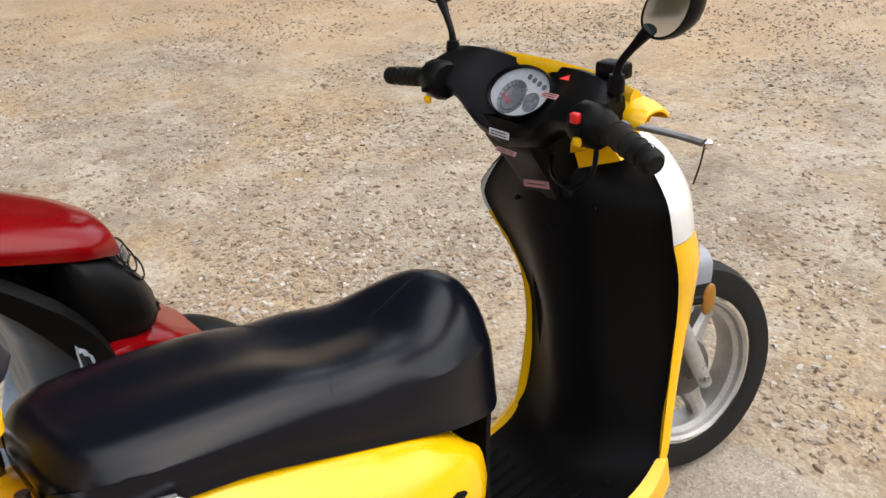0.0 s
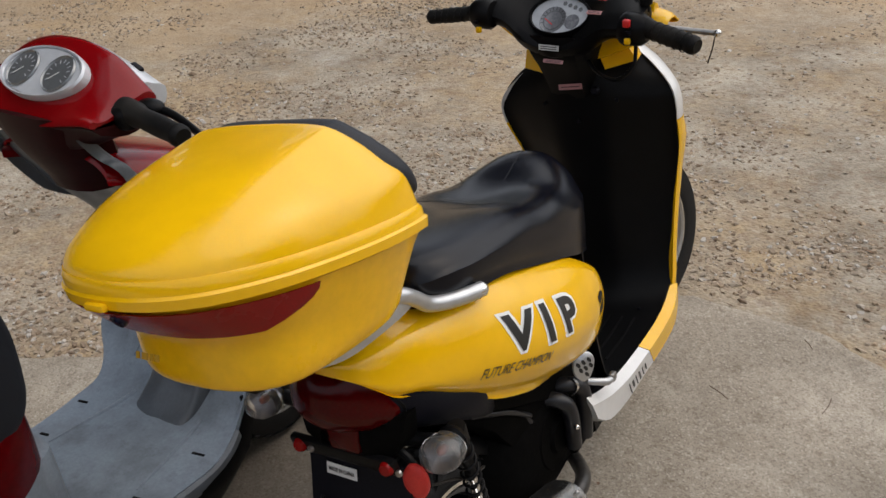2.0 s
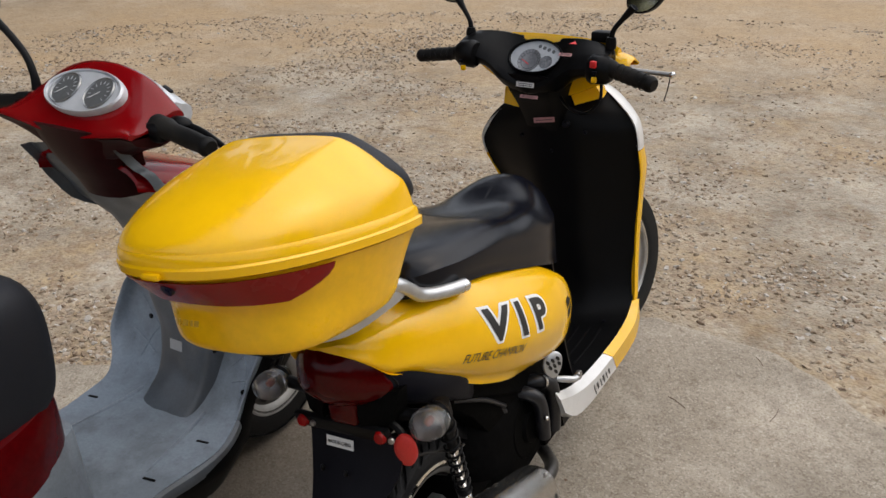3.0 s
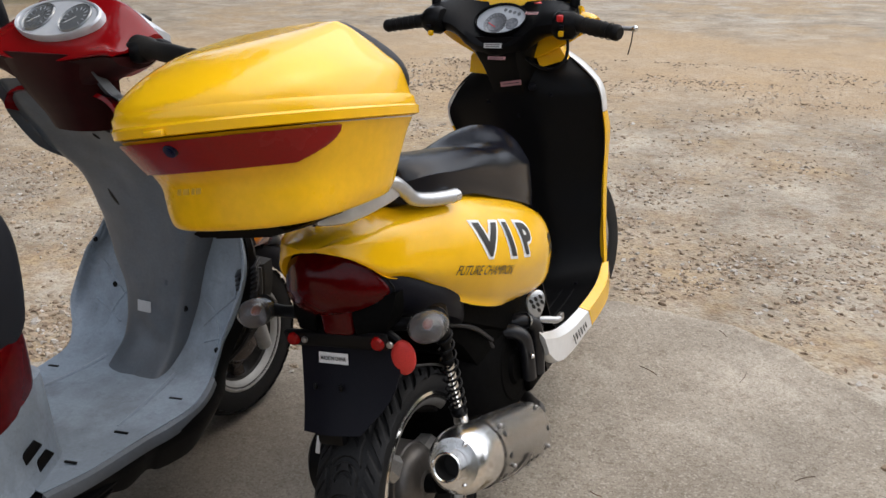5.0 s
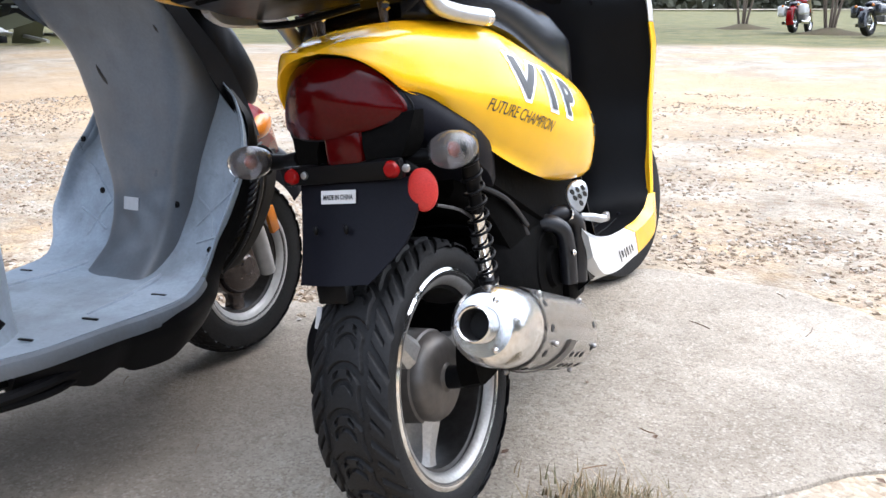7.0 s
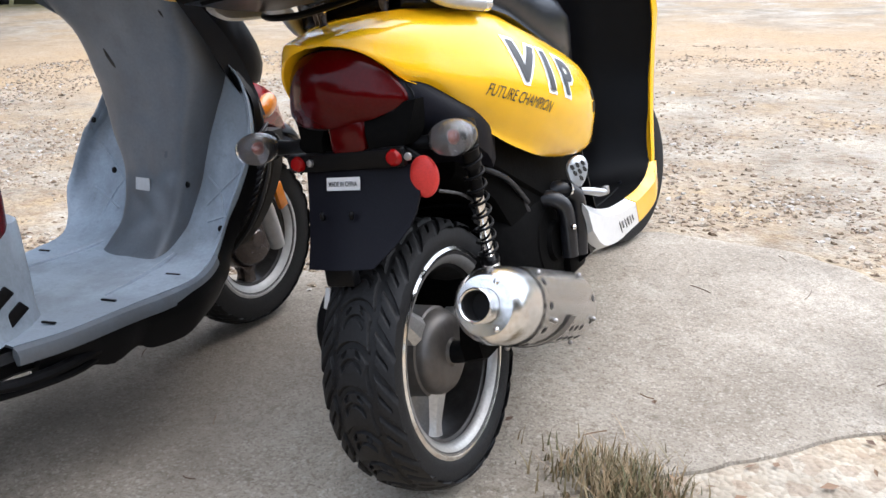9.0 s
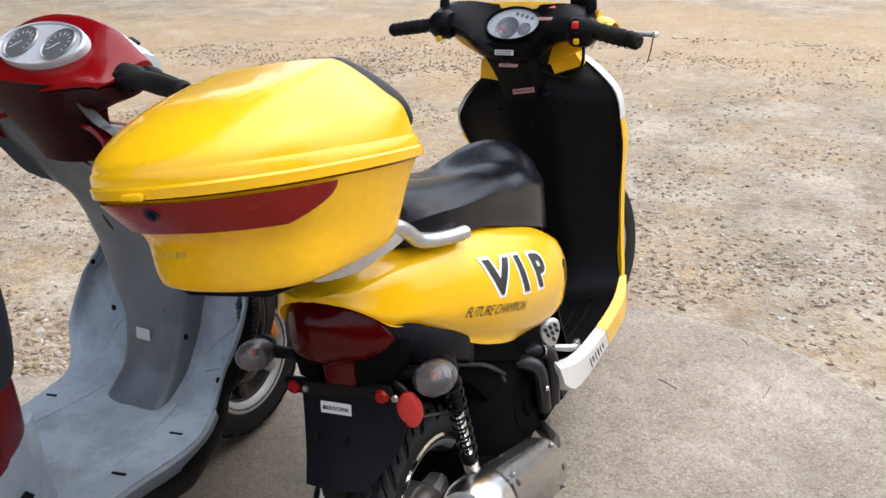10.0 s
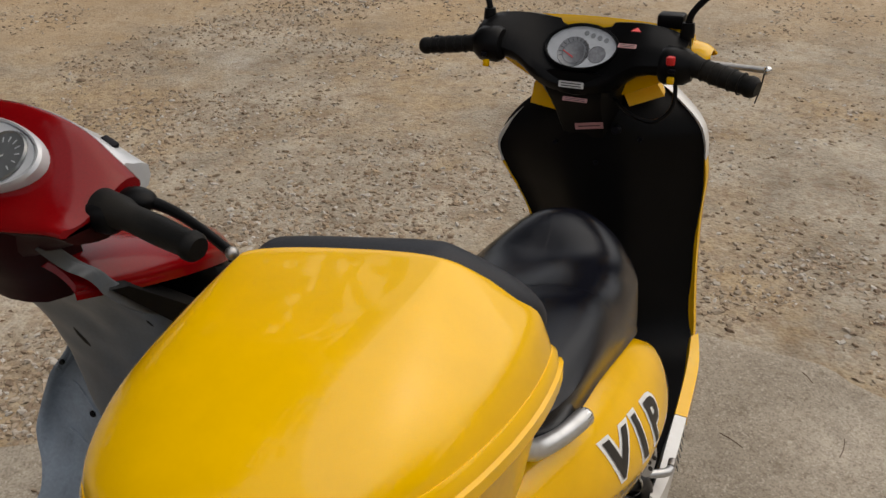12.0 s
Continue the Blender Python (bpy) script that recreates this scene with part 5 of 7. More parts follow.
    for u, v in ((0.000, 0.016), (0.013, 0.017), (-0.012, 0.014), (0.002, 0.003), (0.014, 0.005), (-0.009, 0.002), (0.002, -0.010)):
        part("hole", lathe([(0.0, 0.0062), (0.0040, 0.0062), (0.0040, 0.003)], D @ Matrix.Translation((u, v, 0)) @ pose(0, 0, 0, 0, -90, 24) @ Matrix.Diagonal((1, 1.5, 0.9, 1)), 10), SOOT, oval)
    part("foot_peg", tube([(0.168, 0.500, 0.363), (0.186, 0.512, 0.358), (0.198, 0.526, 0.352), (0.202, 0.544, 0.350)], [0.007, 0.008, 0.008, 0.007], 12), SILVER, sc, "folded silver foot peg")
    part("peg_end", block(0.013, 0.020, 0.018, Matrix.Translation((0.202, 0.546, 0.352)), 0.004), STEEL, sc)
    part("stand", tube([(-0.09, 0.50, 0.19), (-0.17, 0.44, 0.07), (-0.225, 0.40, -0.028)], [0.011, 0.010, 0.010], 10), BLACK, sc, "black side stand")

    # inner leg shield, floorboard and riser in one moulding
    rows = []
    for z, e, ye, yc, el, yl in ((0.905, 0.120, 1.085, 1.010, 0.130, 1.085), (0.885, 0.142, 1.080, 1.0, 0.162, 1.078), (0.865, 0.162, 1.075, 0.992, 0.190, 1.070), (0.835, 0.190, 1.058, 0.990, 0.218, 1.058), (0.80, 0.209, 1.047, 0.990, 0.234, 1.053),
                                 (0.77, 0.211, 1.047, 0.992, 0.238, 1.058), (0.74, 0.209, 1.05, 0.994, 0.235, 1.068), (0.70, 0.206, 1.060, 0.997, 0.227, 1.082),
                                 (0.66, 0.203, 1.070, 1.0, 0.216, 1.095), (0.56, 0.186, 1.080, 1.005, 0.192, 1.110), (0.46, 0.180, 1.065, 1.0, 0.184, 1.090), (0.38, 0.178, 1.050, 0.995, 0.180, 1.060),
                                 (0.325, 0.178, 1.025, 0.975, 0.178, 1.025), (0.29, 0.176, 0.965, 0.93, 0.176, 0.965), (0.281, 0.174, 0.85, 0.84, 0.174, 0.85), (0.280, 0.168, 0.72, 0.72, 0.168, 0.72),
                                 (0.288, 0.155, 0.640, 0.645, 0.155, 0.640), (0.33, 0.150, 0.622, 0.642, 0.150, 0.622), (0.42, 0.136, 0.630, 0.665, 0.136, 0.630), (0.51, 0.115, 0.662, 0.705, 0.115, 0.662), (0.575, 0.10, 0.690, 0.735, 0.10, 0.690)):
        rows.append([((e if f > 0 else el) * f, (ye if f > 0 else yl) + (yc - (ye if f > 0 else yl)) * g, z - (0.006 if abs(f) == 1 and z > 0.31 else 0)) for f, g in ((-1, 0), (-0.86, 0.10), (-0.55, 0.55), (-0.28, 0.92), (0, 1), (0.28, 0.92), (0.55, 0.55), (0.86, 0.10), (1, 0))])
    shield = part("leg_shield", loft(rows, 3, 3, ring=False, thick=(0, 0.008, -0.008)), INNER, sc, "black inner leg shield and floorboard")
    for k in range(-4, 5):
        part("floor_rib", tube([(k * 0.030, 0.71, 0.2815), (k * 0.031, 0.80, 0.2828), (k * 0.031, 0.90, 0.2875)], 0.0022, 6), INNER, shield)
    for x, y, z in ((-0.003, 0.988, 0.756), (0.09, 1.0, 0.80), (-0.09, 1.0, 0.80), (-0.12, 0.94, 0.29), (0.12, 0.94, 0.29)):
        screw(shield, (x, y - 0.002, z + (0.004 if z < 0.4 else 0)), (0, -1, 0) if z > 0.4 else (0, 0, 1), 0.005, DARKGREY)

    # outer fairing: yellow below, white shoulders above
    def skin(z, e, ye, deep, nose, wide=0.0, ahead=0.0):
        o = [(0.0, nose), (e * 0.45, nose - 0.02), (e * 0.82, (nose + ye) / 2 + deep * 0.6), (e + 0.003, ye + deep), (e + 0.007, ye + 0.01), (e + 0.004, ye - 0.006), (e - 0.004, ye + 0.004), (e * 0.6, ye + 0.03), (0.0, ye + 0.03)]
        return [(x, y, z) for x, y in o] + [(-x * (1 + wide / e), y + ahead * min(1, x / e), z) for x, y in o[::-1][1:-1]]

    ylow = [skin(*r) for r in ((0.265, 0.172, 1.00, 0.02, 1.10), (0.33, 0.178, 1.028, 0.022, 1.11), (0.40, 0.178, 1.048, 0.024, 1.12, 0.003, 0.014), (0.50, 0.182, 1.070, 0.030, 1.15, 0.005, 0.028), (0.60, 0.192, 1.080, 0.045, 1.20, 0.009, 0.028), (0.68, 0.206, 1.066, 0.060, 1.23, 0.015, 0.022), (0.735, 0.208, 1.052, 0.050, 1.24, 0.027, 0.016))]
    part("front_fairing", loft(ylow, 2, 3), YELLOW, sc, "yellow outer front fairing")
    wtop = [skin(*r) for r in ((0.737, 0.208, 1.052, 0.050, 1.24, 0.027, 0.016), (0.78, 0.210, 1.045, 0.048, 1.235, 0.025, 0.010), (0.82, 0.198, 1.050, 0.046, 1.225, 0.018, 0.0), (0.87, 0.150, 1.075, 0.05, 1.205, 0.010, 0.0), (0.905, 0.108, 1.088, 0.04, 1.17))]
    part("shoulder_panel", loft(wtop, 2, 3), WHITE, sc, "white upper front panel")
    for sx in (1, -1):
        bm = loft([[(sx * x, y, z) for x, y, z in row] for row in ([(0.050, 0.995, 0.940), (0.122, 1.000, 0.930), (0.140, 1.015, 0.885), (0.075, 0.985, 0.875)], [(0.045, 1.06, 0.965), (0.112, 1.06, 0.955), (0.132, 1.07, 0.89), (0.07, 1.05, 0.88)], [(0.04, 1.13, 0.95), (0.09, 1.13, 0.94), (0.10, 1.13, 0.90), (0.06, 1.12, 0.89)])], 0, 2)
        part("nose_piece", bm, YELLOW, sc, "yellow nose piece beside the column")
    # lower side skirts: yellow toe, white below the floor
    for sx in (1, -1):
        bm = loft([[(sx * x, y, z) for x, y, z in row] for row in (
            [(0.176, 0.470, 0.345), (0.188, 0.468, 0.330), (0.186, 0.490, 0.285), (0.160, 0.50, 0.270)],
            [(0.174, 0.560, 0.312), (0.190, 0.56, 0.296), (0.182, 0.56, 0.235), (0.14, 0.56, 0.220)],
            [(0.172, 0.660, 0.292), (0.192, 0.66, 0.277), (0.182, 0.66, 0.216), (0.13, 0.66, 0.199)],
            [(0.173, 0.745, 0.286), (0.194, 0.75, 0.273), (0.184, 0.77, 0.215), (0.13, 0.77, 0.197)],
            [(0.174, 0.775, 0.285), (0.195, 0.785, 0.272), (0.186, 0.83, 0.215), (0.13, 0.83, 0.196)]) ], 0, 3)
        sk = part("side_skirt", bm, WHITE, sc, "white lower side skirt")
        bm = loft([[(sx * x, y, z) for x, y, z in row] for row in (
            [(0.174, 0.776, 0.286), (0.196, 0.786, 0.273), (0.187, 0.831, 0.216), (0.13, 0.831, 0.197)],
            [(0.176, 0.880, 0.287), (0.199, 0.88, 0.277), (0.191, 0.90, 0.221), (0.13, 0.90, 0.20)],
            [(0.178, 0.960, 0.300), (0.200, 0.97, 0.290), (0.194, 0.98, 0.235), (0.13, 0.98, 0.22)],
            [(0.178, 1.015, 0.325), (0.192, 1.03, 0.325), (0.188, 1.04, 0.262), (0.13, 1.05, 0.25)]) ], 0, 3)
        part("toe_panel", bm, YELLOW, sc, "yellow toe of the side skirt")
        for k, (w, h) in enumerate(((0.005, 0.036), (0.010, 0.020), (0.005, 0.034), (0.009, 0.032), (0.005, 0.036), (0.008, 0.030))):
            part("maker_mark", block(0.001, w * 0.8, h * 0.72, Matrix.Translation((sx * 0.1905, 0.664 + 0.020 * k, 0.247)) @ pose(0, 0, 0, 6, sx * -9, 0), 0), PRINT, sk)
    part("belly_pan", loft([sym(y, [(0, 0.275), (0.16, 0.275), (0.165, 0.23), (0.11, 0.19), (0, 0.185)]) for y in (0.52, 0.7, 0.9, 1.03)], 1, 1), BLACK, sc, "black belly pan")

    # front wheel, fork, mudguard
    steer = -16
    wheel(sc, (-0.044, 1.428, 0.270), 0.264, 0.177, 0.052, steer, 3, 0.9, 0)
    S = Matrix.Translation((-0.044, 1.428, 0.270)) @ pose(0, 0, 0, 0, 0, steer)
    for sx in (1, -1):
        bm = tube([(sx * 0.078, 0.012, -0.022), (sx * 0.080, -0.02, 0.06), (sx * 0.080, -0.070, 0.19), (sx * 0.078, -0.115, 0.31)], [0.017, 0.020, 0.019, 0.017], 14)
        bm.transform(S)
        leg = part("fork_leg", bm, SILVER, sc, "grey-silver fork leg")
        bm = lathe([(0.0, 0.010), (0.008, 0.010), (0.009, 0.004), (0.013, 0.002), (0.013, -0.02)], S @ Matrix.Translation((sx * 0.092, 0.0, 0.0)) @ pose(0, 0, 0, 0, 0, 0 if sx > 0 else 180), 12)
        part("axle_nut", bm, STEEL, leg)
    guard = []
    for a in np.linspace(radians(78), radians(148), 9):
        guard.append([(0.070 * f, (0.276 + d) * math.cos(a), (0.276 + d) * math.sin(a)) for f, d in ((-1, -0.055), (-0.98, -0.01), (-0.6, 0.014), (0, 0.022), (0.6, 0.014), (0.98, -0.01), (1, -0.055))])
    bm = loft(guard, 2, 2, ring=False, thick=(0, 0, 0.004))
    bm.transform(S)
    fender = part("front_fender", bm, GREYPAINT, sc, "light grey front mudguard")
    part("side_reflector", blob(0.008, 0.018, 0.034, Matrix.Translation((0.108, 1.322, 0.512)) @ pose(0, 0, 0, -18, 0, -12)), DULLAMBER, sc, "dull amber oval side reflector")
    part("reflector_arm", tube([(0.101, 1.315, 0.512), (0.08, 1.27, 0.52), (0.06, 1.23, 0.54)], 0.010, 8), BLACK, sc)
    part("steering_stem", tube([(0, 1.29, 0.52), (0, 1.13, 0.78)], 0.03, 12), BLACK, sc)
    part("front_inner", loft([sym(y, [(0, zt), (h, zt), (h, zb), (0, zb)]) for y, h, zt, zb in ((1.06, 0.13, 0.86, 0.30), (1.10, 0.13, 0.86, 0.34), (1.18, 0.10, 0.82, 0.52))], 0, 1), BLACK, sc)

    # handlebar, turned a little to the right
    H = frame_at((-0.005, 0.95, 1.0), (1, -0.105, -0.14), (0.10, 1, 0.02))

    def put(name, bm, mat, owner=sc, label="", smooth=True):
        bm.transform(H)
        return part(name, bm, mat, owner, label, smooth)

    def yz(x, pts):
        return [(x, y, z) for y, z in pts]

    mid = [(0.0, [(0.045, 0.052), (0.030, 0.026), (-0.024, -0.036), (-0.044, -0.058), (-0.020, -0.085), (0.045, -0.05)]),
           (0.07, [(0.042, 0.053), (0.022, 0.034), (-0.038, -0.020), (-0.050, -0.043), (-0.020, -0.070), (0.042, -0.04)]),
           (0.12, [(0.036, 0.054), (0.004, 0.045), (-0.046, 0.010), (-0.050, -0.014), (-0.020, -0.032), (0.034, -0.024)]),
           (0.175, [(0.028, 0.046), (-0.004, 0.044), (-0.052, 0.018), (-0.054, -0.010), (-0.020, -0.024), (0.028, -0.016)]),
           (0.205, [(0.020, 0.034), (-0.008, 0.034), (-0.050, 0.016), (-0.052, -0.008), (-0.020, -0.018), (0.020, -0.012)])]
    cow = [yz(-x, [(y, z + 0.09 * max(0.0, x - 0.06)) for y, z in p]) for x, p in mid[:0:-1]] + [yz(x, p) for x, p in mid]
    cowl = put("handlebar_cover", loft(cow, 2, 3), BLACK, label="black plastic handlebar cover")
    col = [[(x * w, y + d * abs(x), z) for x, d in ((-1, 0.05), (-0.7, 0.0), (0, -0.012), (0.7, 0.0), (1, 0.05), (0.8, 0.10), (-0.8, 0.10))] for z, w, y in ((-0.03, 0.096, -0.040), (-0.07, 0.082, -0.036), (-0.105, 0.072, -0.012), (-0.15, 0.066, 0.018), (-0.19, 0.062, 0.040))]
    put("column_cover", loft(col, 2, 2), INNER, label="black steering column cover")
    front = [yz(x, [(0.034, zt - 0.008), (0.050, zt - 0.003), (0.074, zm), (0.070, zb), (0.045, zb - 0.01), (0.03, zb + 0.01)]) for x, zt, zm, zb in (
        (-0.200, 0.038, 0.0, -0.02), (-0.15, 0.050, 0.0, -0.05), (-0.05, 0.053, -0.01, -0.09), (0.05, 0.053, -0.01, -0.09), (0.15, 0.050, 0.0, -0.05), (0.205, 0.040, 0.0, -0.02))]
    put("front_cowl", loft(front, 2, 3), YELLOW, label="yellow front handlebar cowl")
    hood = []
    for x, ry, rz, lift in ((0.176, 0.034, 0.026, 0.004), (0.205, 0.036, 0.026, 0.0), (0.228, 0.034, 0.023, -0.003), (0.240, 0.026, 0.016, -0.004)):
        hood.append([(x - 0.06 * (math.sin(radians(a)) < -0.2) * (x > 0.22), 0.052 + ry * math.cos(radians(a)), lift + rz * math.sin(radians(a))) for a in range(-40, 191, 23)])
    put("lever_hood", loft(hood, 2, 3, ring=False, thick=(0, -0.002, -0.003)), YELLOW, label="yellow hood over the brake lever pivot")
    # instrument
    G = frame_at((0.003, -0.013, 0.015), (1, 0, 0), (0, 0.66, 0.75))
    ell = [(0.070 * math.cos(a), 0.045 * math.sin(a)) for a in np.linspace(0, 2 * math.pi, 36, endpoint=False)]
    bez = [[(x * f, y * f, z) for x, y in ell] for f, z in ((1.09, -0.030), (1.08, -0.006), (1.05, 0.000), (1.01, 0.000), (0.98, -0.007))]
    bm = loft(bez, 0, 0, cap=False)
    bm.transform(G)
    put("gauge_rim", bm, BLACK, cowl, "black gauge surround")
    bm = slab(ell, 0.004, G @ Matrix.Translation((0, 0, -0.012)))
    gauge = put("gauge", bm, DIAL, cowl, "pale instrument dial behind glass")
    for (x, y), r in (((-0.014, -0.010), 0.031), ((0.034, -0.012), 0.017)):
        put("dial", lathe([(0.0, 0.0004), (r * 0.96, 0.0004), (r, 0.0012), (r * 1.03, 0.0)], G @ Matrix.Translation((x, y, -0.0079)) @ pose(0, 0, 0, 0, -90, 0), 30), DIALMID, gauge, "dark grey round dial")
    for k in range(13):
        a = radians(200 - 220 * k / 12)
        bm = block(0.0016, 0.008, 0.0006, G @ Matrix.Translation((-0.012 + 0.027 * math.cos(a), -0.010 + 0.027 * math.sin(a), -0.0075)) @ pose(0, 0, 0, 0, 0, math.degrees(a) - 90), 0)
        put("dial_tick", bm, PRINT, gauge)
    for k in range(4):
        put("warning_lamp", lathe([(0.0, 0.001), (0.005, 0.001), (0.005, 0)], G @ Matrix.Translation((0.004 + 0.014 * k, 0.030 - 0.004 * k, -0.0078)) @ pose(0, 0, 0, 0, -90, 0), 10), DIALDARK, gauge)
    bm = lathe([(0.022, 0.0012), (0.0235, 0.0012), (0.0235, 0.0), (0.022, 0.0)], G @ Matrix.Translation((-0.012, -0.012, -0.0078)) @ pose(0, 0, 0, 0, -90, 0), 28, closed=True)
    put("dial_ring", bm, DIALDARK, gauge)
    put("needle", block(0.0018, 0.026, 0.001, G @ Matrix.Translation((-0.022, -0.016, -0.0065)) @ pose(0, 0, 0, 0, 0, 60), 0), SWITCHRED, gauge)
    # stickers on the column
    for (x, y, z), w, h, mat, tilt in (((0.002, -0.0555, -0.050), 0.050, 0.012, LABEL, 5), ((0.008, -0.0465, -0.082), 0.050, 0.008, LABELPINK, 32), ((0.100, -0.0325, 0.0275), 0.034, 0.010, LABELPINK, 60)):
        m = Matrix.Translation((x, y, z)) @ pose(0, 0, 0, -tilt, 0, 0)
        lb = put("warning_label", block(w, 0.0012, h, m, 0), mat, cowl, "small printed warning label")
        for k in (-1, 1):
            put("label_line", block(w * 0.8, 0.0004, h * 0.16, m @ Matrix.Translation((0, -0.0008, k * h * 0.2)), 0), PRINT, lb)
    m = Matrix.Translation((-0.004, 0.9745 - 0.012, 0.845)) @ pose(0, 0, 0, 0, 0, 0)
    lb = part("warning_label", block(0.058, 0.0015, 0.013, m, 0), LABELPINK, sc, "small reddish printed label")
    part("label_line", block(0.046, 0.0004, 0.002, m @ Matrix.Translation((0, -0.001, 0)), 0), PRINT, lb)
    part("red_triangle_mark", slab([(-0.010, -0.006), (0.010, -0.006), (0, 0.008)], 0.001, H @ frame_at((0.108, -0.004, 0.0505), (1, 0, 0), (0, 1, 0.3))), SWITCHRED, cowl, "red triangle mark")
    # grips, switches, levers, mirrors on both sides
    for sx in (1, -1):
        grip = put("grip", lathe([(0.0, 0.128), (0.012, 0.128), (0.0165, 0.122), (0.0172, 0.112), (0.0150, 0.106), (0.0165, 0.08), (0.0172, 0.05), (0.0160, 0.02), (0.0180, 0.006), (0.020, 0.0), (0.0, 0.0)],
                                Matrix.Translation((0.220 if sx > 0 else -0.198, -0.035 if sx > 0 else -0.050, 0.004 if sx > 0 else 0.012)) @ pose(0, 0, 0, 0, 9 if sx > 0 else 7, 0 if sx > 0 else 180) @ pose(0, 0, 0, 0, 0, -16 if sx > 0 else 3) @ (Matrix.Diagonal((1, 1.12, 1.12, 1)) if sx > 0 else Matrix()), 20), GRIP, label="black rubber grip")
        for k in range(5):
            d = 0.027 + 0.018 * k
            at = (0.220 + 0.95 * d, -0.035 - 0.272 * d, 0.004 - 0.156 * d) if sx > 0 else (-0.198 - d, -0.050 - 0.05 * d, 0.012 - 0.122 * d)
            g = 1.12 if sx > 0 else 1.0
            put("grip_ring", lathe([(0.0170 * g, 0.002), (0.0182 * g, 0.001), (0.0182 * g, -0.001), (0.0170 * g, -0.002)], frame_at(at, (0.95, -0.272, -0.156) if sx > 0 else (1, 0.05, 0.122), (0, 1, 0)), 16, closed=True), GRIP, grip)
        sw = put("switch_housing", loft([[(sx * x + (0.022 if sx > 0 else 0), (-0.034 if sx > 0 else -0.046) + ry * math.cos(a), (0.0 if sx > 0 else 0.012) + rz * math.sin(a)) for a in np.linspace(0, 2 * math.pi, 12, endpoint=False)] for x, ry, rz in ((0.145, 0.030, 0.030), (0.155, 0.034, 0.036), (0.188, 0.032, 0.034), (0.202, 0.022, 0.024))], 1, 1), BLACK, label="black switch housing")
        if sx > 0:
            put("switch_button", block(0.015, 0.012, 0.016, Matrix.Translation((0.190, -0.067, 0.018)), 0.003), SWITCHRED, sw, "red engine switch")
        put("switch_button", block(0.013, 0.010, 0.014, Matrix.Translation((0.192 if sx > 0 else -0.168, -0.065 if sx > 0 else -0.077, -0.018)), 0.003), YELLOW, sw, "yellow push button")
        put("switch_button", block(0.012, 0.008, 0.008, Matrix.Translation((0.194 if sx > 0 else -0.172, -0.067 if sx > 0 else -0.079, -0.001)), 0.002), DARKGREY, sw)
        put("brake_lever", tube([(sx * 0.195, 0.010, -0.006), (sx * 0.235, 0.026, -0.008), (sx * 0.29, 0.038, -0.012), (sx * 0.335, 0.040, -0.014)], [0.008, 0.0065, 0.0055, 0.006], 10), STEEL if sx > 0 else BLACK, label="brake lever")
        put("lever_ball", blob(0.008, 0.008, 0.008, Matrix.Translation((sx * 0.341, 0.040, -0.014)), 14, 8), CHROME if sx > 0 else BLACK)
        put("lever_perch", block(0.045, 0.045, 0.028, Matrix.Translation((sx * 0.185, 0.004, -0.004)), 0.008), BLACK)
        base = put("mirror_stem", tube([(sx * 0.197, 0.008, 0.028), (sx * 0.199, 0.010, 0.072), (sx * 0.206, 0.012, 0.090), (sx * 0.222, 0.016, 0.110), (sx * 0.244, 0.022, 0.136)], [0.011, 0.0065, 0.006, 0.0065, 0.011], 12), BLACK, label="black mirror stem")
        put("stem_nut", lathe([(0.0, 0.012), (0.011, 0.012), (0.013, 0.0), (0.013, -0.014), (0, -0.014)], frame_at((sx * 0.198, 0.009, 0.056), (0, 0.05, 1), (1, 0, 0)), 12), BLACK, base)
        M = frame_at((sx * 0.276, 0.034, 0.166), (0.85, -0.1 * sx, 0.42 * sx), (-0.5 * sx, 0.15, 0.85))
        el = [(0.058 * math.cos(a), 0.038 * math.sin(a) + 0.008 * math.cos(a) ** 2) for a in np.linspace(0, 2 * math.pi, 32, endpoint=False)]
        if sx > 0:
            nm, xa = Vector((-0.16, -0.96, 0.10)), Vector((0.62, -0.02, 0.78))
            M = frame_at((0.276, 0.030, 0.170), xa, nm.cross(xa))
        bm = loft([[(x * f, y * f, z) for x, y in el] for f, z in ((0.93, 0.008), (1.0, 0.010), (1.03, 0.004), (1.0, -0.008), (0.82, -0.024), (0.45, -0.034), (0.1, -0.036))], 0, 1)
        bm.transform(M)
        hd = put("mirror_head", bm, BLACK, label="black oval mirror housing")
        bm = slab([(x * 0.92, y * 0.92) for x, y in el], 0.002, M @ Matrix.Translation((0, 0, 0.0075)))
        put("mirror_glass", bm, MIRROR, hd, "mirror glass", smooth=False)
    put("reservoir", block(0.050, 0.034, 0.026, Matrix.Translation((0.160, 0.045, 0.062)), 0.006), BLACK, label="black brake fluid reservoir")
    put("brake_hose", tube([(0.190, -0.02, -0.02), (0.195, -0.035, -0.075), (0.165, -0.05, -0.105), (0.115, -0.04, -0.098), (0.075, -0.005, -0.085)], 0.0042, 8), BLACK, label="black brake hose loop")
    put("tag_string", tube([(0.336, 0.040, -0.018), (0.334, 0.036, -0.045), (0.328, 0.032, -0.075)], 0.0014, 5), BLACK, label="thin dark string hanging from the lever")
    put("ignition_lock", lathe([(0.0, 0.004), (0.007, 0.004), (0.010, 0.0), (0.010, -0.01)], frame_at((0.070, 0.035, -0.165), (0.1, -1, 0.2), (1, 0, 0)), 16), DARKGREY, label="ignition lock")
    return P


SCOOTER_POSE = yellow_scooter()
top_box(SCOOTER_POSE)


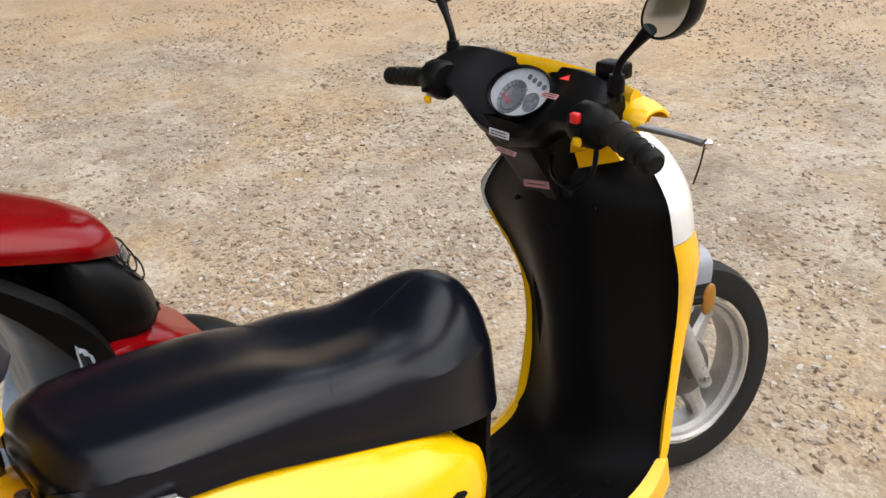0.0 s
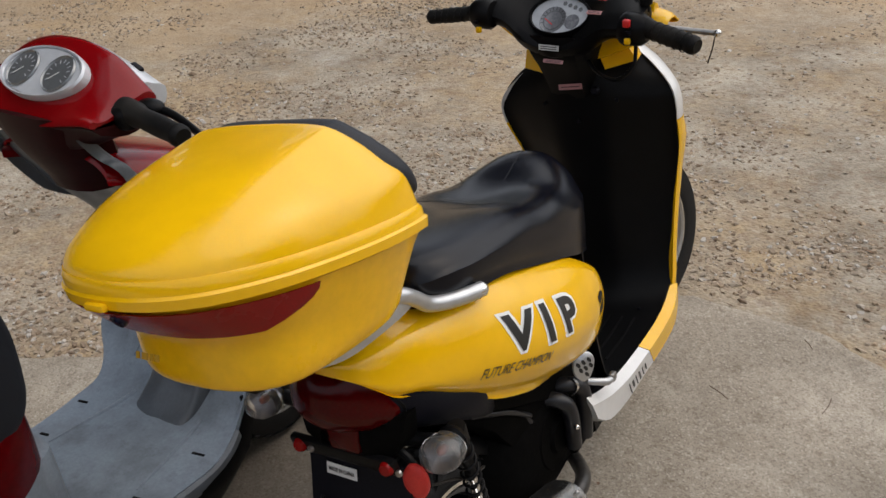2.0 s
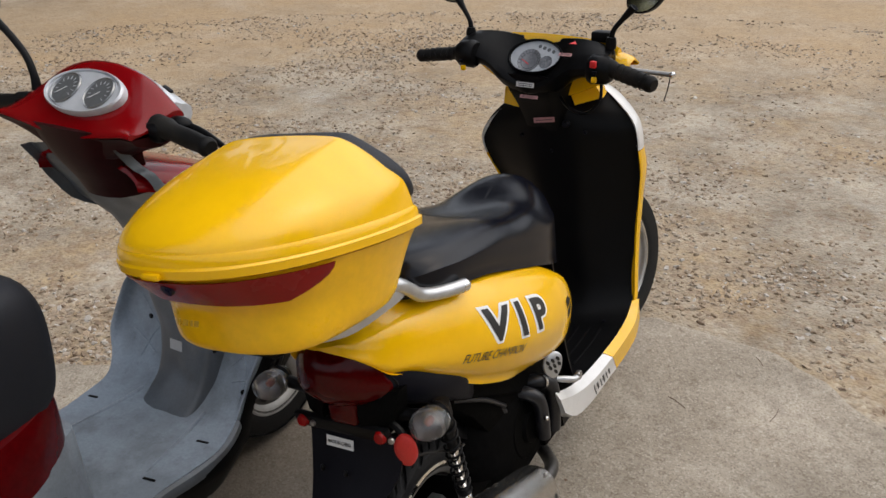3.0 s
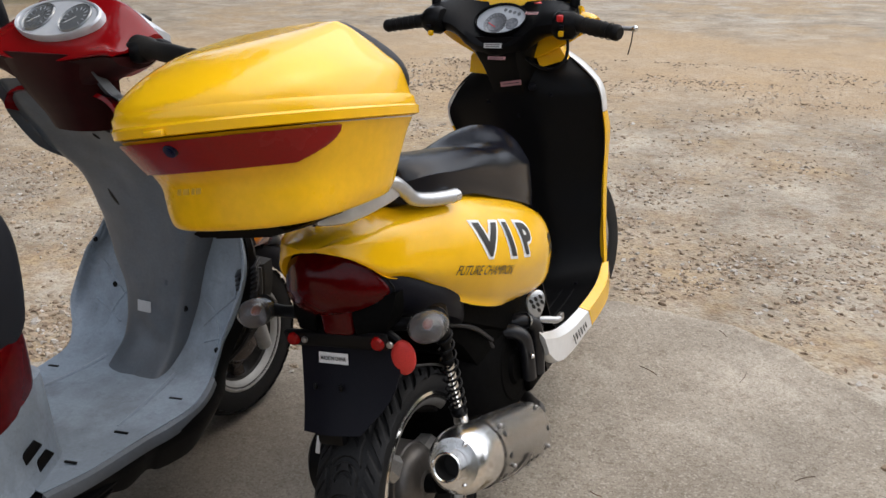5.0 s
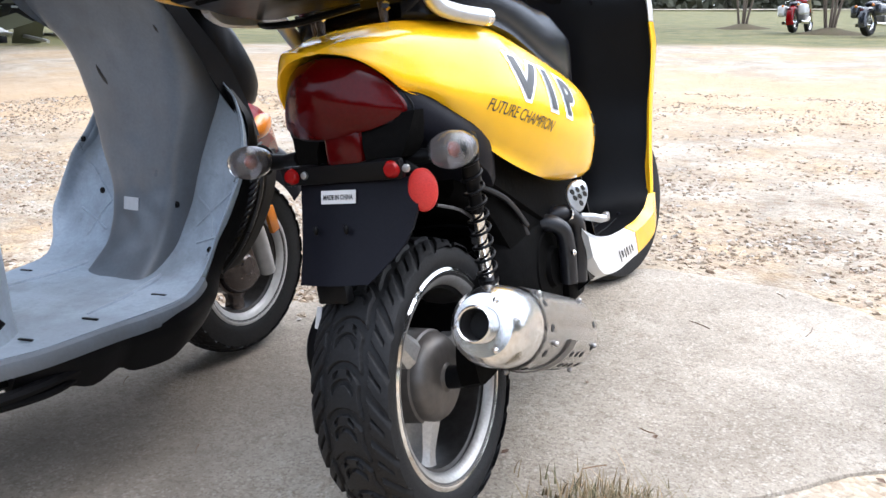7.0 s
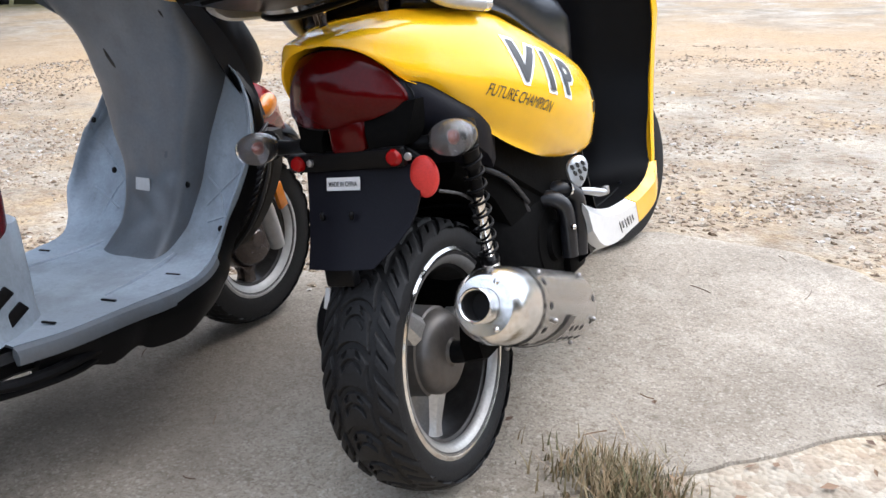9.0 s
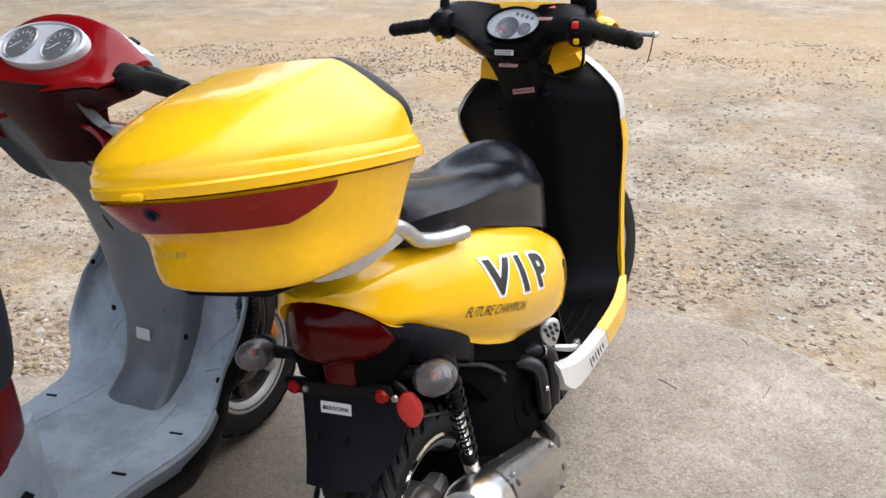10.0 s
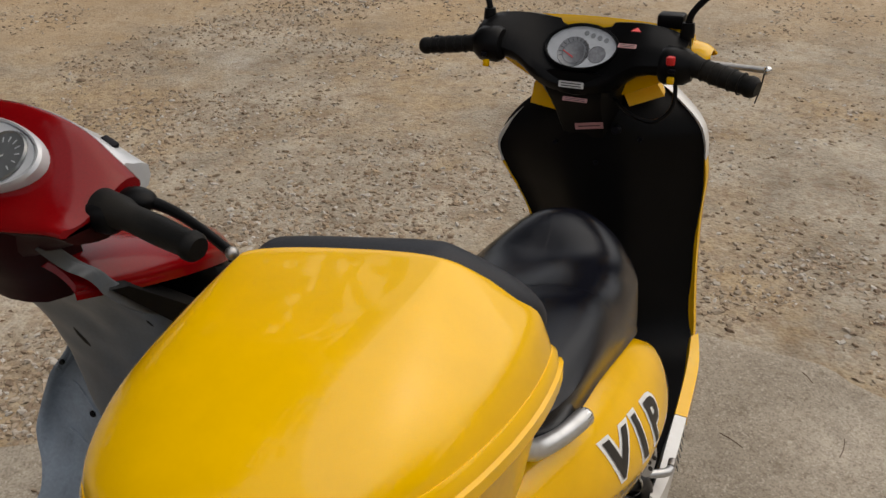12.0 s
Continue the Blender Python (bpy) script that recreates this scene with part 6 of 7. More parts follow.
# ---- red and grey scooter beside it ----
def red_scooter():
    sc = new("motor_scooter")
    sc.matrix_world = pose(-0.705, 0, 0, 0, 0, 0)
    tagged(sc, "red motor scooter with dirty grey leg shield and floorboard", "scooter", "parked scooters")

    # grey leg shield: rows from the top down to the floor and back under the seat; the machine leans a little
    def lean(x, z):
        return z + 0.11 * x * min(1.0, max(0.0, (z - 0.30) / 0.25))

    def dented(bm, deep):
        # old thin plastic: shallow dents and waves
        for v in bm.verts:
            v.co.y += deep * (noise.noise(v.co * 11.0) + 0.6 * noise.noise(v.co * 23.0 + Vector((3, 1, 2))))
            v.co.z += 0.5 * deep * noise.noise(v.co * 12.0 + Vector((7, 0, 0)))
        return bm

    rows = []
    for z, el, er, y, deep in ((0.640, 0.140, 0.140, 0.262, 0.02), (0.615, 0.162, 0.168, 0.256, 0.024), (0.585, 0.184, 0.205, 0.249, 0.028), (0.55, 0.208, 0.226, 0.242, 0.030), (0.50, 0.245, 0.240, 0.232, 0.032), (0.44, 0.272, 0.231, 0.222, 0.032),
                               (0.38, 0.291, 0.211, 0.208, 0.030), (0.33, 0.286, 0.190, 0.192, 0.022), (0.290, 0.262, 0.188, 0.168, 0.010), (0.262, 0.230, 0.203, 0.120, 0.0), (0.252, 0.222, 0.224, 0.040, 0.0), (0.248, 0.214, 0.214, -0.08, 0.0),
                               (0.246, 0.206, 0.206, -0.20, 0.0), (0.246, 0.19, 0.19, -0.285, 0.0)):
        rows.append([((er if f > 0 else el) * f, y + deep * q, lean((er if f > 0 else el) * f, z)) for f, q in ((-1, 0), (-0.965, 0.1), (-0.91, 0.75), (-0.78, 1), (-0.5, 0.9), (-0.2, 0.8), (0.2, 0.8), (0.5, 0.9), (0.78, 1), (0.91, 0.75), (0.965, 0.1), (1, 0))])
    shield = part("leg_shield", dented(loft(rows, 4, 5, ring=False, thick=(0, 0.008, -0.010)), 0.0048), GREYPLASTIC, sc, "scuffed grey plastic leg shield and floorboard")
    rows = []
    for z, e, y in ((0.925, 0.145, 0.004), (0.885, 0.152, 0.030), (0.86, 0.165, 0.048), (0.78, 0.161, 0.105), (0.70, 0.154, 0.158), (0.635, 0.152, 0.180), (0.58, 0.142, 0.188), (0.52, 0.122, 0.190), (0.46, 0.104, 0.188), (0.40, 0.092, 0.182), (0.34, 0.084, 0.168), (0.295, 0.083, 0.142), (0.262, 0.085, 0.105), (0.246, 0.086, 0.070)):
        b = min(1.0, max(0.0, (0.78 - z) / 0.12))
        rows.append([(e * f, y + q * b + 0.012 * (1 - b) * (abs(f) < 0.6) - 0.02 * (1 - b) * (abs(f) == 1), lean(e * f, z)) for f, q in ((-1, 0.085), (-0.99, 0.040), (-0.94, 0.014), (-0.80, 0.002), (-0.45, -0.003), (0, -0.004), (0.45, -0.003), (0.80, 0.002), (0.94, 0.014), (0.99, 0.040), (1, 0.085))])
    part("centre_tunnel", dented(loft(rows, 4, 5, ring=False, thick=(0, 0.008, -0.004)), 0.0062), GRIMESHADE, shield, "grey column of the leg shield with grime and painted-in shade")
    from mathutils.bvhtree import BVHTree
    column = shield.children[0]
    skins = [BVHTree.FromPolygons([v.co.copy() for v in o.data.vertices], [tuple(q.vertices) for q in o.data.polygons]) for o in (shield, column)]

    def face_at(x, z):
        hits = [s.ray_cast(Vector((x, -0.15, z)), Vector((0, 1, 0)))[0] for s in skins]
        return min([h.y for h in hits if h is not None], default=None)

    # dark trim under and round the grey edge, hanging unevenly
    for sx in (1, -1):
        rim = [[(sx * (e + u), y + v, lean(sx * e, z) + w * d) for u, v, w in ((0.003, 0.004, -0.05), (0.012, 0.014, -0.25), (0.008 if z > 0.27 else 0.010, 0.034, -0.6), (-0.015, 0.062 if z > 0.3 else 0.036, -1.3), (-0.03, 0.066 if z > 0.3 else 0.026, -0.3))] for z, e, y, d in [
            (z, er if sx > 0 else el, y, d) for z, el, er, y, d in ((0.60, 0.170, 0.182, 0.246, 0.02), (0.545, 0.210, 0.229, 0.244, 0.03), (0.49, 0.250, 0.241, 0.236, 0.035), (0.43, 0.276, 0.230, 0.224, 0.04), (0.37, 0.291, 0.209, 0.208, 0.045), (0.33, 0.286, 0.191, 0.194, 0.05),
             (0.285, 0.260, 0.189, 0.168, 0.044), (0.256, 0.231, 0.208, 0.118, 0.054), (0.246, 0.223, 0.226, 0.045, 0.066), (0.245, 0.220, 0.223, 0.0, 0.080), (0.243, 0.214, 0.214, -0.07, 0.076), (0.243, 0.212, 0.212, -0.10, 0.064), (0.242, 0.208, 0.208, -0.15, 0.074), (0.241, 0.204, 0.204, -0.20, 0.060), (0.241, 0.19, 0.19, -0.285, 0.052))]]
        if sx > 0:
            rim = [[(x, y if k < 2 or r > 6 else min(y, rim[r][0][1] + 0.020), z) for k, (x, y, z) in enumerate(row)] for r, row in enumerate(rim)]
            rim = [[(min(x, row[0][0] + 0.004) if 2 <= r <= 6 else x, y, z) for x, y, z in row] for r, row in enumerate(rim)]
        part("edge_trim", loft(rim, 1, 3), BLACK, sc, "black trim under the grey edge")
    part("belly_pan", loft([sym(y, [(0, 0.235), (h, 0.236), (h * 0.99, zb + 0.022), (h * 0.93, zb + 0.004), (h * 0.6, zb), (0, zb)]) for y, h, zb in ((-0.42, 0.16, 0.17), (-0.28, 0.18, 0.185), (-0.20, 0.196, 0.176), (-0.15, 0.190, 0.158), (-0.11, 0.192, 0.166), (-0.06, 0.198, 0.150), (-0.02, 0.200, 0.150), (0.04, 0.204, 0.172), (0.12, 0.195, 0.208), (0.19, 0.18, 0.23))], 2, 3), BLACK, sc, "torn black belly pan")
    # dusty grey lip along the floor edge, and what hangs under it
    lip = [[(e + u, y, lean(e, z) + w) for u, w in ((0.0, 0.004), (0.010, 0.0), (0.0135, -0.010), (0.011, -0.024), (0.002, -0.026), (-0.004, -0.010))] for z, e, y in ((0.268, 0.198, 0.140), (0.254, 0.210, 0.105), (0.246, 0.221, 0.050), (0.243, 0.221, -0.02), (0.242, 0.213, -0.08), (0.240, 0.205, -0.20), (0.240, 0.190, -0.285))]
    part("floor_lip", dented(loft(lip, 1, 4), 0.002), GRIMESHADE, shield, "dusty grey lip of the floorboard")
    brk = part("bracket", block(0.010, 0.045, 0.020, Matrix.Translation((0.210, 0.0, 0.196)) @ pose(0, 0, 0, 8, 0, -5), 0.003), DARKCAST, sc, "dark bracket under the floor edge")
    part("bolt", blob(0.006, 0.006, 0.006, Matrix.Translation((0.212, 0.012, 0.197)), 10, 6), STEEL, brk)
    part("cable", tube([(0.205, -0.10, 0.215), (0.204, -0.075, 0.196), (0.202, -0.060, 0.184)], 0.0018, 6), SILVER, sc, "loose bright wire")
    for path, r in (([(0.180, -0.36, 0.205), (0.198, -0.30, 0.190), (0.202, -0.22, 0.186), (0.196, -0.12, 0.190), (0.185, -0.04, 0.200)], 0.010), ([(0.175, -0.34, 0.175), (0.188, -0.26, 0.168), (0.194, -0.18, 0.166), (0.18, -0.10, 0.176)], 0.008),
                    ([(0.190, -0.33, 0.200), (0.206, -0.338, 0.183), (0.206, -0.352, 0.164), (0.204, -0.395, 0.168), (0.18, -0.44, 0.19)], 0.004)):
        part("hose", tube(path, r, 8), INNER, sc, "black hose under the floor")
    # moulded details of the shield
    part("label", block(0.040, 0.0015, 0.026, Matrix.Translation((-0.014, face_at(-0.014, 0.387) - 0.001, 0.387)) @ pose(0, 0, 0, -8, 0, 0), 0), DIAL, shield, "worn grey label")
    for x, y, z in ((-0.176, 0.222, 0.390), (0.086, 0.192, 0.390), (-0.222, 0.262, 0.50), (0.222, 0.262, 0.47), (0.178, 0.238, 0.31)):
        screw(shield, (x, (face_at(x, z) or y) - 0.001, z), (0, -1, 0.1), 0.007, BLACK)
    for x, y, w in ((0.172, 0.058, 0.03), (0.165, -0.085, 0.03), (-0.19, 0.05, 0.026), (0.16, -0.20, 0.026), (-0.17, -0.06, 0.022)):
        part("clip_slot", block(w, 0.006, 0.003, Matrix.Translation((x, y, 0.2535 if y > 0 else 0.2495)) @ pose(0, 0, 0, 0, 0, 12), 0.001), BLACK, shield)
    for sx in (1, -1):
        part("groove", tube([(sx * 0.105, 0.13, 0.262), (sx * 0.115, 0.07, 0.2545), (sx * 0.128, 0.0, 0.2505), (sx * 0.14, -0.07, 0.249)], [0.006, 0.005, 0.004, 0.002], 8), GREYPLASTIC, shield, "moulded floor ridge")
        for path in ([(sx * 0.225, 0, 0.445), (sx * 0.19, 0, 0.415), (sx * 0.155, 0, 0.385), (sx * 0.115, 0, 0.345)], [(sx * 0.105, 0, 0.40), (sx * 0.14, 0, 0.375), (sx * 0.165, 0, 0.34), (sx * 0.175, 0, 0.30)],
                     [(sx * 0.24, 0, 0.35), (sx * 0.19, 0, 0.335), (sx * 0.13, 0, 0.315)], [(sx * 0.225, 0, 0.53), (sx * 0.236, 0, 0.46), (sx * 0.235, 0, 0.39)]):
            part("crease", tube([(x, face_at(x, z) + 0.0006, z) for x, y, z in spline(path, 5).tolist() if face_at(x, z) and abs(x) < 0.235], 0.0030, 6, smooth_path=False), GREYPLASTIC, shield)
    for path, r in (([(-0.072, 0.170, 0.664), (-0.062, 0.176, 0.640), (-0.050, 0.180, 0.620)], 0.008), ([(0.03, 0.055, 0.845), (0.036, 0.062, 0.825), (0.030, 0.070, 0.805)], 0.014), ([(0.115, 0.16, 0.735), (0.119, 0.175, 0.72)], 0.004), ([(-0.02, 0.09, 0.80), (-0.01, 0.098, 0.785)], 0.007)):
        part("bolt_hole", tube([(x, (face_at(x, z) or y) + r * 0.45, z) for x, y, z in spline(path, 3).tolist()], [r * 0.35, r * 0.8, r * 0.8, r * 0.35], 10, smooth_path=False), SOOT, shield, "dark fixing hole")
    # radiator-like black louvre at the edge
    edge = [(0.262, 0.50), (0.262, 0.461), (0.254, 0.415), (0.229, 0.355), (0.192, 0.295), (0.147, 0.245)]
    lou = part("louvre", loft([[(x - 0.085, 0.266, z), (x - 0.010, 0.266, z), (x - 0.004, 0.274, z), (x - 0.012, 0.312, z), (x - 0.085, 0.312, z)] for x, z in edge], 0, 3), SOOT, sc, "black louvred side trim")
    fine = spline(edge, 8)
    for k in range(2, 38, 2):
        x, z = fine[k].tolist()
        part("slat", block(0.070, 0.030, 0.0048, Matrix.Translation((x - 0.036, 0.256, z)) @ pose(0, 0, 0, 30, -30, 0), 0.0012), SLATS, lou)
    part("louvre_rim", tube([(x + 0.001, 0.254, z) for x, z in edge], 0.0035, 8), SLATS, lou, "thin smooth rim of the louvre")

    # front wheel and fork
    wheel(sc, (-0.010, 0.452, 0.198), 0.213, 0.138, 0.052, 0, 3, 0.5, 26, False, DARKCAST)
    for sx in (1, -1):
        part("fork_leg", tube([(-0.006 + sx * 0.098, 0.456, 0.190), (0.0 + sx * 0.097, 0.418, 0.285), (0.010 + sx * 0.090, 0.350, 0.43)], [0.018, 0.021, 0.018], 14), SILVER, sc, "grey fork leg")
    part("fork_reflector", block(0.012, 0.026, 0.062, Matrix.Translation((0.140, 0.420, 0.325)) @ pose(0, 0, 0, 20, 0, 0), 0.003), AMBER, sc, "amber fork reflector")
    guard = [[(0.012 + 0.066 * f, 0.415 + (0.222 + d) * math.cos(a), 0.235 + (0.232 + d) * math.sin(a)) for f, d in ((-1.3, -0.05), (-1.28, -0.008), (-0.8, 0.016), (0, 0.026), (0.8, 0.016), (1.28, -0.008), (1.3, -0.05))] for a in np.linspace(radians(35), radians(130), 9)]
    tip = [sym(y, [(0, z), (h * 0.6, z - 0.005), (h, z - 0.028), (h * 0.96, z - 0.040), (h * 0.6, z - 0.016), (0, z - 0.010)]) for y, z, h in ((0.470, 0.494, 0.096), (0.520, 0.486, 0.094), (0.565, 0.470, 0.084), (0.600, 0.452, 0.064), (0.622, 0.436, 0.038), (0.630, 0.428, 0.014))]
    part("fender_tip", loft(tip, 2, 3), BLACK, sc, "glossy black pointed mudguard tip")
    part("front_fender", loft(guard, 2, 2, ring=False, thick=(0, 0, 0.004)), DARKGREY, sc, "dark front mudguard")
    # front panels: red beak, black middle, red chin with amber lamps
    beak = []
    for y, z, h, d in ((0.02, 0.905, 0.15, 0.045), (0.12, 0.880, 0.165, 0.050), (0.22, 0.848, 0.162, 0.050), (0.31, 0.812, 0.142, 0.046), (0.345, 0.795, 0.124, 0.042), (0.372, 0.780, 0.100, 0.041), (0.384, 0.770, 0.088, 0.038), (0.388, 0.752, 0.084, 0.022)):
        beak.append([(h * f, y, z - d * g) for f, g in ((-1, 1), (-0.97, 0.6), (-0.7, 0.14), (0, 0), (0.7, 0.14), (0.97, 0.6), (1, 1))])
    part("front_beak", loft(beak, 3, 3, ring=False, thick=(0, -0.004, -0.008)), RED, sc, "glossy dark red front panel")
    mid = [sym(y, [(0, zt), (h * 0.7, zt - 0.01), (h, zt - 0.05), (h, zb + 0.03), (h * 0.8, zb), (0, zb)]) for y, h, zt, zb in ((0.262, 0.10, 0.79, 0.62), (0.29, 0.145, 0.785, 0.595), (0.34, 0.150, 0.750, 0.580), (0.40, 0.135, 0.69, 0.570), (0.435, 0.09, 0.635, 0.575))]
    part("front_middle", loft(mid, 2, 3), BLACK, sc, "gloss black middle front panel")
    for sx in (1, -1):
        lens = part("headlight", blob(0.040, 0.022, 0.036, Matrix.Translation((sx * 0.046, 0.386, 0.714)) @ pose(0, 0, 0, 25, 0, 0)), CLEAR, sc, "clear front lamp lens")
        part("lamp_cup", blob(0.036, 0.012, 0.032, Matrix.Translation((sx * 0.046, 0.378, 0.714)) @ pose(0, 0, 0, 25, 0, 0)), SILVER, lens, "silvery lamp reflector")
        for k in range(3):
            m = frame_at((sx * (0.066 + 0.004 * k), 0.394 + 0.009 * k, 0.722 - 0.019 * k), (sx * 0.45, 0.75, 0.45), (1, 0, 0))
            part("guard_ring", lathe([(0.024, 0.002), (0.026, 0.0), (0.024, -0.002), (0.022, 0.0)], m @ Matrix.Diagonal((1, 1.2, 1, 1)), 24, closed=True), BLACK, lens, "black wire guard ring")
    chin = [sym(y, [(0, zt), (h * 0.8, zt), (h, zt - 0.02), (h * 0.95, zb), (0, zb)]) for y, h, zt, zb in ((0.275, 0.185, 0.592, 0.500), (0.34, 0.172, 0.590, 0.500), (0.42, 0.145, 0.562, 0.485), (0.48, 0.112, 0.518, 0.462), (0.520, 0.085, 0.488, 0.455))]
    part("front_chin", loft(chin, 2, 2), RED, sc, "red lower front panel")
    for sx in (1, -1):
        part("indicator", blob(0.017, 0.044, 0.024, Matrix.Translation((sx * 0.172, 0.362, 0.536)) @ pose(0, 0, 0, 14, 0, sx * 16)), AMBER, sc, "orange front indicator")
        bm = loft([[(sx * x, y, z) for x, y, z in row] for row in ([(0.150, 0.056, 0.865), (0.168, 0.056, 0.85), (0.168, 0.085, 0.84), (0.150, 0.085, 0.86)], [(0.150, 0.192, 0.72), (0.168, 0.186, 0.70), (0.175, 0.25, 0.69), (0.152, 0.25, 0.71)], [(0.155, 0.256, 0.62), (0.178, 0.252, 0.60), (0.185, 0.31, 0.59), (0.16, 0.31, 0.61)], [(0.19, 0.282, 0.55), (0.21, 0.280, 0.535), (0.20, 0.325, 0.52), (0.18, 0.32, 0.54)])], 1, 3)
        part("side_trim", bm, BLACK, sc, "glossy black side trim")

    # seat and rear body
    seat = [sym(y, [(0, zt), (h * 0.6, zt), (h * 0.93, zt - 0.03), (h, (zt + zb) / 2), (h * 0.95, zb + 0.02), (h * 0.8, zb), (0, zb)]) for y, h, zt, zb in (
        (-0.165, 0.055, 0.655, 0.585), (-0.18, 0.090, 0.705, 0.535), (-0.215, 0.118, 0.745, 0.500), (-0.28, 0.138, 0.755, 0.485), (-0.40, 0.155, 0.745, 0.48), (-0.55, 0.16, 0.775, 0.50), (-0.75, 0.15, 0.80, 0.54), (-0.85, 0.11, 0.79, 0.58))]
    part("seat", loft(seat, 3, 4), PADFABRIC, sc, "black vinyl seat")
    body = [sym(y, [(0, zt), (h * 0.8, zt), (h, zt - 0.03), (h * 1.02, zb + 0.02), (h * 0.9, zb), (0, zb)]) for y, h, zt, zb in ((-0.195, 0.085, 0.515, 0.395), (-0.215, 0.11, 0.52, 0.385), (-0.30, 0.15, 0.51, 0.37), (-0.45, 0.185, 0.51, 0.37), (-0.65, 0.18, 0.54, 0.42), (-0.90, 0.10, 0.60, 0.52))]
    part("rear_body", loft(body, 2, 4), SHADEDRED, sc, "red rear body panel, colour darkened for shade")
    base = [sym(y, [(0, 0.415), (h * 0.8, 0.412), (h, 0.39), (h * 1.12, 0.26), (h * 1.1, 0.246), (0, 0.246)]) for y, h in ((-0.170, 0.080), (-0.195, 0.105), (-0.30, 0.150), (-0.45, 0.17))]
    under = part("seat_base", loft(base, 2, 3), GREYPLASTIC, sc, "grey plastic panel under the seat")
    part("latch", block(0.006, 0.05, 0.02, Matrix.Translation((0.158, -0.275, 0.31)) @ pose(0, 0, 0, 40, 0, -14), 0.003), BLACK, under, "dark slotted opening")
    part("latch", block(0.006, 0.05, 0.02, Matrix.Translation((0.150, -0.25, 0.275)) @ pose(0, 0, 0, 40, 0, -14), 0.003), BLACK, under)
    wheel(sc, (0, -0.78, 0.150), 0.205, 0.140, 0.055, 0, 3, 0.1, 26, False, DARKCAST)
    part("engine", block(0.20, 0.42, 0.20, Matrix.Translation((-0.03, -0.58, 0.27)), 0.03, 3), SHADEBLACK, sc, "dark engine and swing arm")
    part("centre_stand", tube([(0.11, -0.36, 0.20), (0.13, -0.40, 0.10), (0.15, -0.44, 0.008)], 0.011, 8), BLACK, sc, "black stand")
    part("centre_stand", tube([(-0.11, -0.36, 0.20), (-0.13, -0.40, 0.10), (-0.15, -0.44, 0.008)], 0.011, 8), BLACK, sc)

    # handlebar: red cowl with twin dials
    H = Matrix.Translation((0.018, 0.035, 1.00))

    def put(name, bm, mat, owner=sc, label="", smooth=True):
        bm.transform(H)
        return part(name, bm, mat, owner, label, smooth)

    def yz(x, pts):
        return [(x, y, z) for y, z in pts]

    bars = ((-0.205, 0.004, -0.004, -0.020, -0.040), (-0.175, 0.020, 0.004, -0.020, -0.048), (-0.12, 0.048, 0.010, -0.026, -0.064), (-0.06, 0.064, 0.012, -0.034, -0.087), (0.0, 0.068, 0.012, -0.036, -0.097), (0.06, 0.064, 0.012, -0.034, -0.087), (0.12, 0.048, 0.010, -0.026, -0.064), (0.165, 0.020, 0.004, -0.020, -0.047), (0.190, 0.002, -0.006, -0.020, -0.040))
    cow = [yz(x, [(0.066, zt - 0.014), (0.044, zt), (-0.030, zm - 0.016), (-0.060, zl), (-0.056, zl - 0.010), (0.03, zl - 0.012)]) for x, zt, zm, zl, zb in bars]
    under = [yz(x, [(0.05, zl - 0.004), (-0.052, zl - 0.008), (-0.051, zl - 0.020), (-0.040, zb - 0.006), (0.0, zb - 0.016), (0.04, zb - 0.006)]) for x, zt, zm, zl, zb in bars]
    put("lower_cover", loft(under, 3, 4), REDUNDERSIDE, label="lower handlebar cover, red darkened as a shaded underside")
    cowl = put("handlebar_cover", loft(cow, 5, 5), RED, label="glossy dark red handlebar cover")
    col = [[(x * w, y + d, z) for x, d in ((-1, 0.05), (-0.75, 0.0), (0, -0.014), (0.75, 0.0), (1, 0.05), (0.75, 0.09), (-0.75, 0.09))] for z, w, y in ((-0.03, 0.140, -0.056), (-0.07, 0.115, -0.050), (-0.11, 0.095, -0.035), (-0.15, 0.080, -0.012), (-0.18, 0.072, 0.0))]
    put("column_cover", loft(col, 2, 2), REDUNDERSIDE, label="steering column cover, red darkened as a shaded underside")
    silver = [yz(x, [(0.060, zt - 0.006), (0.080, zt - 0.010), (0.104, zm), (0.098, zb), (0.062, zb)]) for x, zt, zm, zb in ((-0.170, 0.016, -0.004, -0.030), (-0.14, 0.036, 0.004, -0.05), (-0.08, 0.058, 0.018, -0.07), (0.0, 0.066, 0.024, -0.075), (0.08, 0.058, 0.018, -0.07), (0.14, 0.036, 0.004, -0.05), (0.170, 0.016, -0.004, -0.030))]
    put("front_cowl", loft(silver, 2, 3), BRIGHTSILVER, label="silver headlamp cowl")
    for x, y, z in ((0.135, 0.082, 0.028), (-0.135, 0.082, 0.028)):
        put("clip", block(0.022, 0.012, 0.008, Matrix.Translation((x, y, z)) @ pose(0, 0, 0, 0, 25, 0), 0.002), DARKGREY, cowl)
    G = frame_at((0.006, -0.008, 0.030), (1, 0, 0), (0, 0.76, 0.65))
    el = [(0.104 * math.cos(a), 0.048 * math.sin(a)) for a in np.linspace(0, 2 * math.pi, 40, endpoint=False)]
    bm = loft([[(x * f, y * f, z) for x, y in el] for f, z in ((1.05, -0.014), (1.045, -0.001), (1.01, 0.0025), (0.965, 0.001), (0.94, -0.004))], 0, 0, cap=False)
    bm.transform(G)
    put("dial_bezel", bm, BRIGHTSILVER, cowl, "silver oval bezel")
    bm = slab([(x * 0.93, y * 0.93) for x, y in el], 0.003, G @ Matrix.Translation((0, 0, -0.004)))
    face = put("dial_panel", bm, BRIGHTSILVER, cowl, "silver twin-dial panel", smooth=False)
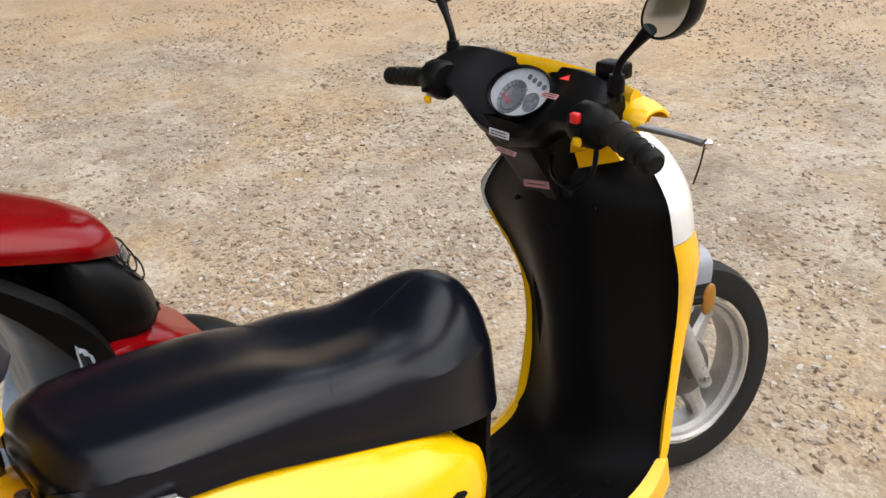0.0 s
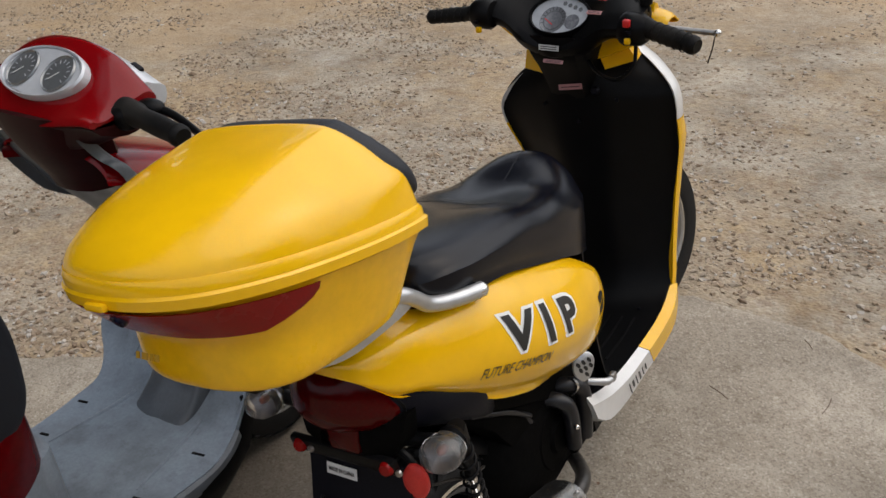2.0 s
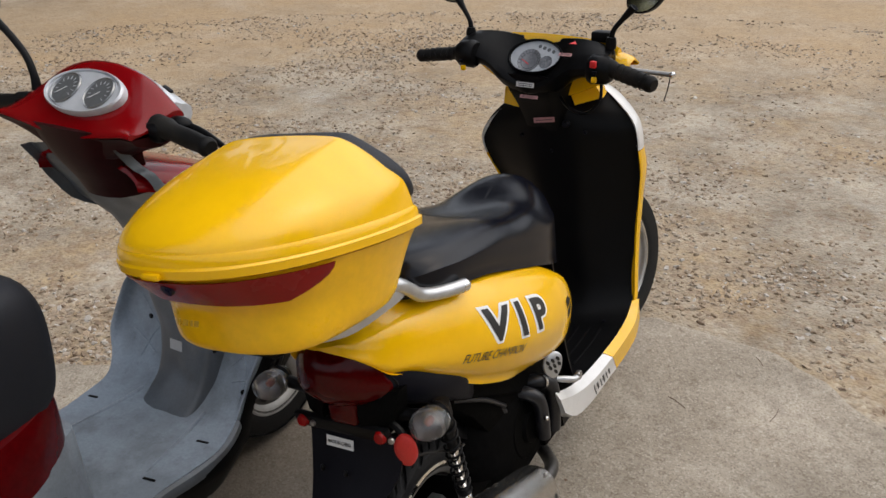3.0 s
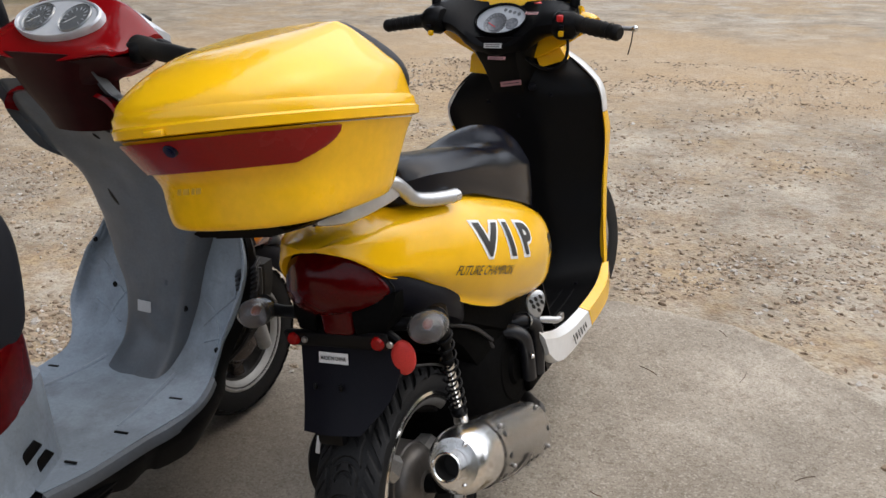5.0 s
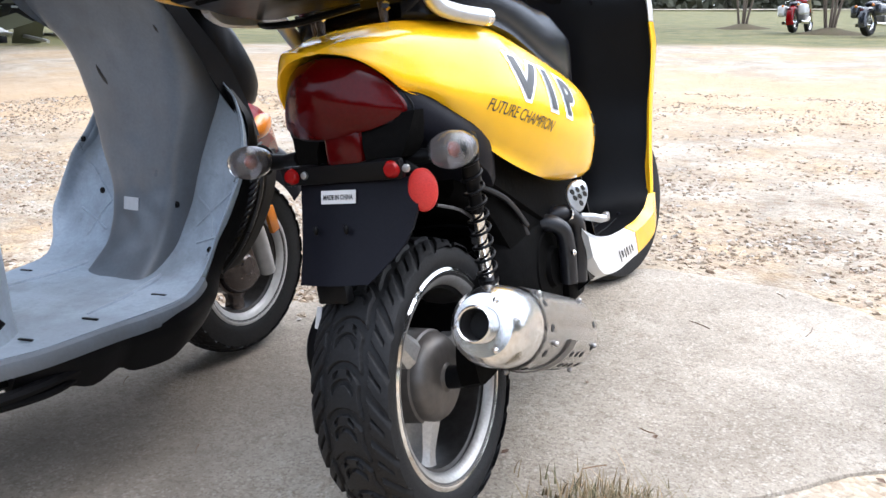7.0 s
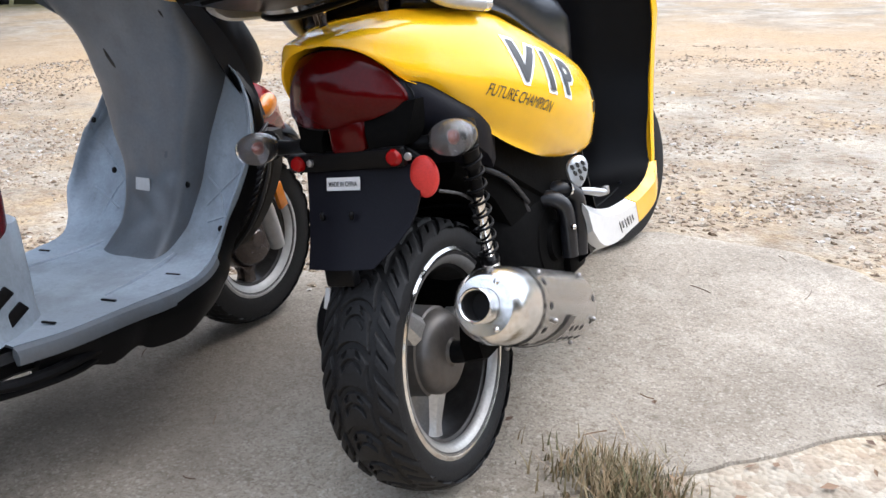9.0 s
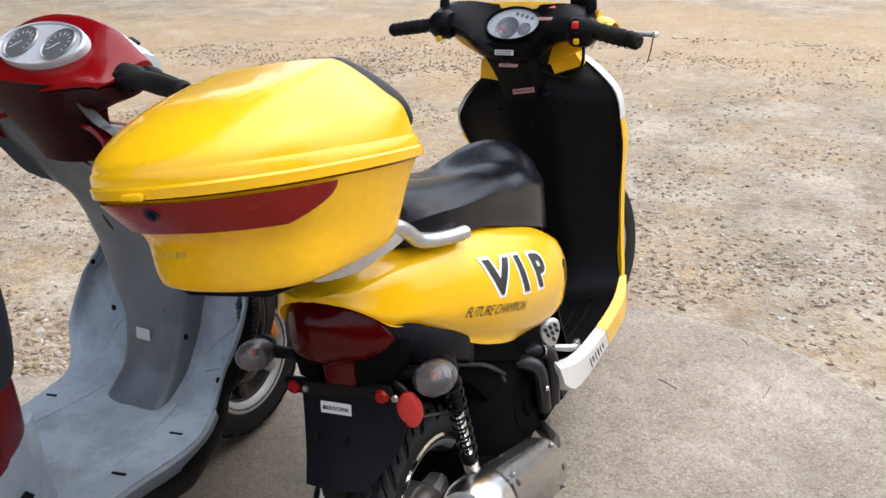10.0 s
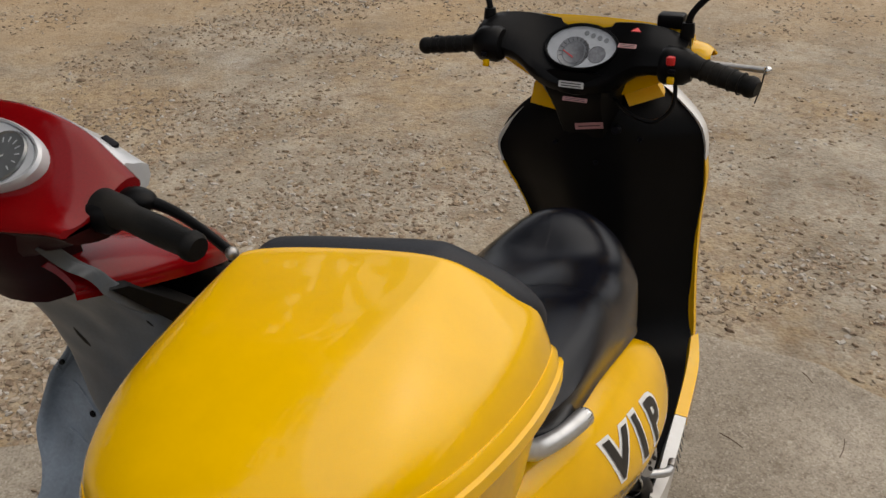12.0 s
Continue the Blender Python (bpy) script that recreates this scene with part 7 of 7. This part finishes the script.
    for sx in (1, -1):
        D = G @ Matrix.Translation((sx * 0.048, 0.0, 0.0))
        put("dial", lathe([(0.0, 0.0006), (0.032, 0.0006), (0.034, 0.003), (0.036, 0.0)], D @ pose(0, 0, 0, 0, -90, 0), 30), DIALDARK, face, "dark round dial")
        for k in range(11):
            a = radians(215 - 250 * k / 10)
            put("dial_tick", block(0.0014, 0.007, 0.0006, D @ Matrix.Translation((0.023 * math.cos(a), 0.023 * math.sin(a), 0.0012)) @ pose(0, 0, 0, 0, 0, math.degrees(a) - 90), 0), DIAL, face)
        put("needle", block(0.0016, 0.024, 0.0008, D @ Matrix.Translation((-0.006, -0.006, 0.002)) @ pose(0, 0, 0, 0, 0, 130), 0), LABEL, face)
    for sx in (1, -1):
        put("grip", lathe([(0.0, 0.132), (0.013, 0.132), (0.0175, 0.126), (0.0180, 0.118), (0.0160, 0.112), (0.0175, 0.07), (0.0165, 0.02), (0.021, 0.004), (0.021, -0.03), (0.0, -0.03)], Matrix.Translation((sx * 0.212, 0.004, -0.020)) @ pose(0, 0, 0, 0, 0, 0 if sx > 0 else 180) @ pose(0, 0, 0, 0, 5, -9 * sx), 20), GRIP, label="black rubber grip")
        put("lever_shroud", blob(0.028, 0.020, 0.015, Matrix.Translation((sx * 0.205, 0.040, -0.020))), BLACK)
        put("brake_lever", tube([(sx * 0.205, 0.044, -0.020), (sx * 0.25, 0.044, -0.026), (sx * 0.30, 0.034, -0.036), (sx * 0.355, 0.016, -0.047)], [0.009, 0.007, 0.006, 0.006], 10), BLACK, label="black brake lever")
        put("lever_ball", blob(0.008, 0.008, 0.008, Matrix.Translation((sx * 0.360, 0.014, -0.048)), 12, 8), STEEL)
        put("switch_housing", block(0.05, 0.044, 0.040, Matrix.Translation((sx * 0.194, 0.002, -0.026)), 0.016, 3), BLACK)
    stem = put("mirror_stem", tube([(-0.180, 0.020, 0.005), (-0.184, 0.022, 0.035), (-0.205, 0.026, 0.072), (-0.255, 0.03, 0.112), (-0.31, 0.035, 0.140)], [0.011, 0.008, 0.0075, 0.0075, 0.010], 12), BLACK, label="black mirror stem")
    put("mirror_head", blob(0.07, 0.014, 0.045, Matrix.Translation((-0.345, 0.04, 0.19)) @ pose(0, 0, 0, 0, 25, 0)), BLACK, stem, "black mirror housing")
    return sc


red_scooter()


# ---- far side of the yard ----
def leaves(centre, size, count, rng, leaf):
    """Verts and faces of a crown: small leaf cards in uneven clumps."""
    verts, faces = [], []
    clumps = [(Vector((rng.gauss(0, 0.45), rng.gauss(0, 0.45), rng.gauss(0, 0.42))), rng.uniform(0.12, 0.34)) for _ in range(max(6, count // 70))]
    for _ in range(count):
        c, r = rng.choice(clumps)
        p = c + Vector((rng.gauss(0, r), rng.gauss(0, r), rng.gauss(0, r * 0.8)))
        at = Vector(centre) + Vector((p.x * size[0], p.y * size[1], p.z * size[2]))
        u = Vector((rng.gauss(0, 1), rng.gauss(0, 1), rng.gauss(0, 0.6))).normalized()
        v = u.orthogonal().normalized()
        s = leaf * rng.uniform(0.5, 1.4)
        b = len(verts)
        verts += [at - u * s, at + v * s * 0.55, at + u * s, at - v * s * 0.55]
        faces.append((b, b + 1, b + 2, b + 3))
    return verts, faces


def tree(x, y, stems, tall, spread, seed, label, leaf=0.10, count=1500):
    rng = random.Random(seed)
    z0 = rise(x, y)
    t = new("tree")
    t.location = (x, y, z0)
    tagged(t, label, "tree", "yard trees")
    part("root_mound", lathe([(0.0, 0.16), (0.22, 0.13), (0.5, 0.06), (0.85, 0.0), (1.1, -0.08)], pose(0, 0, 0, 0, -90, 0), 24), SOIL, t, "dark mound at the foot")
    for k in range(stems):
        a = 6.28 * k / stems + rng.uniform(-0.4, 0.4)
        r0 = 0.09
        top = spread * rng.uniform(0.35, 0.6)
        p = [(r0 * math.cos(a), r0 * math.sin(a), -0.05), (2.2 * r0 * math.cos(a), 2.2 * r0 * math.sin(a), tall * 0.10), (top * 0.45 * math.cos(a), top * 0.45 * math.sin(a), tall * 0.36), (top * math.cos(a), top * math.sin(a), tall * 0.8)]
        part("trunk", tube(p, [0.045, 0.036, 0.028, 0.012], 9), BARK, t)
        for j in range(3):
            q = Vector(p[2]).lerp(Vector(p[3]), 0.2 + 0.25 * j)
            b = a + rng.uniform(-1.4, 1.4)
            part("limb", tube([q, q + Vector((math.cos(b) * 0.5, math.sin(b) * 0.5, 0.5)), q + Vector((math.cos(b) * 0.9, math.sin(b) * 0.9, 1.2))], [0.03, 0.02, 0.008], 6), BARK, t)
    v, f = leaves((0, 0, tall * 0.80), (spread, spread, tall * 0.34), count, rng, leaf)
    me = bpy.data.meshes.new("crown")
    me.from_pydata(v, [], f)
    me.materials.append(LEAFMAT)
    c = new("crown", me)
    c.parent = t
    return t


def far_woods():
    """The ring of trees that closes the yard, taller on the sides away from the open road."""
    rng = random.Random(21)
    V, F = [], []
    for k in range(90):
        a = radians(4.0 * k)
        d = rng.uniform(88, 108) if 0.1 < a < 2.56 else (rng.uniform(17, 20) if a < 2.78 else rng.uniform(14, 19) if a < 3.5 else rng.uniform(30, 40))
        x, y = d * math.cos(a), d * math.sin(a)
        h = rng.uniform(10, 15) if a < 2.56 else rng.uniform(20, 27) if a < 3.5 else rng.uniform(7, 10)
        n = 700 if d > 25 else 1500
        v, f = leaves((x, y, rise(x, y) + h * 0.45), (rng.uniform(4, 6), rng.uniform(4, 6), h * 0.52), n, rng, 0.55 if d < 50 else 0.9)
        b = len(V)
        V += v
        F += [tuple(i + b for i in q) for q in f]
    # thicket along the foot of the woods, behind the road
    for _ in range(26000):
        a, d = radians(rng.uniform(35, 150)), rng.uniform(84, 92)
        x, y = d * math.cos(a), d * math.sin(a)
        z = rise(x, y) + 8.0 * rng.random() ** 1.4
        u = Vector((rng.gauss(0, 0.6), rng.gauss(0, 0.6), rng.gauss(0, 1))).normalized()
        v = u.orthogonal().normalized()
        w = rng.uniform(0.25, 0.6)
        at = Vector((x, y, z))
        b = len(V)
        V += [at - u * w, at + v * w * 0.6, at + u * w, at - v * w * 0.6]
        F.append((b, b + 1, b + 2, b + 3))
    me = bpy.data.meshes.new("far_woods")
    me.from_pydata(V, [], F)
    me.materials.append(WOODS)
    return tagged(new("far_woods", me), "dense dark green trees closing the yard", "woods", kind="stuff")


def road():
    bm = bmesh.new()
    rows = []
    for k in range(41):
        a = radians(8 + 3.4 * k)
        row = []
        for d in (70.0, 72.5, 75.0):
            x, y = d * math.cos(a), d * math.sin(a)
            row.append(bm.verts.new((x, y, rise(x, y) + 0.12)))
        rows.append(row)
    for p, q in zip(rows, rows[1:]):
        for j in range(2):
            bm.faces.new([p[j], p[j + 1], q[j + 1], q[j]])
    return tagged(obj("road", bm, CONCRETE), "pale road beyond the grass", "road", kind="structure")


def motorcycle(x, y, facing, paint, label, seed):
    b = new("motorcycle")
    b.matrix_world = pose(x, y, rise(x, y) + 0.01, 0, -5, facing)
    tagged(b, label, "motorcycle", "motorcycles by the trees")
    for yy, R, half in ((0.0, 0.33, 0.085), (1.55, 0.32, 0.06)):
        w = part("wheel", lathe([(R - 0.12, half * 0.8), (R - 0.06, half), (R - 0.02, half * 0.8), (R, 0.0), (R - 0.02, -half * 0.8), (R - 0.06, -half), (R - 0.12, -half * 0.8)], Matrix.Translation((0, yy, 0.33)), 28, closed=True), RUBBER, b, "black tyre")
        part("rim", lathe([(0.0, 0.03), (R - 0.13, 0.02), (R - 0.115, half * 0.7), (R - 0.115, -half * 0.7), (R - 0.13, -0.02), (0.0, -0.03)], Matrix.Translation((0, yy, 0.33)), 24), CHROME, w, "bright rim")
    fender = [[(0.10 * f, (0.36 + d) * math.cos(a), 0.33 + (0.36 + d) * math.sin(a)) for f, d in ((-1, -0.05), (-0.7, 0.01), (0.7, 0.01), (1, -0.05))] for a in np.linspace(radians(60), radians(200), 8)]
    part("rear_fender", loft(fender, 2, 1, ring=False, thick=(0, 0, 0.01)), paint, b, "painted rear mudguard")
    fender = [[(0.075 * f, 1.55 + (0.35 + d) * math.cos(a), 0.32 + (0.35 + d) * math.sin(a)) for f, d in ((-1, -0.05), (-0.7, 0.01), (0.7, 0.01), (1, -0.05))] for a in np.linspace(radians(50), radians(140), 6)]
    part("front_fender", loft(fender, 2, 1, ring=False, thick=(0, 0, 0.01)), paint, b)
    part("fuel_tank", blob(0.15, 0.32, 0.14, Matrix.Translation((0, 0.86, 0.86))), paint, b, "painted fuel tank")
    part("seat", blob(0.16, 0.38, 0.09, Matrix.Translation((0, 0.30, 0.76))), VINYL, b, "black seat")
    part("engine", block(0.34, 0.46, 0.42, Matrix.Translation((0, 0.82, 0.50)), 0.06, 3), STEEL, b, "bright engine")
    for sx in (1, -1):
        part("exhaust", tube([(sx * 0.17, 0.95, 0.40), (sx * 0.22, 0.6, 0.28), (sx * 0.22, -0.1, 0.28)], 0.045, 10), CHROME, b, "chrome exhaust pipe")
        part("fork_leg", tube([(sx * 0.10, 1.55, 0.33), (sx * 0.11, 1.22, 0.98)], 0.028, 8), CHROME, b)
        part("handlebar", tube([(0, 1.18, 1.02), (sx * 0.2, 1.14, 1.10), (sx * 0.42, 0.98, 1.08)], 0.018, 8), CHROME, b)
        part("indicator", blob(0.035, 0.035, 0.035, Matrix.Translation((sx * 0.20, -0.22, 0.72))), AMBER, b)
        part("saddle_bag", block(0.18, 0.42, 0.28, Matrix.Translation((sx * 0.27, 0.02, 0.60)), 0.05, 3), CARPAINT if seed else WHITE, b, "hard saddle bag")
    part("tail_light", blob(0.06, 0.03, 0.03, Matrix.Translation((0, -0.36, 0.62))), REDLENS, b)
    part("headlight", blob(0.10, 0.09, 0.10, Matrix.Translation((0, 1.33, 0.92))), CHROME, b, "round chrome headlamp")
    part("windscreen", loft([[(-0.2, 1.28, 1.0), (0, 1.36, 1.0), (0.2, 1.28, 1.0)], [(-0.24, 1.18, 1.22), (0, 1.26, 1.24), (0.24, 1.18, 1.22)], [(-0.18, 1.08, 1.40), (0, 1.14, 1.44), (0.18, 1.08, 1.40)]], 2, 2, ring=False, thick=(0, 0.006, 0)), CLEAR, b, "clear windscreen")
    return b


far_woods()
road()

TREES = "slender multi-stemmed tree on a bare mound"
tree(-3.2, 27.1, 4, 6.5, 2.4, 2, TREES)
tree(-0.5, 23.8, 5, 6.8, 2.5, 5, TREES)
tree(4.6, 31.0, 5, 6.2, 2.2, 8, TREES)
motorcycle(-1.40, 23.5, -11, RED, "red and chrome motorcycle with white bags on the grass", 0)
motorcycle(0.45, 21.7, -24, CARPAINT, "dark cruiser motorcycle parked by the trees", 1)


def trailer():
    """A dark utility trailer with its drawbar resting towards the gravel."""
    t = new("utility_trailer")
    t.matrix_world = pose(-17.6, 13.0, rise(-17.6, 13.0), 0, 0, 38)
    tagged(t, "dark enclosed utility trailer at the edge of the gravel", "trailer")
    part("body", block(5.2, 2.0, 1.5, Matrix.Translation((0, 0, 1.05)), 0.06), CARPAINT, t, "dark painted body")
    for k in range(4):
        part("marker_strip", block(0.32, 0.012, 0.05, Matrix.Translation((-1.2 + 0.55 * k, -1.006, 0.62)), 0.004), PRINTWHITE, t, "pale reflective strip")
    for x in (-0.6, 0.5):
        part("wheel", lathe([(0.0, 0.1), (0.2, 0.1), (0.32, 0.08), (0.33, 0.0), (0.32, -0.08), (0.0, -0.1)], Matrix.Translation((x, -0.92, 0.32)) @ pose(0, 0, 0, 0, 0, 90), 24), RUBBER, t)
    return t


def drawbar():
    d = new("tow_bar")
    d.matrix_world = pose(-14.6, 9.6, rise(-14.6, 9.6), 0, 0, 0)
    tagged(d, "weathered grey tow bar with a pale winch housing on the gravel", "tow bar")
    part("bar", tube([(-0.4, 0.0, 0.22), (0.4, -0.1, 0.16), (1.4, -0.3, 0.05)], 0.035, 8), SILVER, d, "grey steel bar")
    part("winch", block(0.30, 0.25, 0.24, Matrix.Translation((-0.5, 0.02, 0.28)), 0.05), LABEL, d, "pale winch housing")
    part("jack_foot", block(0.22, 0.2, 0.16, Matrix.Translation((-0.5, 0.02, 0.09)), 0.03), BLACK, d)
    return d


trailer()
drawbar()
